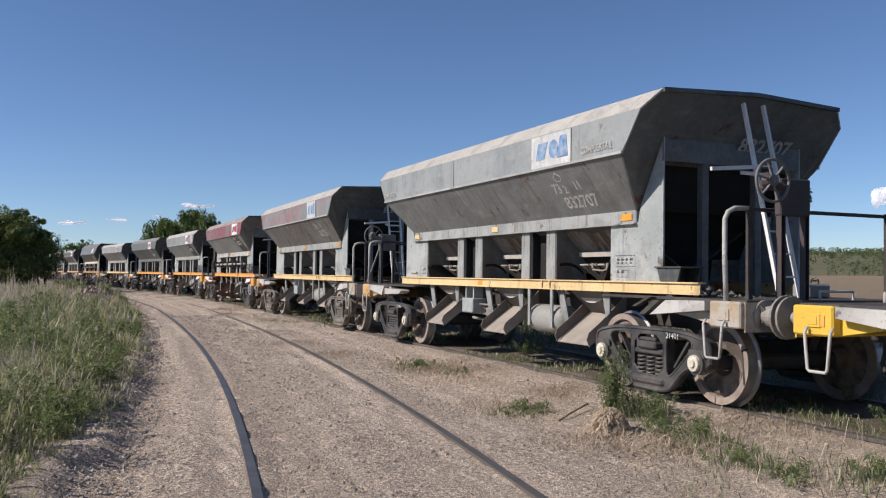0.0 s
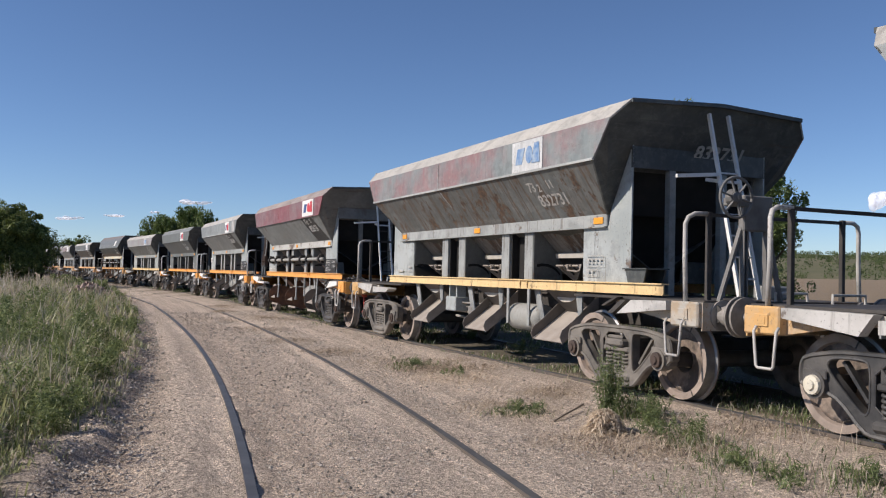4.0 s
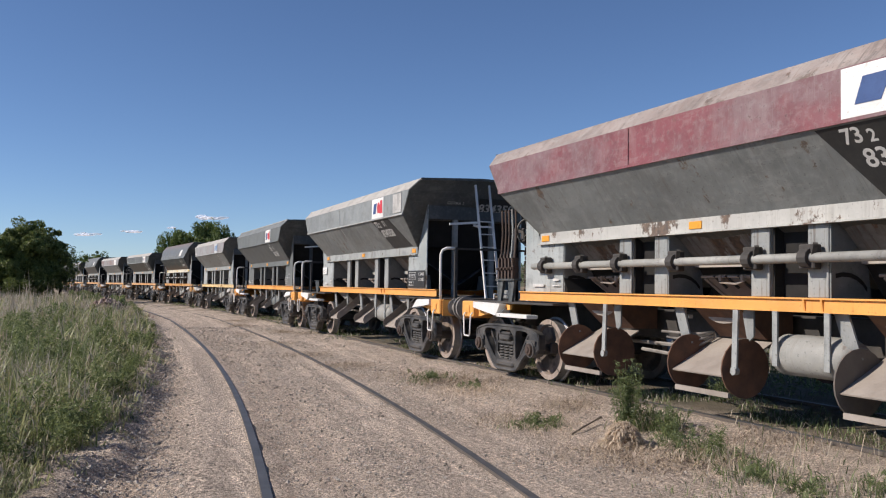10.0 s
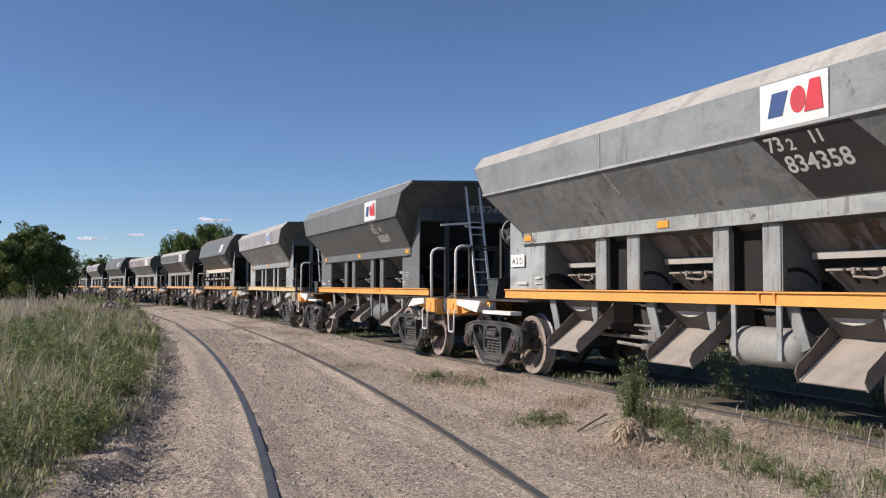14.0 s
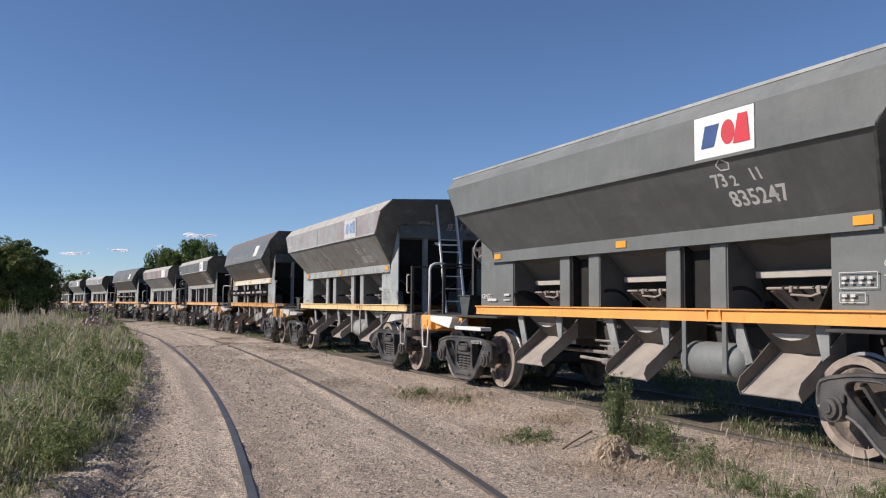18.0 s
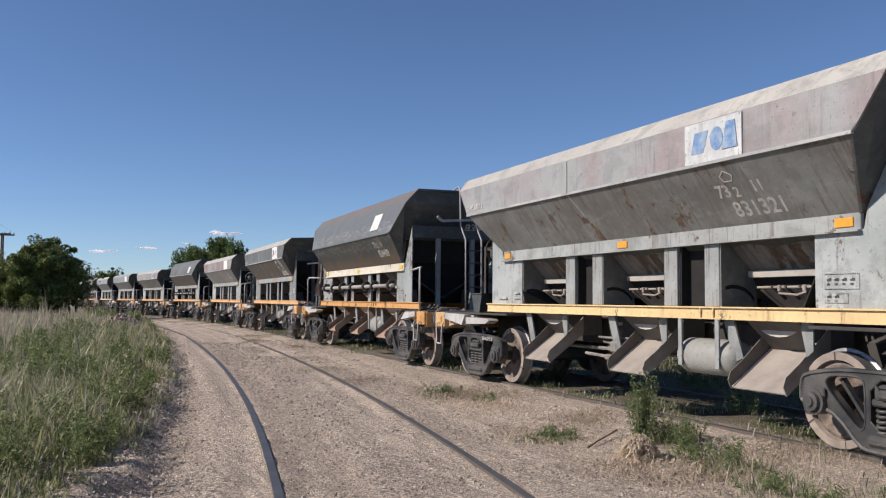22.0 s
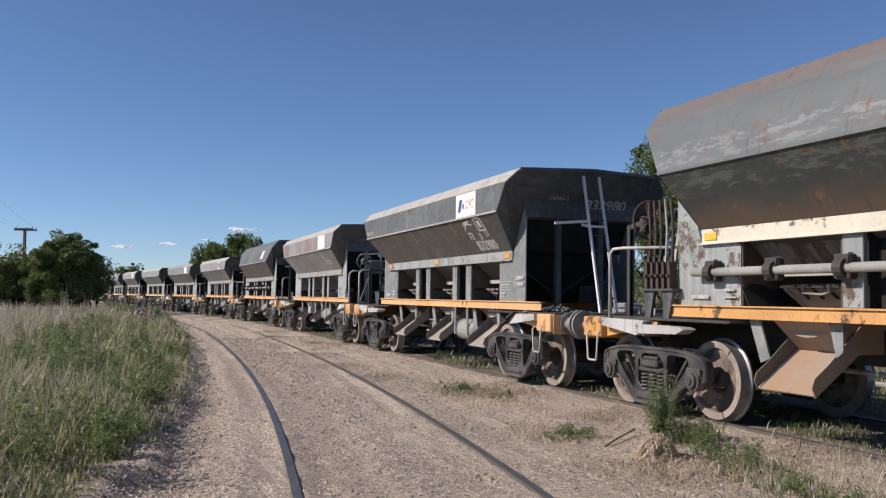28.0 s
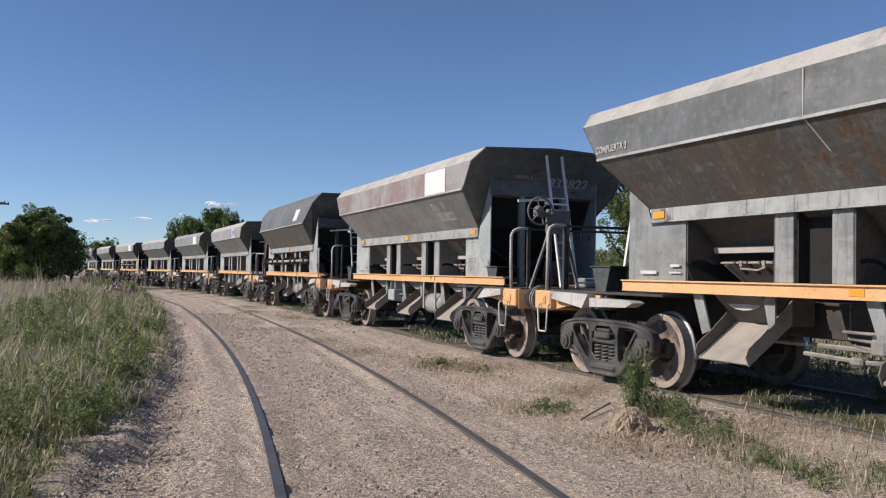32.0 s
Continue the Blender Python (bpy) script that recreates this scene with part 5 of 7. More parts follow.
def marks(w, k, p):
    """Numbers, boards and small stencils of one wagon."""
    d = LIVERY[k]
    if d.get("patch"):
        part("number_panel", lambda s: s.sheet(on_slope(-0.10, 0.02).translation, on_slope(1.02, 0.02).translation, on_slope(0.62, 0.70).translation, on_slope(-0.45, 0.70).translation, 1, 1, 0.002), M_BLACK, w, key="npanel").location.x = 2.37 if k == 4 else 2.5
        part("data_panel", lambda s: s.box(0, 0.94, -1.002, -1.008, 1.27, 1.60), M_BLACK, w, key="dpanel").location.x = 3.1
    ink = d.get("ink", M_INK_OLD)
    if d.get("number"):
        x0, du = {1: (2.2, -0.08), 3: (2.3, 0.1), 4: (2.05, 0.1), 5: (2.0, 0.0), 6: (2.1, -0.1), 8: (2.42, -0.05)}.get(k, (2.2, 0.0))
        low, wide = (0.08, 0.1) if k == 8 else (0.0, 0.0)
        lettering(d["number"], 0.24 + 0.25 * wide, on_slope(x0 + 0.08 - wide, 0.20 + du - low), ink, w, "running_number", 0.004)
        lettering("73", 0.20, on_slope(x0 - 0.03 - wide, 0.43 + du - low), ink, w, "series_number", 0.004)
        lettering("2", 0.16, on_slope(x0 + 0.21 + wide, 0.42 + du - low), ink, w, "series_number", 0.003)
        lettering("11", 0.17, on_slope(x0 + 0.46 + wide, 0.45 + du - low), ink, w, "series_number", 0.004)
        y0 = {2: -0.12, 3: 0.30, 7: 0.16}.get(k, 0.04)
        if k in (3, 4):
            part("end_number_panel", lambda s: s.sheet(on_end(-0.06, 2.69).translation, on_end(0.98, 2.69).translation, on_end(0.98, 2.99).translation, on_end(-0.06, 2.99).translation, 1, 1, 0.002), M_BLACK, w, key="enpanel").location = (-0.004, y0 + 0.04, 0)
        if k == 3:
            part("end_slot", lambda s: s.sheet(on_end(0.25, 3.06).translation, on_end(1.10, 3.06).translation, on_end(1.10, 3.17).translation, on_end(0.25, 3.17).translation, 1, 1, 0.002), M_SHADE_MARK_BLACK, w, "black painted-over bar", key="endslot").location.x = -0.004
        lettering(d["number"], 0.25, on_end(y0, 2.74), M_INK if k == 3 else M_INK_OLD, w, "end_number", 0.006)
    for i, word in enumerate(d.get("end_words", ())):
        lettering(word, 0.085, on_end(-0.62, 2.86 - 0.16 * i), M_INK_OLD, w, "end_stencil")
    for word, x in d.get("gate_word", ()):
        lettering(word, 0.115, Matrix.Translation((x, -1.4385, 2.72)) @ UPRIGHT @ Matrix.Diagonal((0.82, 1, 1, 1)), M_INK if k == 6 else M_INK_OLD, w, "gate_stencil", 0.003)
    if d.get("number") and k in (1, 5, 6):
        q = [(0.0, 0.0), (0.11, 0.0), (0.14, 0.06), (0.055, 0.12), (-0.03, 0.06)]
        def ring(s):
            for p0, p1 in zip(q, q[1:] + q[:1]):
                s.bar((p0[0], p0[1], 0.001), (p1[0], p1[1], 0.001), 0.014, 0.003)
            return s
        part("stencil_ring", ring, ink, w, key="sring").matrix_basis = on_slope(x0 + 0.16, 0.60 + du)
    if k == 8:
        def flat(bars):
            def draw(s):
                for x0, y0, x1, y1, thick in bars:
                    s.bar((x0, y0, 0.001), (x1, y1, 0.001), thick, 0.003)
                return s
            return draw
        part("stencil_figure", flat(((0.10, 0.07, 0.30, 0.09, 0.07), (0.27, 0.10, 0.37, 0.12, 0.035), (0.27, 0.065, 0.42, 0.035, 0.022), (0.14, 0.05, 0.03, -0.04, 0.03), (0.05, -0.02, 0.03, -0.07, 0.015), (0.11, 0.08, 0.0, 0.035, 0.01))), ink, w, "worn white leaping stencil figure", key="figure").matrix_basis = on_slope(2.26, 0.54)
        part("stencil_square", flat(((0.0, 0.0, 0.27, 0.0, 0.03), (0.27, -0.015, 0.27, 0.255, 0.03), (0.27, 0.24, 0.0, 0.24, 0.03), (0.0, 0.255, 0.0, -0.015, 0.03), (0.08, 0.12, 0.19, 0.12, 0.13))), ink, w, "worn white square stencil", key="square").matrix_basis = on_slope(2.86, 0.45)
        for z in (1.595, 1.495):
            part("data_bars", lambda s: [s.box(q, q + 0.03, -1.010, -1.012, 0, 0.05) for q in (0, 0.042, 0.084, 0.126, 0.168)] and s, ink, w, key="databars").location = (3.83, 0, z)
    if d.get("data"):
        for word, x, z, q in d["data"]:
            lettering(word, q, at_side(x, z, -1.010), ink, w, "data_stencil")
    # boxes of small data that cannot be read
    for z0, z1, x1 in ((1.43, 1.56, 0.42), (1.31, 1.39, 0.30)):
        def small(s):
            s.box(0.04, x1, -1.009, -1.011, z0, z0 + 0.006).box(0.04, x1, -1.009, -1.011, z1, z1 + 0.006).box(0.04, 0.046, -1.009, -1.011, z0, z1).box(x1 - 0.006, x1, -1.009, -1.011, z0, z1)
            for i in range(int((x1 - 0.06) / 0.085)):
                s.box(0.065 + i * 0.085, 0.115 + i * 0.085, -1.009, -1.011, (z0 + z1) / 2 + 0.008, (z0 + z1) / 2 + 0.034).box(0.065 + i * 0.085, 0.10 + i * 0.085, -1.009, -1.011, (z0 + z1) / 2 - 0.028, (z0 + z1) / 2 - 0.010)
            return s
        part("data_stencil", small, ink, w, key=("smalldata", z0)).location.x = 3.14
    for x0, x1, z0, z1 in ((0, 0.16, 1.40, 1.43), (-0.02, 0.18, 1.33, 1.345), (-0.55, -0.25, 1.32, 1.36)):
        part("data_stencil", lambda s: s.box(x0, x1, -1.009, -1.012, z0, z1), ink, w, key=("rearmark", x0)).location.x = -2.88
    if d.get("board"):
        part("notice_board", lambda s: s.box(-3.62, -3.2, -1.008, -1.014, 1.58, 1.76), M_WHITE, w, key="notice")
        lettering("A 5 D", 0.13, at_side(-3.57, 1.62, -1.016), M_BLACK, w, "notice_letters")


WHEELS = []
RAILS = {(3, -1): "none", (3, 1): "none", (8, 1): "none", (0, -1): "far", (6, 1): "post", (6, -1): "far"}
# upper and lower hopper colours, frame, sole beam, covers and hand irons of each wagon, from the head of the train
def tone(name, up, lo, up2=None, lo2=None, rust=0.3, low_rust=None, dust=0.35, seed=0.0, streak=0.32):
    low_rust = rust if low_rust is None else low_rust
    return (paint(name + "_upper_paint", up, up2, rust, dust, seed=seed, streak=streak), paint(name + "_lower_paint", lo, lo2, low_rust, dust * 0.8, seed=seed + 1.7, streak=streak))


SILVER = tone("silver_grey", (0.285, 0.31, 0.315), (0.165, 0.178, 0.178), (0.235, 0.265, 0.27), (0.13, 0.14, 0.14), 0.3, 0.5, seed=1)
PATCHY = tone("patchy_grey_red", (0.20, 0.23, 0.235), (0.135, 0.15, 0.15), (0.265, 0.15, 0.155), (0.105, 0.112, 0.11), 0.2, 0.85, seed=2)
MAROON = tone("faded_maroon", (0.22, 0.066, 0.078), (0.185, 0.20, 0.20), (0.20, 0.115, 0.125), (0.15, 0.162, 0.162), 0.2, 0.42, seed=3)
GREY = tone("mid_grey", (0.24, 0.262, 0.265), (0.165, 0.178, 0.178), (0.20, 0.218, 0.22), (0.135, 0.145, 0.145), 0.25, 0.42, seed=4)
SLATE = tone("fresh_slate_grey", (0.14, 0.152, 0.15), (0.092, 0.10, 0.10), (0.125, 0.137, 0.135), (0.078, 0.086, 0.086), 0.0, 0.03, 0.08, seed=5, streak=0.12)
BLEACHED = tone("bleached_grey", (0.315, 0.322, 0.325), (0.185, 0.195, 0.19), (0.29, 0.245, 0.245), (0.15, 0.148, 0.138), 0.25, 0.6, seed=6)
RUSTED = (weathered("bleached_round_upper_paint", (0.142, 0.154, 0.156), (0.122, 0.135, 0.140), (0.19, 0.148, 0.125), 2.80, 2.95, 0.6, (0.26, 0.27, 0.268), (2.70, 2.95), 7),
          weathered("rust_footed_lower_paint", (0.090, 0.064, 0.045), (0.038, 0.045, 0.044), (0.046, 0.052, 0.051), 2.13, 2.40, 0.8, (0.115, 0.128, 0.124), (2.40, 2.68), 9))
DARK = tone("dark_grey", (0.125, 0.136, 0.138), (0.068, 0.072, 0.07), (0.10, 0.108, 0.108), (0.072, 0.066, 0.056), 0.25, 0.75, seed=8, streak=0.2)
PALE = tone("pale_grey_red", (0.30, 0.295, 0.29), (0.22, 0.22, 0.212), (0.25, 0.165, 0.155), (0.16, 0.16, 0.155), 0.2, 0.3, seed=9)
ROOF = paint("dusty_roof_strip_paint", (0.475, 0.455, 0.415), (0.42, 0.40, 0.365), 0.12, 0.4, seed=11)
ROOF_GREY = paint("grey_roof_strip_paint", (0.24, 0.25, 0.245), (0.34, 0.335, 0.32), 0.08, 0.4, seed=12)
ROOF_RED = paint("stained_roof_strip_paint", (0.36, 0.30, 0.27), (0.25, 0.20, 0.18), 0.35, 0.5, seed=13)
SLATE_ROOF = paint("sun_bleached_slate_roof_paint", (0.185, 0.198, 0.195), (0.155, 0.168, 0.165), 0.05, 0.2, seed=15, streak=0.15)
FLANGE_RUST = paint("rust_spotted_flange_paint", (0.50, 0.50, 0.47), (0.42, 0.42, 0.40), 0.9, 0.3, seed=14, streak=0.2, tear=0.2)

LIVERY = {
    0: dict(kind="A", tone=GREY, roof=ROOF, sole=M_BRIGHT_YELLOW, cover=M_WHITE_OLD, stand=False, text="grey hopper wagon with a yellow end beam, coupled ahead"),
    1: dict(end=M_END_GREY, cast=((1, "21401"), (-1, "21400")), kind="A", tone=SILVER, roof=ROOF, sole=M_YELLOW, cover=M_WHITE_OLD, stand=True, emblem="old", number="832707", gate_word=(("COMPUERTA 2", 3.12), ("COMPUERTA 3", -3.75)), white_boxes=True, text="weathered silver-grey hopper wagon with a faded yellow beam"),
    2: dict(end=M_END, kind="A", tone=PATCHY, roof=ROOF, sole=M_YELLOW, cover=M_WHITE_OLD, stand=True, emblem="old", number="832731", text="rust-streaked grey and red hopper wagon with a yellow beam"),
    3: dict(end=M_END_PALE, cast=((1, "2599"),), kind="B", tone=MAROON, roof=ROOF_RED, sole=M_ORANGE, cover=M_WHITE, stand=False, emblem="new", number="832113", patch=True, ink=M_INK, flange=FLANGE_RUST, data=(("C 55840", 3.72, 1.50, 0.085), ("T 24160", 3.72, 1.40, 0.085), ("SALTO", 3.46, 1.315, 0.055)), text="faded maroon and grey hopper wagon with an orange beam"),
    4: dict(end=M_END, kind="A", tone=GREY, roof=ROOF, sole=M_ORANGE, cover=M_WHITE, stand=False, emblem="new", number="834358", patch=True, ink=M_INK, board=True, end_words=("CIERRA 2", "ABRE 1"), data=(("C 58408", 3.70, 1.50, 0.085), ("T 22600", 3.70, 1.40, 0.085)), text="grey hopper wagon with an orange beam and white covers"),
    5: dict(end=M_END, cast=((1, "N 91687 B"), (-1, "N 81217 B")), kind="A", tone=SLATE, roof=SLATE_ROOF, sole=M_ORANGE, cover=M_WHITE, stand=False, emblem="new", number="835247", ink=M_INK, flange=SLATE[0], plate=SLATE[0], data=(("C    K", 3.62, 1.60, 0.08), ("T    K", 3.62, 1.48, 0.08), ("CENSO", -3.62, 1.36, 0.10)), text="freshly painted slate-grey hopper wagon with a bright orange beam"),
    6: dict(end=M_END_GREY, cast=((-1, "N 60373 B"),), kind="A", tone=BLEACHED, roof=ROOF, sole=M_YELLOW, cover=M_WHITE_OLD, stand=False, emblem="old", number="831321", end_words=("CIERRA 2", "ABRE 1"), gate_word=(("COMPUERTA 2", -3.75),), text="bleached grey hopper wagon with rusty streaks and a yellow beam"),
    7: dict(kind="B", form="round", tone=RUSTED, roof=RUSTED[0], sole=M_ORANGE_WORN, cover=M_WHITE_OLD, stand=False, style="hooped", railing="low", plate=M_RUST_PLATE, flange=M_CREAM, emblem="blank", number="834409", text="rusted dark grey hopper wagon with hooped ladder and discharge shaft"),
    8: dict(kind="A", tone=DARK, roof=ROOF, sole=M_ORANGE_FADED, cover=M_WHITE_OLD, stand=False, plate=M_DARK_PLATE, emblem="old", gate_word=(("COMPUERTA 2", -3.75),), ink=M_INK, number="832980", end_words=("CIERRA 2", "ABRE 1"), data=(("C", 3.74, 1.59, 0.09), ("T", 3.74, 1.49, 0.09)), text="dark grey hopper wagon with a white board and an orange beam"),
    9: dict(end=M_END_GREY, kind="A", tone=PALE, roof=ROOF, sole=M_ORANGE_FADED, cover=M_WHITE_OLD, stand=True, emblem="blank", number="833822", end_words=("CIERRA 2",), gate_word=(("COMPUERTA 2", -3.75),), text="pale grey hopper wagon with traces of red and a hand-brake stand"),
    10: dict(kind="B", form="round", tone=DARK, roof=DARK[0], sole=M_ORANGE_FADED, cover=M_WHITE_OLD, stand=False, railing="low", emblem="blank", text="grey hopper wagon with a blank white board"),
    11: dict(kind="A", tone=BLEACHED, roof=ROOF, sole=M_ORANGE_FADED, cover=M_WHITE_OLD, stand=False, emblem="old", text="bleached grey hopper wagon with an orange beam"),
    12: dict(kind="A", tone=GREY, roof=ROOF_GREY, sole=M_ORANGE_FADED, cover=M_WHITE, stand=False, emblem="blank", text="grey hopper wagon with a blank white board"),
    13: dict(kind="A", tone=SILVER, roof=ROOF, sole=M_YELLOW, cover=M_WHITE_OLD, stand=False, text="silver-grey hopper wagon far back in the train"),
    14: dict(kind="B", tone=BLEACHED, roof=ROOF, sole=M_ORANGE_FADED, cover=M_WHITE_OLD, stand=False, emblem="blank", text="bleached grey hopper wagon far back in the train"),
    15: dict(kind="A", tone=SILVER, roof=ROOF, sole=M_YELLOW, cover=M_WHITE_OLD, stand=False, text="silver-grey hopper wagon near the tail of the train"),
    16: dict(kind="A", tone=GREY, roof=ROOF, sole=M_YELLOW, cover=M_WHITE_OLD, stand=False, text="grey hopper wagon at the tail of the train"),
}


def build_wagon(k):
    d = LIVERY[k]
    w = thing("hopper_wagon", d["text"], "hopper wagon", "wagons of the train")
    up, lo = d["tone"]
    FORM[0] = d.get("form", "plain")
    p = dict(flange=d.get("flange", M_FRAME), plate=d.get("plate", M_PLATE), frame=d.get("plate", M_FRAME), hood=lo, sole=d["sole"], head=M_PEEL if d["sole"] is M_YELLOW else d["sole"], cover=d["cover"], hand=M_WHITE if d["cover"] is M_WHITE else M_WHITE_OLD,
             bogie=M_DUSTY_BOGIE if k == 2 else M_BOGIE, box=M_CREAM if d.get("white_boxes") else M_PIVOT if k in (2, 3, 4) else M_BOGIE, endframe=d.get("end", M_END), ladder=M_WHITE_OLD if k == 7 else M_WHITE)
    for side in (-1, 1):
        bowed = FORM[0] == "round"
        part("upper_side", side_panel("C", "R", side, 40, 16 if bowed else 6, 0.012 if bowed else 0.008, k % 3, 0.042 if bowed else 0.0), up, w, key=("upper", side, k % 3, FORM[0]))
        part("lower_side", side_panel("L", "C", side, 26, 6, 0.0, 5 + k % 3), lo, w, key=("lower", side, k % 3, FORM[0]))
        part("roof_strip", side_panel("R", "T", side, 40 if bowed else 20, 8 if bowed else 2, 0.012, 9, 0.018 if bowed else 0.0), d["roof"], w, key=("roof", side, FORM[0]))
        part("crease_bead", lambda s: s.bar(corner(-1, "C", side), corner(1, "C", side), 0.028, 0.028), M_BEAD if k not in (3, 5, 7) else up, w, key=("bead", side, FORM[0]))
        if k == 5:
            part("roof_lip", lambda s: s.bar(corner(-1, "T", side), corner(1, "T", side), 0.05, 0.03), M_BEAD, w, "roof edge worn to pale metal", key=("lip", side))
        if FORM[0] == "plain" and k != 5:
            part("seam_rib", lambda s: s.bar((-0.55, side * 1.437, 2.66), (-0.55, side * 1.437, 3.07), 0.004, 0.014, (1, 0, 0)), M_BEAD if k != 3 else up, w, key=("seam", side))
            part("seam_rib", lambda s: s.bar((-0.55, side * 1.432, 2.65), (-0.35, side * 1.0, 2.07), 0.004, 0.014, (1, 0, 0)), M_BEAD if k != 3 else lo, w, key=("seam2", side))
        wagon_side(w, side, p, d["kind"], k)
        for x in (-1.86, 0.36, 2.52):
            chute(w, x, side, p, "B" if k in (3, 14) else "A", M_ORANGE_RUST if k == 7 else None)
        for x in (3.43, 0.06, -3.1):
            part("reflector", lambda s: s.box(-0.1, 0.1, side * 1.0, side * 1.012, 1.945, 2.025, 0.003), (M_AMBER if k != 7 else M_BRIGHT_YELLOW) if k != 1 or x > 3 else M_YELLOW, w, "amber reflector", key=("refl", side)).location.x = x
        if d["kind"] == "B":
            part("discharge_shaft", lambda s: s.tube([(-3.3, side * 1.08, 1.60), (3.15, side * 1.08, 1.60)], 0.045, 12), M_TANK, w, key=("shaft", side), smooth=True)
            for x in (-3.0, -2.1, -1.24, -0.2, 0.95, 1.65, 2.9):
                part("shaft_bearing", lambda s: s.box(-0.09, 0.09, side * 1.0, side * 1.10, 1.50, 1.72, 0.012).lathe([(-0.05, 0), (-0.05, 0.085), (0.05, 0.085), (0.05, 0)], (0, side * 1.08, 1.60), "x", 12)
                     .bar((0.06, side * 1.08, 1.60), (0.14, side * 1.13, 1.72), 0.04, 0.03), M_UNDER, w, key=("bearing", side)).location.x = x
    for end in (1, -1):
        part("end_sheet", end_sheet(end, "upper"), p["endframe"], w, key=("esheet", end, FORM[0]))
        # lower sheet in the opening, blackened to paint its shade
        part("end_apron", end_sheet(end, "lower"), M_SHADE_MARK_BLACK, w, "plate under the end sheet, black in place of shade", key=("eapron", end, FORM[0]))
        part("end_rim", end_rim(end), M_GREY_DARK, w, key=("erim", end, FORM[0]))
        end_gear(w, end, p, d["kind"], k, d.get("style", "plain") if end > 0 else "plain", d["stand"] if end > 0 else k in (3, 4, 5, 6, 7), RAILS.get((k, end), d.get("railing", "hoop")), k == 6, k in (1, 2, 9) if end > 0 else k > 3)
        bogie(w, ((4.05 if end > 0 else 3.98) if k else 3.3) * end, p)
    for end, word in d.get("cast", ()):
        lettering(word, 0.085, Matrix.Translation((4.02 * end + 0.36, -1.182, 0.665)) @ UPRIGHT, M_INK, w, "bogie_number")
    part("centre_sill", lambda s: s.box(-5.1, 5.1, -0.22, 0.22, 0.70, 1.06, 0.01), M_UNDER, w)
    part("hopper_floor", lambda s: s.sheet((-3.1, -0.95, 1.95), (3.3, -0.95, 1.95), (3.3, 0, 1.35), (-3.1, 0, 1.35), 2, 1, 0.015).sheet((-3.1, 0, 1.35), (3.3, 0, 1.35), (3.3, 0.95, 1.95), (-3.1, 0.95, 1.95), 2, 1, 0.015), M_END, w)
    part("air_tank", lambda s: s.lathe([(1.07, 0), (1.08, 0.08), (1.12, 0.15), (1.2, 0.19), (1.92, 0.19), (2.0, 0.15), (2.04, 0.08), (2.05, 0)], (0, -0.86, 0.72), "x", 20), SLATE_ROOF if k == 5 else M_TANK, w, key="tank", smooth=True)
    for x in (1.25, 1.85):
        part("tank_strap", lambda s: s.box(-0.03, 0.03, -1.07, -1.05, 0.62, 1.12), p["frame"], w, key="strap").location.x = x
    part("brake_rod", lambda s: s.tube([(-1.2, -0.75, 0.60), (-0.5, -0.78, 0.58), (0.2, -0.75, 0.60)], 0.022, 6).box(-0.62, -0.48, -0.84, -0.74, 0.54, 0.62, 0.02).tube([(-2.8, -0.5, 0.66), (2.9, -0.5, 0.66)], 0.025, 6), M_BUFFER, w, key="rod")
    if k in (1, 2, 9, 11):
        part("control_box", lambda s: s.box(-1.02, -0.62, -1.04, -0.80, 0.70, 0.93, 0.012).box(-0.98, -0.94, -1.0, -0.84, 0.93, 1.12).box(-0.70, -0.66, -1.0, -0.84, 0.93, 1.12), p["plate"], w, key="cbox")
    for i in range(3):
        part("brake_pipe", lambda s: s.tube([(-0.6, -0.78 - 0.07 * i, 0.72 + 0.06 * i), (-0.35, -0.84 - 0.05 * i, 0.70 + 0.07 * i), (-0.05, -0.86, 0.72 + 0.06 * i), (0.0, -0.7, 0.8 + 0.03 * i)], 0.016, 6), M_BUFFER, w, key=("bpipe", i), smooth=True)
    part("valve", lambda s: s.box(-0.28, -0.12, -0.98, -0.84, 0.66, 0.8, 0.02).tube([(-0.2, -0.92, 0.8), (-0.2, -0.92, 1.12)], 0.014, 6).box(-0.27, -0.13, -0.93, -0.88, 1.0, 1.04), M_BUFFER, w, key="valve")
    for x in (-3.03, 3.03):
        part("brake_beam", lambda s: s.box(-0.03, 0.03, -0.95, 0.95, 0.4, 0.55, 0.01), M_UNDER, w, key="shoe").location.x = x
    if d.get("emblem"):
        if d["emblem"] == "blank":
            if FORM[0] == "round":
                part("emblem_board", lambda s: s.sheet((2.25, -1.362, 2.81), (2.82, -1.362, 2.81), (2.92, -1.258, 3.152), (2.35, -1.258, 3.152), 2, 6, 0.02, 0.0, 0.0, 0.015), M_WHITE, w, key="rboard")
            else:
                part("emblem_board", lambda s: s.box(-0.02, 0.96, -1.428, -1.444, 2.665, 3.065), M_WHITE, w, key="board").location.x = 2.25
        else:
            emblem(w, *{1: (1.95, 0.95), 3: (2.35, 1.08), 4: (2.05, 0.76), 5: (1.90, 0.79), 6: (1.85, 0.83), 8: (2.2, 0.9)}.get(k, (2.0, 0.8)), "pale" if k == 8 else d["emblem"])
    marks(w, k, p)
    if 3 <= k <= 9:
        lettering("2", 0.10, at_side(4.97, 0.91, -1.162), M_INK, w, "sill_number")
        lettering("6" if k == 5 else "1", 0.10, at_side(-4.62, 0.95, -1.162), M_INK_OLD, w, "sill_number")
    if k in (1, 8):
        part("beam_reflector", lambda s: s.box(-0.42, -0.26, -1.0505, -1.056, 1.15, 1.215, 0.002), M_AMBER, w, "amber reflector")
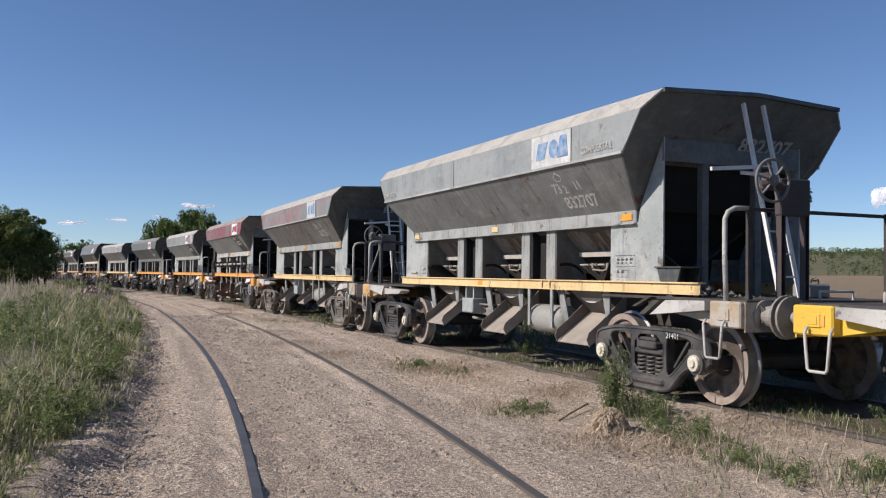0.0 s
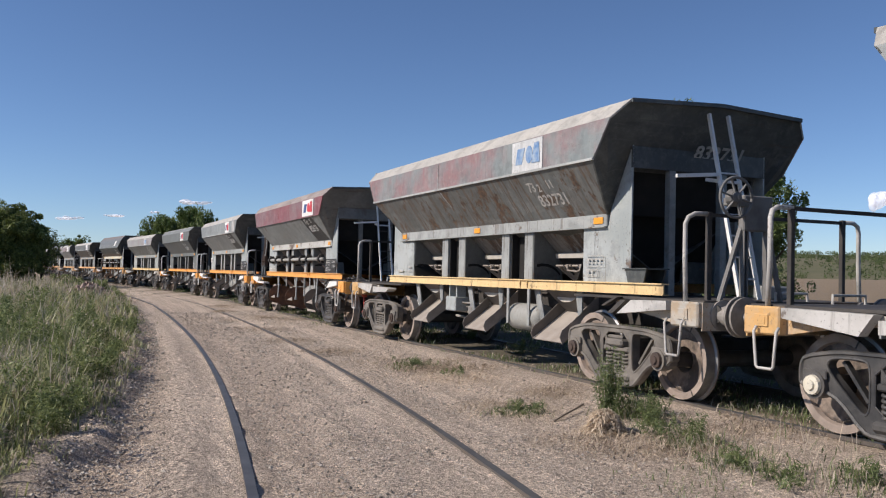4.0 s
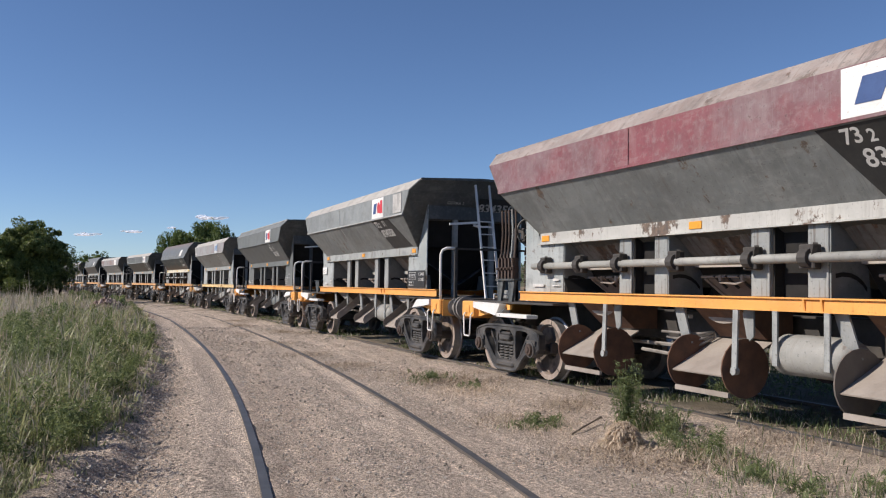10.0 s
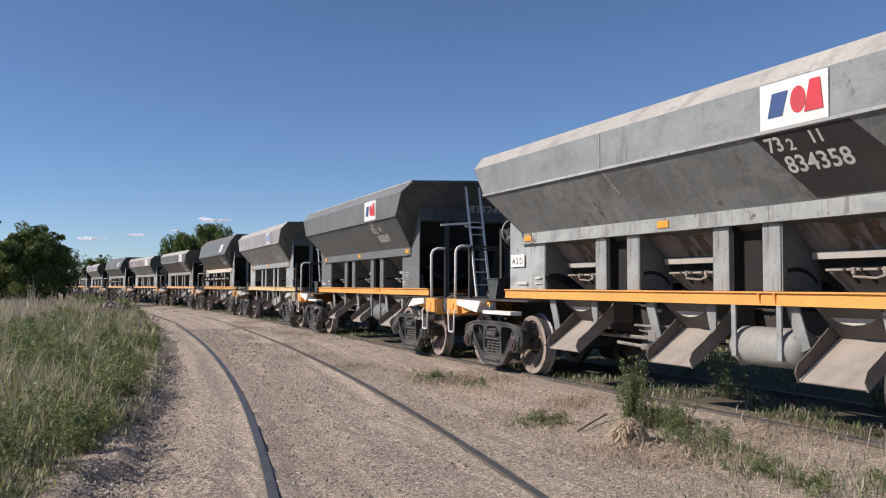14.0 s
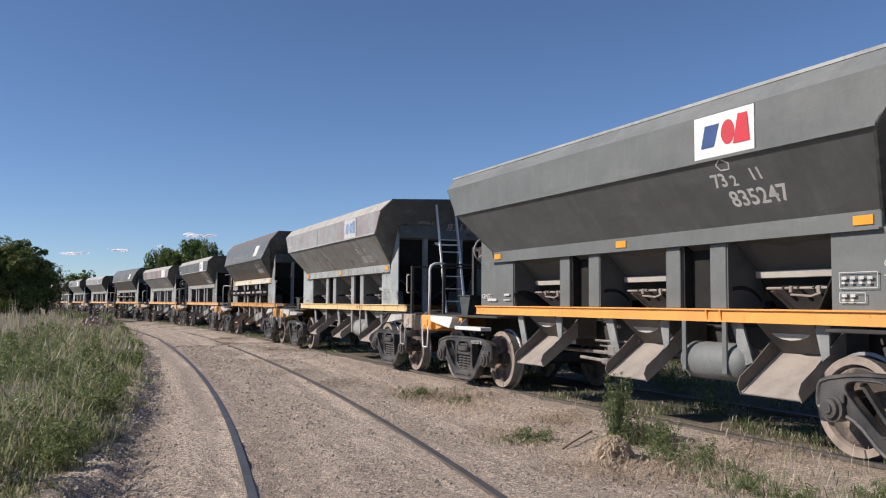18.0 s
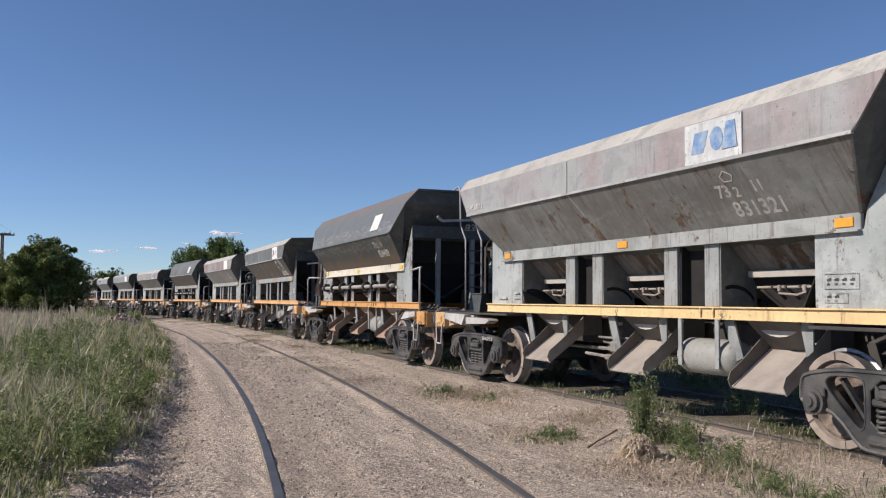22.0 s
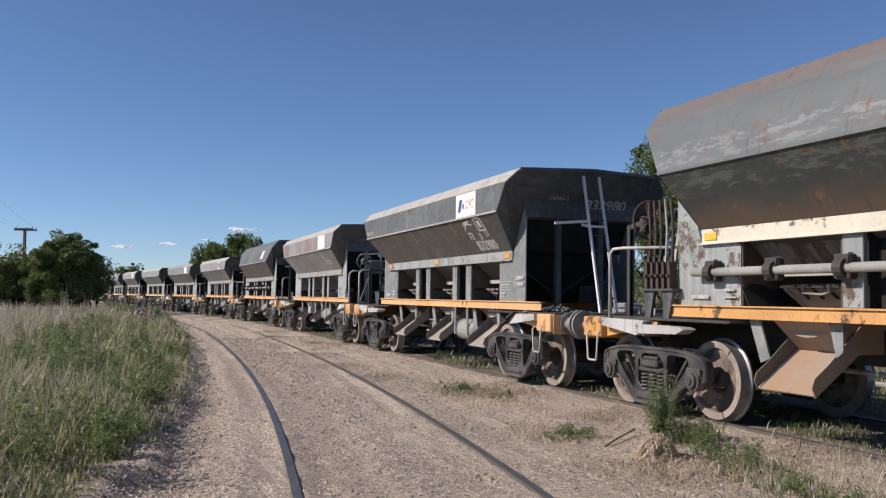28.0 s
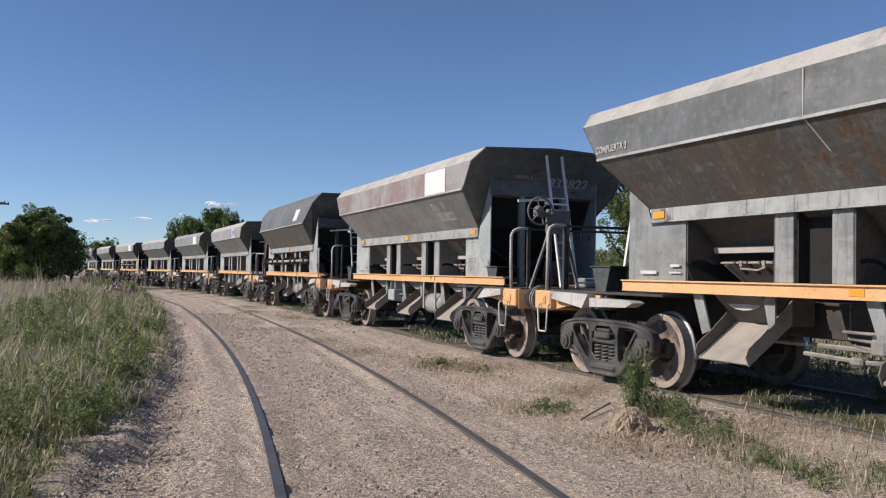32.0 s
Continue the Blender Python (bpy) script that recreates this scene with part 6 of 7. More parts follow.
    if k == 2:
        part("coupling_hook", lambda s: s.tube([(-5.50, -0.98, 0.83), (-5.50, -0.98, 0.66), (-5.47, -0.98, 0.50), (-5.50, -0.98, 0.42), (-5.56, -0.98, 0.41), (-5.60, -0.98, 0.46)], 0.022, 7).box(-5.54, -5.46, -1.03, -0.93, 0.76, 0.84, 0.01), M_RED_HOOK, w, "red steel hook under the end beam", smooth=True)
    if k == 0:
        part("end_reflector", lambda s: s.box(-5.30, -5.20, -1.252, -1.256, 0.91, 1.0), M_ORANGE, w, "orange reflector")
    if k == 4:
        part("peeled_patch", lambda s: s.box(3.38, 3.86, -1.428, -1.4415, 2.69, 3.05), M_WHITE_OLD, w, "pale patch of peeled paint")
    if k in (1, 3, 7, 8):
        rng = np.random.default_rng(300 + k)
        def heap(s):
            for _ in range(90):
                dx, dy = rng.normal(0, 0.16), rng.normal(0, 0.24)
                r = rng.uniform(0.015, 0.05)
                h = 1.095 + 0.11 * math.exp(-(dx * dx + dy * dy) / 0.05) * rng.uniform(0.2, 1.0)
                c = Vector((4.42 + dx, -0.62 + dy, h))
                q = [c + Vector(d) * r * rng.uniform(0.6, 1.3) for d in ((1, 0, 0), (-1, 0, 0), (0, 1, 0), (0, -1, 0), (0, 0, 0.8), (0, 0, -0.8))]
                s.add(q, [(0, 2, 4), (2, 1, 4), (1, 3, 4), (3, 0, 4), (2, 0, 5), (1, 2, 5), (3, 1, 5), (0, 3, 5)])
            return s
        tagged(part("spilt_ballast", heap, M_SPILL, w, "dark heap of spilt stones on the deck", key=("spill", k)), kind="stuff")
    w.matrix_basis = wagon_pose(k, 0)
    return w


def set_back(w, end, by, moved):
    """Shortens one platform: its headstock stands further in, and its buffers are longer."""
    for ob in w.children:
        name = ob.name.split(".")[0]
        if not ob.data or np.mean([v.co.x for v in ob.data.vertices]) * end < 3.6:
            continue
        if name in ("headstock", "deck", "step", "sill_cover", "grab_iron", "air_hose", "handrail", "rail_post", "rail_bar", "side_sill", "buffer_rib", "headstock_plate"):
            ob.location.x -= end * by
        elif name in ("buffer", "draft_gear"):
            ob.scale.x = 1 + by / 0.29
            ob.location.x -= end * 5.84 * by / 0.29
        if name in moved:
            ob.location.x -= end * moved[name]


WAGONS = [build_wagon(k) for k in range(17)]
set_back(WAGONS[3], -1, 0.20, {})
set_back(WAGONS[4], 1, 0.12, {"handrail": -0.15, "rail_post": -0.15, "rail_bar": -0.15})
set_back(WAGONS[7], -1, 0.20, {"handrail": 0.18})
set_back(WAGONS[8], 1, 0.12, {})
for ob in WAGONS[7].children:
    if ob.name.split(".")[0] in ("lever", "lever_pivot", "lever_bracket", "bracket_post"):
        ob.location.x += 0.2


# ---- plants ----
def blades(rng, px, py, pz, length, width, lean, mats, share, name, label, category, kind="stuff", bend=0.0):
    """Grass: bent, tapering blades, all in one mesh."""
    n = len(px)
    a, l = rng.uniform(0, 2 * math.pi, n), length
    tilt = rng.normal(0, lean, n)
    tilt = np.clip(tilt + np.sign(tilt) * bend, -1.5, 1.5)
    dx, dy = np.cos(a), np.sin(a)
    w = width
    verts = np.zeros((n, 5, 3))
    for i, (h, b, k) in enumerate(((0, 0, 1), (0, 0, -1), (0.55, 0.30, 0.75), (0.55, 0.30, -0.75), (1.0, 1.0, 0))):
        out = np.sin(tilt) * l * b
        verts[:, i, 0] = px + dx * out - dy * w * k
        verts[:, i, 1] = py + dy * out + dx * w * k
        verts[:, i, 2] = pz + l * h * np.cos(tilt * b)
    base = np.arange(n)[:, None] * 5
    quads = (base + np.array([[0, 1, 3, 2]])).tolist()
    tris = (base + np.array([[2, 3, 4]])).tolist()
    ix = (rng.uniform(0, 1, n) < share).astype(int)
    me = mesh_of(name, verts.reshape(-1, 3).tolist(), quads + tris, mats, np.concatenate([ix, ix]))
    return tagged(new(name, me), label, category, kind=kind)


def leaf_cloud(rng, centres, radii, count, size, flat=0.8, slim=0.42, rise=0.0):
    """Small leaves strewn through clumps: each leaf is a bent pair of triangles."""
    k = rng.integers(0, len(centres), count)
    d = rng.normal(0, 1, (count, 3))
    d /= np.linalg.norm(d, axis=1)[:, None]
    r = rng.uniform(0.35, 1, count) ** 0.5
    c = np.array(centres)[k] + d * (np.array(radii)[k] * r)[:, None] * np.array([1, 1, flat])
    u = rng.normal(0, 1, (count, 3)) + np.array([0, 0, rise])
    u /= np.linalg.norm(u, axis=1)[:, None]
    q = np.cross(u, rng.normal(0, 1, (count, 3)))
    q /= np.linalg.norm(q, axis=1)[:, None]
    s = size * rng.uniform(0.6, 1.4, count)[:, None]
    v = np.stack([c - u * s, c + q * s * slim, c + u * s, c - q * s * slim], 1)
    f = np.arange(count * 4).reshape(-1, 4)
    return v.reshape(-1, 3), f


def build_verge():
    rng = np.random.default_rng(3)

    def spread(n, power, reach, lo):
        y = 4.0 + 66 * rng.uniform(0, 1, n) ** power
        b = lo + 0.34 * np.clip((8.3 - y) / 2.6, 0, 1) + (reach + 0.42 * y) * rng.uniform(0, 1, n) ** 0.95
        x = verge_edge(y) - b
        patch = np.array([noise.noise(Vector((a * 0.55, c * 0.36, 5.0))) + 0.4 * noise.noise(Vector((a * 1.7, c * 1.2, 9.0))) for a, c in zip(x, y)])
        return x, y, b, patch

    def tufted(n, power, reach, lo, each, radius):
        """Blades that stand in tufts."""
        x, y, b, patch = spread(n, power, reach, lo)
        q = np.abs(rng.normal(0, 1, (n * each, 1))) * radius * (1 + 0.025 * np.repeat(y, each))[:, None]
        a = rng.uniform(0, 2 * math.pi, n * each)
        size = np.repeat(rng.lognormal(0, 0.3, n), each)
        return np.repeat(x, each) + q[:, 0] * np.cos(a), np.repeat(y, each) + q[:, 0] * np.sin(a), np.repeat(b, each), np.repeat(patch, each), size
    x, y, b, patch, size = tufted(5200, 1.75, 1.0, 0.02, 30, 0.08)
    length = (0.09 + 0.30 * np.clip((b - 0.34 * np.clip((8.3 - y) / 2.6, 0, 1)) / 0.9, 0, 1)) * size * rng.uniform(0.4, 1.35, len(x)) * (1 + 0.6 * patch)
    blades(rng, x, y, lie(x, y) - 0.03, np.clip(length * 1.1, 0.05, 0.85), (0.0027 + 0.00042 * y) * rng.uniform(0.6, 1.7, len(x)), 1.05, [M_GRASS, M_DRY], 0.27, "grass", "green and yellowing grass on the verge", "grass", bend=0.15)
    # tall dry grass, thin near the track and dense farther off
    x, y, b, patch, size = tufted(4000, 1.4, 2.4, 0.9, 14, 0.14)
    keep = patch + 0.22 * np.clip(b - 3.4, -3, 4) + rng.normal(0, 0.16, len(x)) > -0.05
    x, y, b, size = x[keep], y[keep], b[keep], size[keep]
    blades(rng, x, y, lie(x, y) - 0.02, rng.uniform(0.25, 0.8, len(x)) * size, 0.0016 + 0.00026 * y, 0.7, [M_DRY, M_STRAW], 0.25, "dry_grass", "tall dry straw-coloured grass on the verge", "grass")
    # long pale stems that lean across the near grass
    x, y, b, patch = spread(1500, 2.2, 1.4, 0.45)
    blades(rng, x, y, lie(x, y) - 0.02, rng.uniform(0.35, 0.75, len(x)), np.full(len(x), 0.0022) + 0.0002 * y, 0.5, [M_DRY, M_STRAW], 0.35, "dry_stems", "long dry grass stems leaning on the verge", "grass", bend=0.6)
    # leafy weeds in drifts: branching stems with small leaves
    x, y, b, patch = spread(3000, 1.7, 0.8, 0.16)
    keep = (patch < -0.07) & (y > 6.8 + rng.normal(0, 0.6, len(x))) & (np.hypot(x + 14.0, y - 34.4) > 1.7) & (b < 3.2 + rng.normal(0, 0.9, len(x)))
    cents, rads = [], []
    for a, c, d, p in zip(x[keep], y[keep], b[keep], patch[keep]):
        top = (0.12 + 0.30 * min(1, d / 0.9)) * rng.uniform(0.4, 1.35) * (1.0 - 0.5 * p)
        lean = rng.normal(0, 0.10, 2)
        for u in (0.35, 0.6, 0.8, 1.0):
            cents.append((a + lean[0] * u, c + lean[1] * u, float(lie(a, c)) + top * u))
            rads.append((0.035 + 0.07 * (1 - 0.6 * u)) * (1 + 0.035 * c))
    v, f = leaf_cloud(rng, cents, rads, 100000, 0.018, 1.0, 0.26)
    far = v.reshape(-1, 4, 3)
    mid = far.mean(1, keepdims=True)
    far[:] = mid + (far - mid) * (0.75 + mid[:, :, 1:2] * 0.055)
    tagged(new("verge_weeds", mesh_of("verge_weeds", far.reshape(-1, 3).tolist(), f.tolist(), [M_VERGE_WEED])), "leafy dark green weeds on the verge", "weeds", kind="stuff")


build_verge()


def tree(x, y, height, spread, seed, leaf, count, size, label, low=0.25, name="tree", lean=0.0, full=0, airy=1.0, rise=0.0):
    rng = np.random.default_rng(seed)
    t = thing(name, label, "tree", "", Matrix.Translation((x, y, -0.08)))
    s = Shape()
    top = Vector((lean, 0, height * 0.8))
    s_pts = [Vector((0, 0, 0)) + top * u + Vector((0.08 * math.sin(5 * u + seed), 0.08 * math.cos(4 * u), 0)) * height * 0.15 for u in np.linspace(0, 1, 7)]
    for i in range(6):
        r0, r1 = 0.035 * height * (1 - i / 7), 0.035 * height * (1 - (i + 1) / 7)
        taper(s, s_pts[i], s_pts[i + 1], r0, r1)
    cents, rads = [], []
    for i in range(60):
        u = rng.uniform(low, 1.0)
        a = rng.uniform(0, 2 * math.pi)
        reach = spread * (0.35 + 0.65 * math.sin(math.pi * min(1, 0.18 + 0.8 * (u - low) / (1 - low)))) * rng.uniform(0.45, 1.05)
        p = top * (u * 0.85)
        e = Vector((p.x + math.cos(a) * reach, p.y + math.sin(a) * reach, min(height * 0.97, u * height * 0.92 + 0.12 * reach)))
        mid = p.lerp(e, 0.5) + Vector((0, 0, -0.04 * height))
        taper(s, p * 0.9, mid, 0.008 * height, 0.005 * height, 5)
        taper(s, mid, e, 0.005 * height, 0.0015 * height, 5)
        for _ in range(5):
            o = Vector(rng.normal(0, 0.15 * spread, 3))
            cents.append(tuple(e + o))
            rads.append(spread * rng.uniform(0.09, 0.23) * airy)
        for u in (0.55, 0.8):
            cents.append(tuple(p.lerp(e, u) + Vector(rng.normal(0, 0.08 * spread, 3))))
            rads.append(spread * rng.uniform(0.10, 0.2) * airy)
    for _ in range(full):
        d = Vector(rng.normal(0, 1, 3)).normalized() * rng.uniform(0.4, 0.9)
        cents.append((top.x + d.x * spread * 0.95, d.y * spread * 0.95, max(0.4, height * (0.50 + 0.46 * d.z))))
        rads.append(spread * rng.uniform(0.14, 0.24))
    trunk = attach("trunk", s.mesh("trunk", True), M_BARK, t)
    v, f = leaf_cloud(rng, cents, rads, count, size, 0.8 + rise, 0.42 if rise < 0.8 else 0.22, rise)
    v[:, 2] = np.maximum(v[:, 2], 0.1)
    crown = attach("crown", mesh_of("crown", v.tolist(), f.tolist()), leaf, t)
    return t


def taper(s, a, b, r0, r1, n=7):
    a, b = Vector(a), Vector(b)
    d = (b - a).normalized()
    u = d.orthogonal().normalized()
    w = d.cross(u)
    v = [p + (u * math.cos(2 * math.pi * k / n) + w * math.sin(2 * math.pi * k / n)) * r for p, r in ((a, r0), (b, r1)) for k in range(n)]
    s.add(v, [(k, (k + 1) % n, (k + 1) % n + n, k + n) for k in range(n)] + [list(range(n))[::-1], [k + n for k in range(n)]])


def utility_pole(x, y):
    t = thing("utility_pole", "weathered wooden power pole with one crossarm", "utility pole", "power poles", pose(x, y, 0, 0, 0, 24.3))
    def post(s):
        taper(s, (0, 0, -0.1), (0, 0, 7.6), 0.11, 0.08, 9)
        return s
    part("post", post, M_WOOD, t, key="power_post")
    part("crossarm", lambda s: s.box(-1.0, 1.0, -0.16, -0.08, 7.36, 7.50, 0.01), M_WOOD, t, key="power_arm")
    for q in (-0.93, -0.4, 0.93):
        part("insulator", lambda s: s.lathe([(7.50, 0), (7.50, 0.03), (7.55, 0.06), (7.60, 0.03), (7.63, 0.05), (7.66, 0)], (0, -0.12, 0), "z", 8), M_UNDER, t, key="insulator").location.x = q


def wire(a, b):
    t = thing("power_wire", "thin dark wire slung between the power poles", "wire", "power wires", Matrix.Translation(a))
    d = Vector(b) - Vector(a)
    s = Shape()
    s.tube([d * u + Vector((0, 0, -2.0 * u * (1 - u))) for u in np.linspace(0, 1, 13)], 0.005, 5)
    attach("strand", s.mesh("strand"), M_UNDER, t)


utility_pole(-44.6, 81.6)
utility_pole(-19.9, 26.9)
for q in (-0.93, -0.4, 0.93):
    ox, oy = 0.911 * q + 0.05, 0.412 * q - 0.11
    wire((-44.6 + ox, 81.6 + oy, 7.67), (-19.9 + ox, 26.9 + oy, 7.67))

tree(-28.2, 56.5, 4.95, 2.35, 21, M_LEAF_DARK, 120000, 0.085, "dense dark green tree with a rounded crown", low=0.03, full=170)
tree(-33.6, 57.5, 3.75, 3.7, 12, M_LEAF_DARK, 90000, 0.095, "dense dark green tree on the verge", low=0.03, full=150)
tree(-26.6, 58.0, 4.1, 1.4, 19, M_LEAF_DARK, 3600, 0.08, "small dark tree with bare twigs", low=0.4)
tree(-53.4, 127.0, 5.5, 2.4, 13, M_LEAF, 22000, 0.13, "green tree beside the curve", low=0.05)
tree(-86.0, 183.0, 7.2, 5.0, 17, M_LEAF, 24000, 0.2, "wide green tree far along the line", low=0.05)
tree(-56.0, 108.0, 4.4, 3.4, 14, M_LEAF_DARK, 14000, 0.14, "dark green tree beyond the curve", low=0.05)
tree(-23.4, 73.5, 5.6, 2.3, 15, M_LEAF, 26000, 0.15, "feathery green tree behind the train", low=0.3, airy=0.8, rise=0.9)
tree(-20.6, 73.0, 6.3, 2.2, 16, M_LEAF, 24000, 0.17, "feathery green tree behind the train", low=0.3, airy=0.8, rise=1.2)
for i, (x, y, h, r) in enumerate(((4.9, 24.8, 6.1, 1.3), (6.8, 25.2, 6.8, 1.4), (7.8, 24.6, 5.5, 1.3), (9.0, 24.2, 4.6, 1.1))):
    tree(x, y, h, r, 30 + i, M_LEAF, 26000, 0.046, "young leafy tree behind the train", low=0.05, airy=0.75, rise=0.7)


def build_ridge():
    """The wooded hill at the far side of the field."""
    rng = np.random.default_rng(8)
    v, f = [], []
    n, m = 120, 10
    for j in range(m + 1):
        for i in range(n + 1):
            a = radians(-20 + 75 * i / n)
            d = 420 + 45 * j
            p = Vector((math.sin(a) * d, math.cos(a) * d, 0))
            h = 17.5 * math.sin(math.pi / 2 * min(1, j / 7)) * (0.62 + 0.38 * math.sin(a * 3.1 + 0.4)) + 3 * noise.noise(p * 0.012)
            v.append((p.x, p.y, max(-1, h if j else -1)))
    for j in range(m):
        for i in range(n):
            q = j * (n + 1) + i
            f.append((q, q + 1, q + n + 2, q + n + 1))
    me = mesh_of("hill", v, f, [plain("hill_soil", (0.10, 0.105, 0.05), (0.15, 0.135, 0.075), 0.02, 0.95)], smooth=True)
    hill = tagged(new("hill", me), "low hill covered with green scrub", "hill", kind="structure")
    cents, rads = [], []
    for _ in range(4200):
        a, d = radians(rng.uniform(-20, 55)), 415 + 330 * rng.uniform(0, 1)
        j = (d - 420) / 45
        p = Vector((math.sin(a) * d, math.cos(a) * d, 0))
        h = 17.5 * math.sin(math.pi / 2 * max(0, min(1, j / 7))) * (0.62 + 0.38 * math.sin(a * 3.1 + 0.4)) + 3 * noise.noise(p * 0.012)
        cents.append((p.x, p.y, max(0, h) + 1.0))
        rads.append(rng.uniform(1.2, 2.6))
    v, f = leaf_cloud(rng, cents, rads, 110000, 0.5, 0.8)
    tagged(new("scrub", mesh_of("scrub", v.tolist(), f.tolist(), [M_SCRUB])), "green scrub and small trees on the far hill", "scrub", kind="stuff")


build_ridge()


# ---- plants and litter between the tracks ----
def weed_clump(x, y, height, spread, n, seed, label, name="weed", mat=None):
    rng = np.random.default_rng(seed)
    z0 = float(lie(x, y)) - 0.01
    t = thing(name, label, "weed", "weeds between the tracks", Matrix.Translation((x, y, z0)))
    stems, cents, rads = Shape(), [], []
    for _ in range(n):
        a, r = rng.uniform(0, 6.28), spread * rng.uniform(0, 1)
        b = Vector((math.cos(a) * r * 0.5, math.sin(a) * r * 0.5, 0))
        h = height * rng.uniform(0.5, 1)
        e = b + Vector((math.cos(a) * r * 0.6, math.sin(a) * r * 0.6, h))
        taper(stems, b, e, 0.004, 0.0015, 4)
        for u in np.linspace(0.15, 1, 7):
            cents.append(tuple(b.lerp(e, u)))
            rads.append(0.028 + 0.035 * (1 - u))
    tagged(attach("stem", stems.mesh("stem"), M_WEED, t), kind="stuff")
    v, f = leaf_cloud(rng, cents, rads, n * (85 if height > 0.2 else 45), 0.019 if height > 0.2 else 0.03, 0.9, 0.20 if height > 0.2 else 0.13)
    attach("foliage", mesh_of("foliage", v.tolist(), f.tolist()), mat or M_WEED, t)
    return t


weed_clump(1.68, 8.55, 0.70, 0.19, 36, 41, "tall leafy green weed growing from straw")
weed_clump(2.0, 8.2, 0.30, 0.24, 18, 42, "low leafy green weed beside a tall one")
weed_clump(2.15, 7.35, 0.26, 0.16, 9, 43, "broad-leaved green weed on the dirt")
for i, (x, y, h, r) in enumerate(((2.25, 6.6, 0.15, 0.22), (2.35, 6.1, 0.13, 0.2), (2.95, 5.9, 0.16, 0.22), (2.0, 7.6, 0.2, 0.2))):
    weed_clump(x, y, h, r * 1.5, 11, 140 + i, "low green weed in the grass beside the track")
weed_clump(0.80, 8.95, 0.14, 0.30, 16, 44, "flat green weed among straw")
weed_clump(-0.35, 12.9, 0.16, 0.40, 14, 45, "flat green weed on the dirt")
weed_clump(0.30, 11.9, 0.12, 0.34, 10, 46, "flat green weed on the dirt")
for i, (s, o, h) in enumerate(((25.5, 0.2, 0.3), (28, 1.2, 0.35), (30.2, 0.1, 0.4), (31.6, 0.9, 0.35), (33, -0.2, 0.3), (22.5, 0.6, 0.3), (19, 0.9, 0.3), (34.3, 0.5, 0.4), (27, 1.8, 0.4), (23.7, 1.9, 0.4))):
    x, y = line(s, o)
    weed_clump(float(x), float(y), h, 0.30, 12, 60 + i, "green weed growing under the train")


def straw_heap(x, y, r, n, seed, label, length=0.16, h=0.12, mat=None):
    rng = np.random.default_rng(seed)
    q = rng.normal(0, r * 0.5, (n, 2))
    if h > 0.2:
        a, d = rng.uniform(0, 6.28, n), r * np.sqrt(rng.uniform(0, 1, n))
        q = np.stack([np.cos(a) * d, np.sin(a) * d], -1) * (1 + 0.22 * np.sin(2 * a + 1) + 0.15 * np.sin(5 * a))[:, None]
    z = float(lie(x, y)) + (h * np.sqrt(np.clip(1 - (q ** 2).sum(1) / (r * r), 0, 1)) * np.where(rng.uniform(0, 1, n) < 0.5, rng.uniform(0.05, 1.0, n), rng.uniform(0.8, 1.0, n)) if h > 0.2 else 0) + (0 if h > 0.2 else 1) * + np.abs(rng.normal(0, h * 0.4, n)) * np.exp(-(q ** 2).sum(1) / (r * r))
    v, f = [], []
    for (dx, dy), zz in zip(q, z):
        a, e = rng.uniform(0, 6.28), rng.normal(0, 0.35)
        d = Vector((math.cos(a) * math.cos(e), math.sin(a) * math.cos(e), math.sin(e))) * length * rng.uniform(0.4, 1)
        w = Vector((-math.sin(a), math.cos(a), 0)) * (0.0045 if h > 0.1 else 0.003)
        c = Vector((x + dx, y + dy, zz + 0.012))
        b = len(v)
        v += [c - d / 2 - w, c - d / 2 + w, c + Vector((0, 0, 0.02)) + w, c + Vector((0, 0, 0.02)) - w, c + d / 2 + w, c + d / 2 - w]
        f += [(b, b + 1, b + 2, b + 3), (b + 3, b + 2, b + 4, b + 5)]
    tagged(new("straw", mesh_of("straw", v, f, [mat or M_STRAW])), label, "straw", kind="stuff")


straw_heap(1.50, 7.85, 0.165, 1500, 51, "heap of pale dry straw", 0.10, 0.201)
straw_heap(1.50, 7.80, 0.27, 350, 151, "loose pale straw round the heap", 0.13, 0.07)
straw_heap(1.0, 8.7, 0.75, 320, 52, "scattered straw on the dirt", 0.13, 0.04)
straw_heap(0.3, 11.4, 0.7, 500, 53, "brown dry straw on the dirt", 0.16, 0.08)
straw_heap(2.1, 7.3, 0.6, 350, 54, "scattered straw among grass", 0.15, 0.04)
for i, (x, y, r, n) in enumerate(((-1.8, 15.2, 0.7, 500), (-2.9, 17.4, 0.8, 450), (-4.2, 20.5, 1.0, 450), (0.1, 12.6, 0.6, 500), (1.3, 9.9, 0.5, 350), (-5.6, 24.0, 1.1, 350), (2.9, 7.9, 0.6, 300), (1.3, 7.4, 0.45, 300), (1.7, 7.0, 0.5, 350), (0.7, 9.3, 0.6, 420))):
    straw_heap(x, y, r, n, 90 + i, "brown leaf litter and straw on the dirt", 0.11, 0.03, M_LITTER)
straw_heap(-0.6, 13.4, 1.0, 520, 55, "scattered straw on the dirt", 0.13, 0.03, M_LITTER)


rng_litter = np.random.default_rng(77)
for i in range(16):
    x, y = line(rng_litter.uniform(4, 33), -rng_litter.uniform(1.3, 2.5))
    straw_heap(float(x), float(y), rng_litter.uniform(0.3, 0.9), 240, 200 + i, "thin leaf litter and straw on the dirt", 0.13, 0.03, M_LITTER)


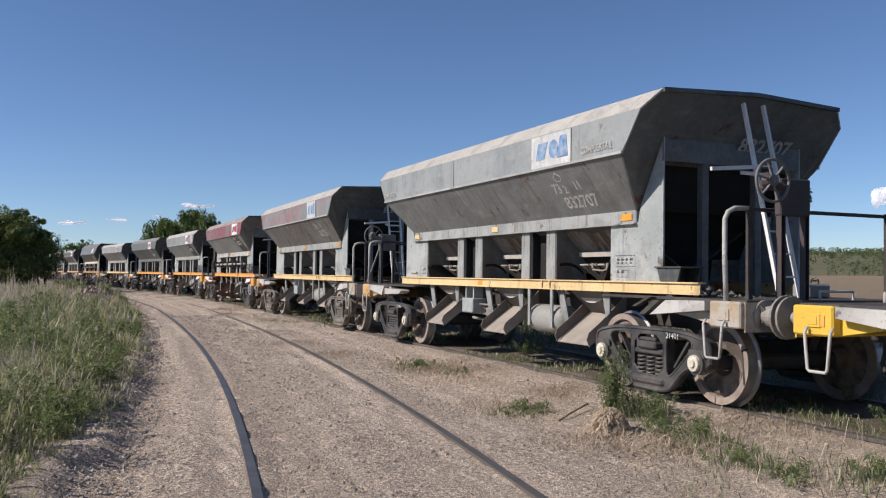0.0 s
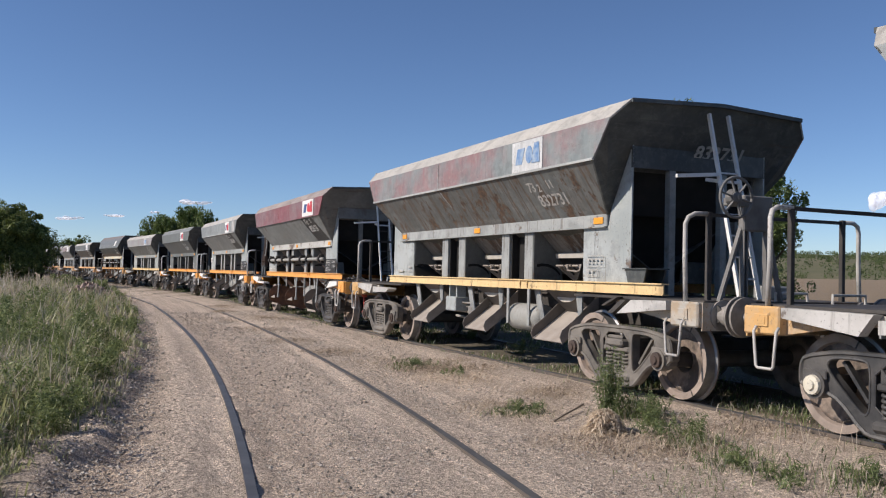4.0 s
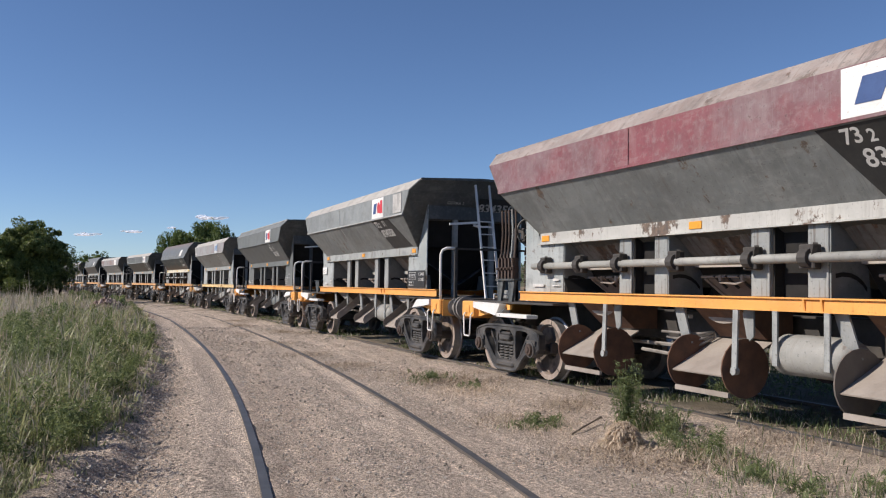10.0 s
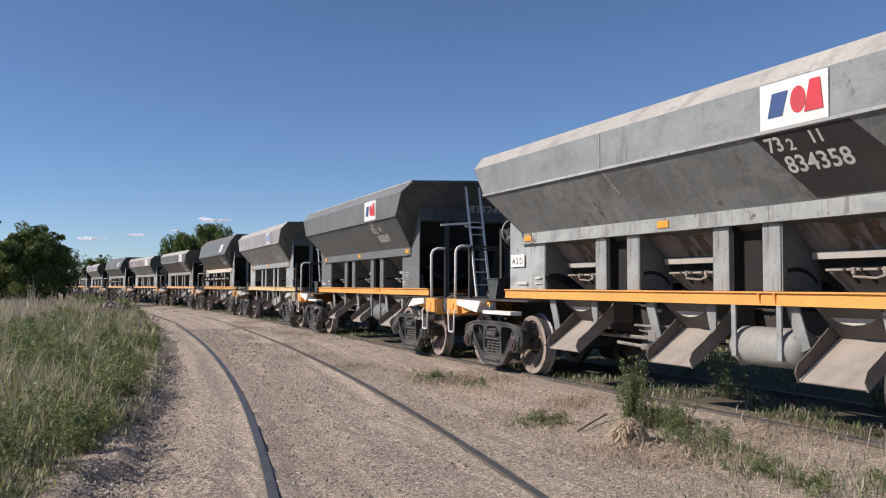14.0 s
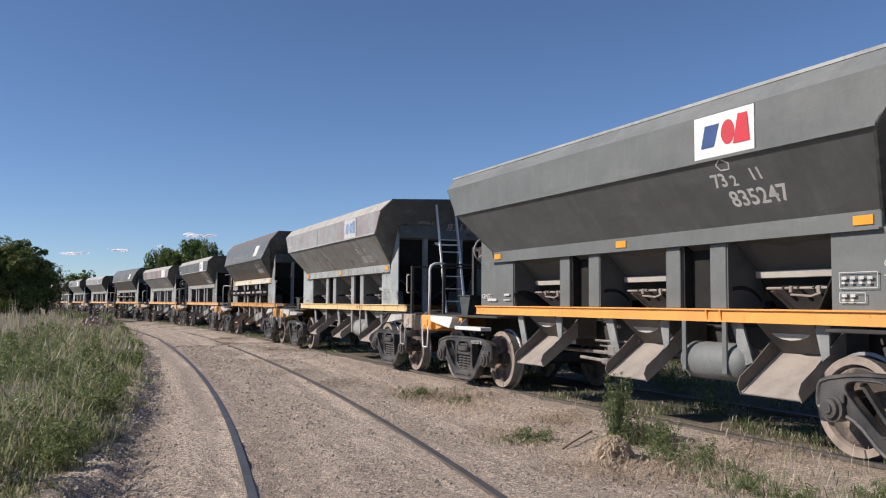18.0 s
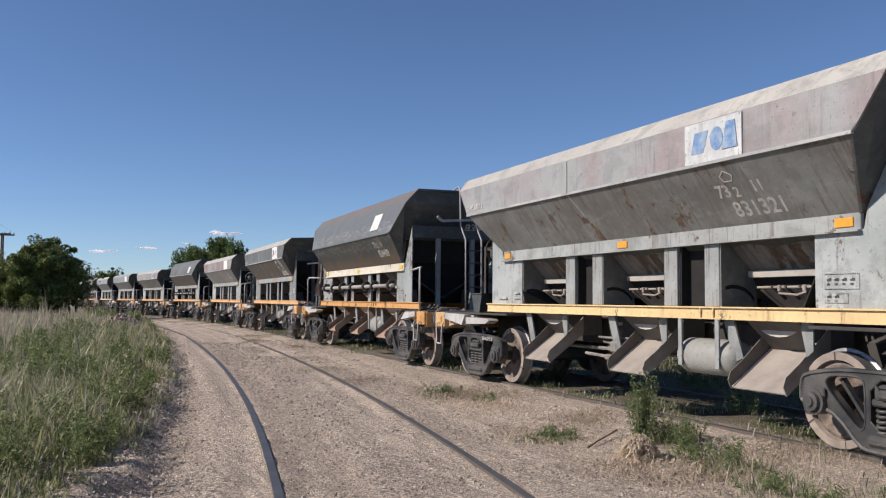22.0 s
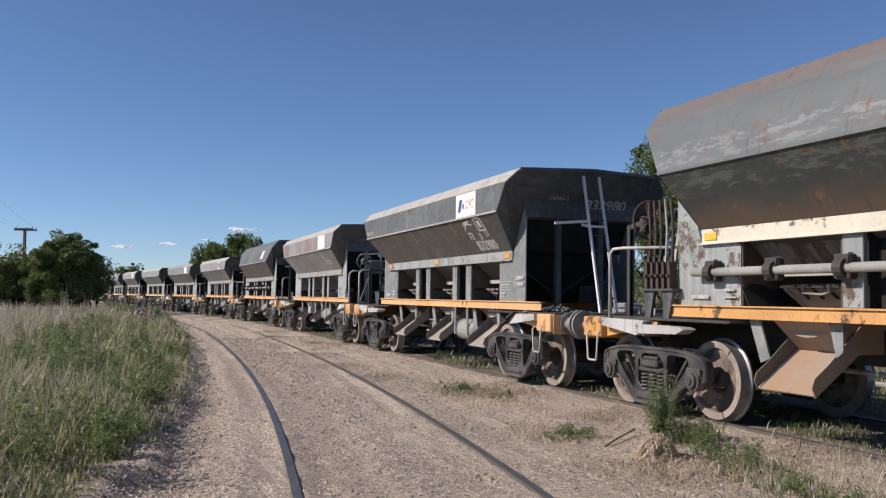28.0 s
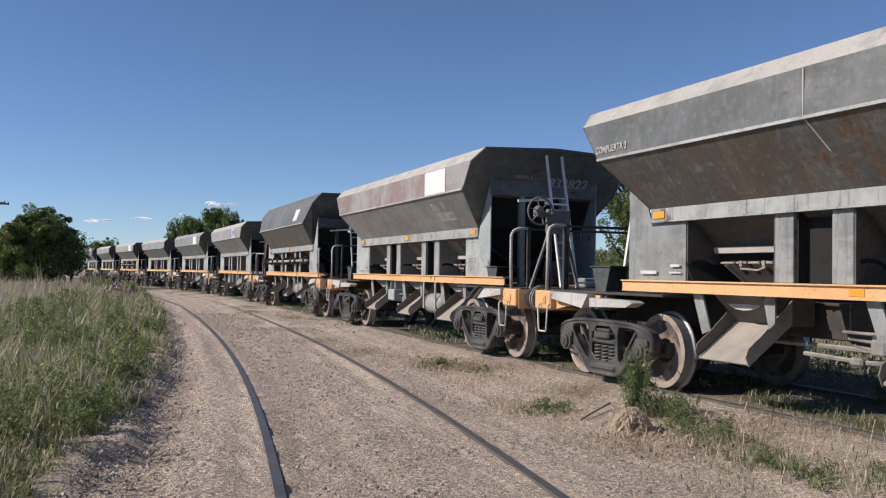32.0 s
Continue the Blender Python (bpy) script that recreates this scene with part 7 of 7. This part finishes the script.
def tufts():
    """Grass at the foot of the train and at the near corner."""
    rng = np.random.default_rng(21)
    xs, ys, ls = [], [], []
    for cx, cy, r, n, l in ((2.3, 6.5, 0.4, 200, 0.17), (1.75, 6.0, 0.40, 120, 0.09), (2.85, 5.9, 0.4, 220, 0.19), (2.1, 7.2, 0.25, 160, 0.20), (2.0, 7.9, 0.4, 110, 0.13), (3.2, 6.5, 0.5, 40, 0.16), (3.0, 7.4, 0.5, 12, 0.3), (0.85, 8.9, 0.25, 300, 0.10), (-0.3, 12.8, 0.35, 300, 0.12), (1.9, 8.6, 0.25, 350, 0.3)):
        q = rng.normal(0, r * 0.55, (n, 2))
        xs.append(cx + q[:, 0]), ys.append(cy + q[:, 1]), ls.append(l * rng.uniform(0.4, 1.3, n))
    s = rng.uniform(-20, 40, 30000)
    o = np.where(rng.uniform(0, 1, 30000) < 0.5, rng.normal(-0.4, 0.25, 30000), rng.normal(0.5, 0.6, 30000))
    x, y = line(s, o)
    keep = np.array([noise.noise(Vector((a * 0.8, c * 0.8, 2))) for a, c in zip(x, y)]) > 0.02
    xs.append(x[keep]), ys.append(y[keep]), ls.append(0.12 * rng.uniform(0.4, 1.5, keep.sum()))
    x, y, l = map(np.concatenate, (xs, ys, ls))
    blades(rng, x, y, lie(x, y) - 0.01, l, 0.0022 + 0.0003 * y, 0.5, [M_WEED, M_DRY], 0.30, "grass_tufts", "green and dry grass tufts along the track", "grass", bend=0.7)
    # long dry stems that bend over the near grass
    x, y = 2.5 + rng.normal(0, 0.5, 110), 6.5 + rng.normal(0, 0.55, 110)
    blades(rng, x, y, lie(x, y) - 0.01, rng.uniform(0.15, 0.5, 110), np.full(110, 0.0024), 0.3, [M_DRY, M_STRAW], 0.5, "dry_stems", "long dry bent grass stems beside the track", "grass", bend=0.7)
    s, o = rng.uniform(-20, 45, 9000), 2.2 + 2.2 * rng.uniform(0, 1, 9000)
    x, y = line(s, o)
    blades(rng, x, y, lie(x, y) - 0.01, 0.5 * rng.uniform(0.4, 1.4, 9000), np.full(9000, 0.006), 0.8, [M_GRASS, M_DRY], 0.3, "tall_grass", "tall weeds and grass beyond the train", "grass")
    # leafy weeds, strewn thickly also to block light from under the train
    s, o = rng.uniform(-20, 45, 900), 1.3 + 1.6 * rng.uniform(0, 1, 900)
    x, y = line(s, o)
    v, f = leaf_cloud(rng, [(a, c, float(lie(a, c)) + 0.02 + 0.28 * rng.uniform()) for a, c in zip(x, y)], rng.uniform(0.10, 0.26, 900), 36000, 0.03, 0.9, 0.3)
    tagged(new("track_weeds", mesh_of("track_weeds", v.tolist(), f.tolist(), [M_WEED])), "leafy green weeds behind the train's track", "weeds", kind="stuff")
    s = rng.uniform(-60, 60, 14000)
    o = 2.2 + 9 * rng.uniform(0, 1, 14000)
    x, y = line(s, o)
    blades(rng, x, y, lie(x, y) - 0.01, 0.35 * rng.uniform(0.4, 1.4, 14000), np.full(14000, 0.012), 0.5, [M_GRASS, M_DRY], 0.45, "far_grass", "rough grass behind the train", "grass")


tufts()


def pebbles():
    """Loose stones of the ballast, joined."""
    rng = np.random.default_rng(5)
    n = 42000
    y = 4.2 + 24 * rng.uniform(0, 1, n) ** 1.7
    edge = verge_edge(y)
    x = edge + rng.uniform(-0.25, 5.6, n) * (0.6 + 0.4 * rng.uniform(0, 1, n))
    r = rng.lognormal(math.log(0.0052), 0.55, n) * (1 + 0.03 * y)
    near_edge = np.abs(x - edge) < 0.35
    r[near_edge] *= 1.7
    r = np.minimum(r, 0.016 + 0.0009 * y)
    z = lie(x, y)
    dirs = np.array([(1, 0, 0), (-1, 0, 0), (0, 1, 0), (0, -1, 0), (0, 0, 1), (0, 0, -1)], float)
    tri = np.array([(0, 2, 4), (2, 1, 4), (1, 3, 4), (3, 0, 4), (2, 0, 5), (1, 2, 5), (3, 1, 5), (0, 3, 5)])
    v = dirs[None] * (r[:, None, None] * rng.uniform(0.5, 1.3, (n, 6, 1))) * np.array([1, 1, 0.65])
    a = rng.uniform(0, 6.28, n)
    c, s = np.cos(a)[:, None], np.sin(a)[:, None]
    v = np.stack([v[..., 0] * c - v[..., 1] * s + x[:, None], v[..., 0] * s + v[..., 1] * c + y[:, None], v[..., 2] + z[:, None] + 0.004], -1)
    f = (np.arange(n)[:, None, None] * 6 + tri[None]).reshape(-1, 3)
    tagged(new("gravel", mesh_of("gravel", v.reshape(-1, 3).tolist(), f.tolist(), [M_STONE])), "loose grey ballast stones on the dirt", "gravel", kind="stuff")
    # rubble heap on the verge
    n = 420
    q = rng.normal(0, 0.62, (n, 2))
    r = rng.uniform(0.04, 0.12, n)
    x, y = -14.3 + q[:, 0] * 1.0, 35.4 + q[:, 1] * 1.3
    z = lie(x, y) + (0.7 * np.exp(-(q ** 2).sum(1) * 1.2)) * rng.uniform(0.75, 1.0, n)
    v = dirs[None] * (r[:, None, None] * rng.uniform(0.6, 1.3, (n, 6, 1))) + np.stack([x, y, z], -1)[:, None]
    f = (np.arange(n)[:, None, None] * 6 + tri[None]).reshape(-1, 3)
    tagged(new("rubble_heap", mesh_of("rubble", v.reshape(-1, 3).tolist(), f.tolist(), [M_RUBBLE])), "heap of pinkish rubble on the verge", "rubble", kind="stuff")


pebbles()


def twig(x0, y0, x1, y1):
    s = Shape()
    z = float(lie(x0, y0)) + 0.02
    s.tube([(x0, y0, z), ((x0 * 2 + x1) / 3, (y0 * 2 + y1) / 3, z + 0.03), (x1, y1, z + 0.07)], 0.009, 5)
    s.tube([((x0 + x1) / 2, (y0 + y1) / 2, z + 0.04), ((x0 + x1) / 2 + 0.15, (y0 + y1) / 2 + 0.05, z + 0.12)], 0.006, 5)
    ob = attach("twig", s.mesh("twig"), M_WOOD, None)
    tagged(ob, "dry fallen twig lying on the dirt", "twig")


twig(1.12, 8.38, 1.5, 9.0)


def power_pole(x, y, h):
    t = thing("power_pole", "wooden power pole with one cross-arm", "pole", "power poles", Matrix.Translation((x, y, -0.1)))
    part("post", lambda s: s.lathe([(0, 0), (0, 0.20), (h, 0.15), (h, 0)], (0, 0, 0), "z", 10), M_WOOD, t, key=("pole", h))
    part("cross_arm", lambda s: s.box(-1.45, 1.45, -0.08, 0.08, h - 0.24, h - 0.04), M_WOOD, t, key=("arm", h))
    for dx in (-1.3, 0.5, 1.3):
        part("insulator", lambda s: s.lathe([(h - 0.04, 0), (h - 0.04, 0.06), (h + 0.10, 0.08), (h + 0.2, 0.04), (h + 0.2, 0)], (0, 0, 0), "z", 8), M_FRAME, t, key=("ins", h)).location.x = dx


power_pole(-74.0, 135.0, 11.8)


def cloud(px, pz, w, h, seed):
    rng = np.random.default_rng(seed)
    bm = bmesh.new()
    for _ in range(9):
        bmesh.ops.create_icosphere(bm, subdivisions=2, radius=1, matrix=Matrix.LocRotScale((rng.normal(0, w * 0.35), rng.normal(0, 6), rng.normal(0, h * 0.3)), None, (w * rng.uniform(0.18, 0.4), 8, h * rng.uniform(0.3, 0.6))))
    me = bpy.data.meshes.new("cloud")
    bm.to_mesh(me)
    bm.free()
    me.materials.append(M_CLOUD)
    me.polygons.foreach_set("use_smooth", np.ones(len(me.polygons), dtype=bool))
    ob = new("cloud", me)
    ob.location = (px, 1700, pz)
    ob.visible_shadow = False
    tagged(ob, "small thin white cloud low in the sky", "cloud", kind="structure")


M_CLOUD, ct, cb = shader("cloud_white", 1.0)
cb.inputs["Base Color"].default_value = (0.90, 0.93, 1.0, 1)
ct_e = ct.nodes.new("ShaderNodeBsdfTransparent")
ct_m = ct.nodes.new("ShaderNodeMixShader")
ct_m.inputs[0].default_value = 0.4
ct.links.new(ct_e.outputs[0], ct_m.inputs[1])
ct.links.new(cb.outputs[0], ct_m.inputs[2])
ct.links.new(ct_m.outputs[0], ct.nodes["Material Output"].inputs["Surface"])
for i, (px, pz, w, h) in enumerate(((-492, 128, 36, 6.5), (-640, 100, 32, 4), (-728, 93, 28, 5.5), (-560, 108, 10, 3), (870, 160, 40, 26))):
    cloud(px, pz, w, h, 80 + i)


# ---- movement ----
def motions():
    times = [i * 0.5 for i in range(65)]
    for k, w in enumerate(WAGONS):
        walk(w, [(t, wagon_pose(k, t)) for t in times])
    steps = [i * 0.2 for i in range(161)]
    for w, ws, dx in WHEELS:
        walk(ws, [(t, pose(dx, 0, 0.45, 0, math.degrees((run_at(t) - run_at(0)) / 0.42), 0)) for t in steps])


motions()
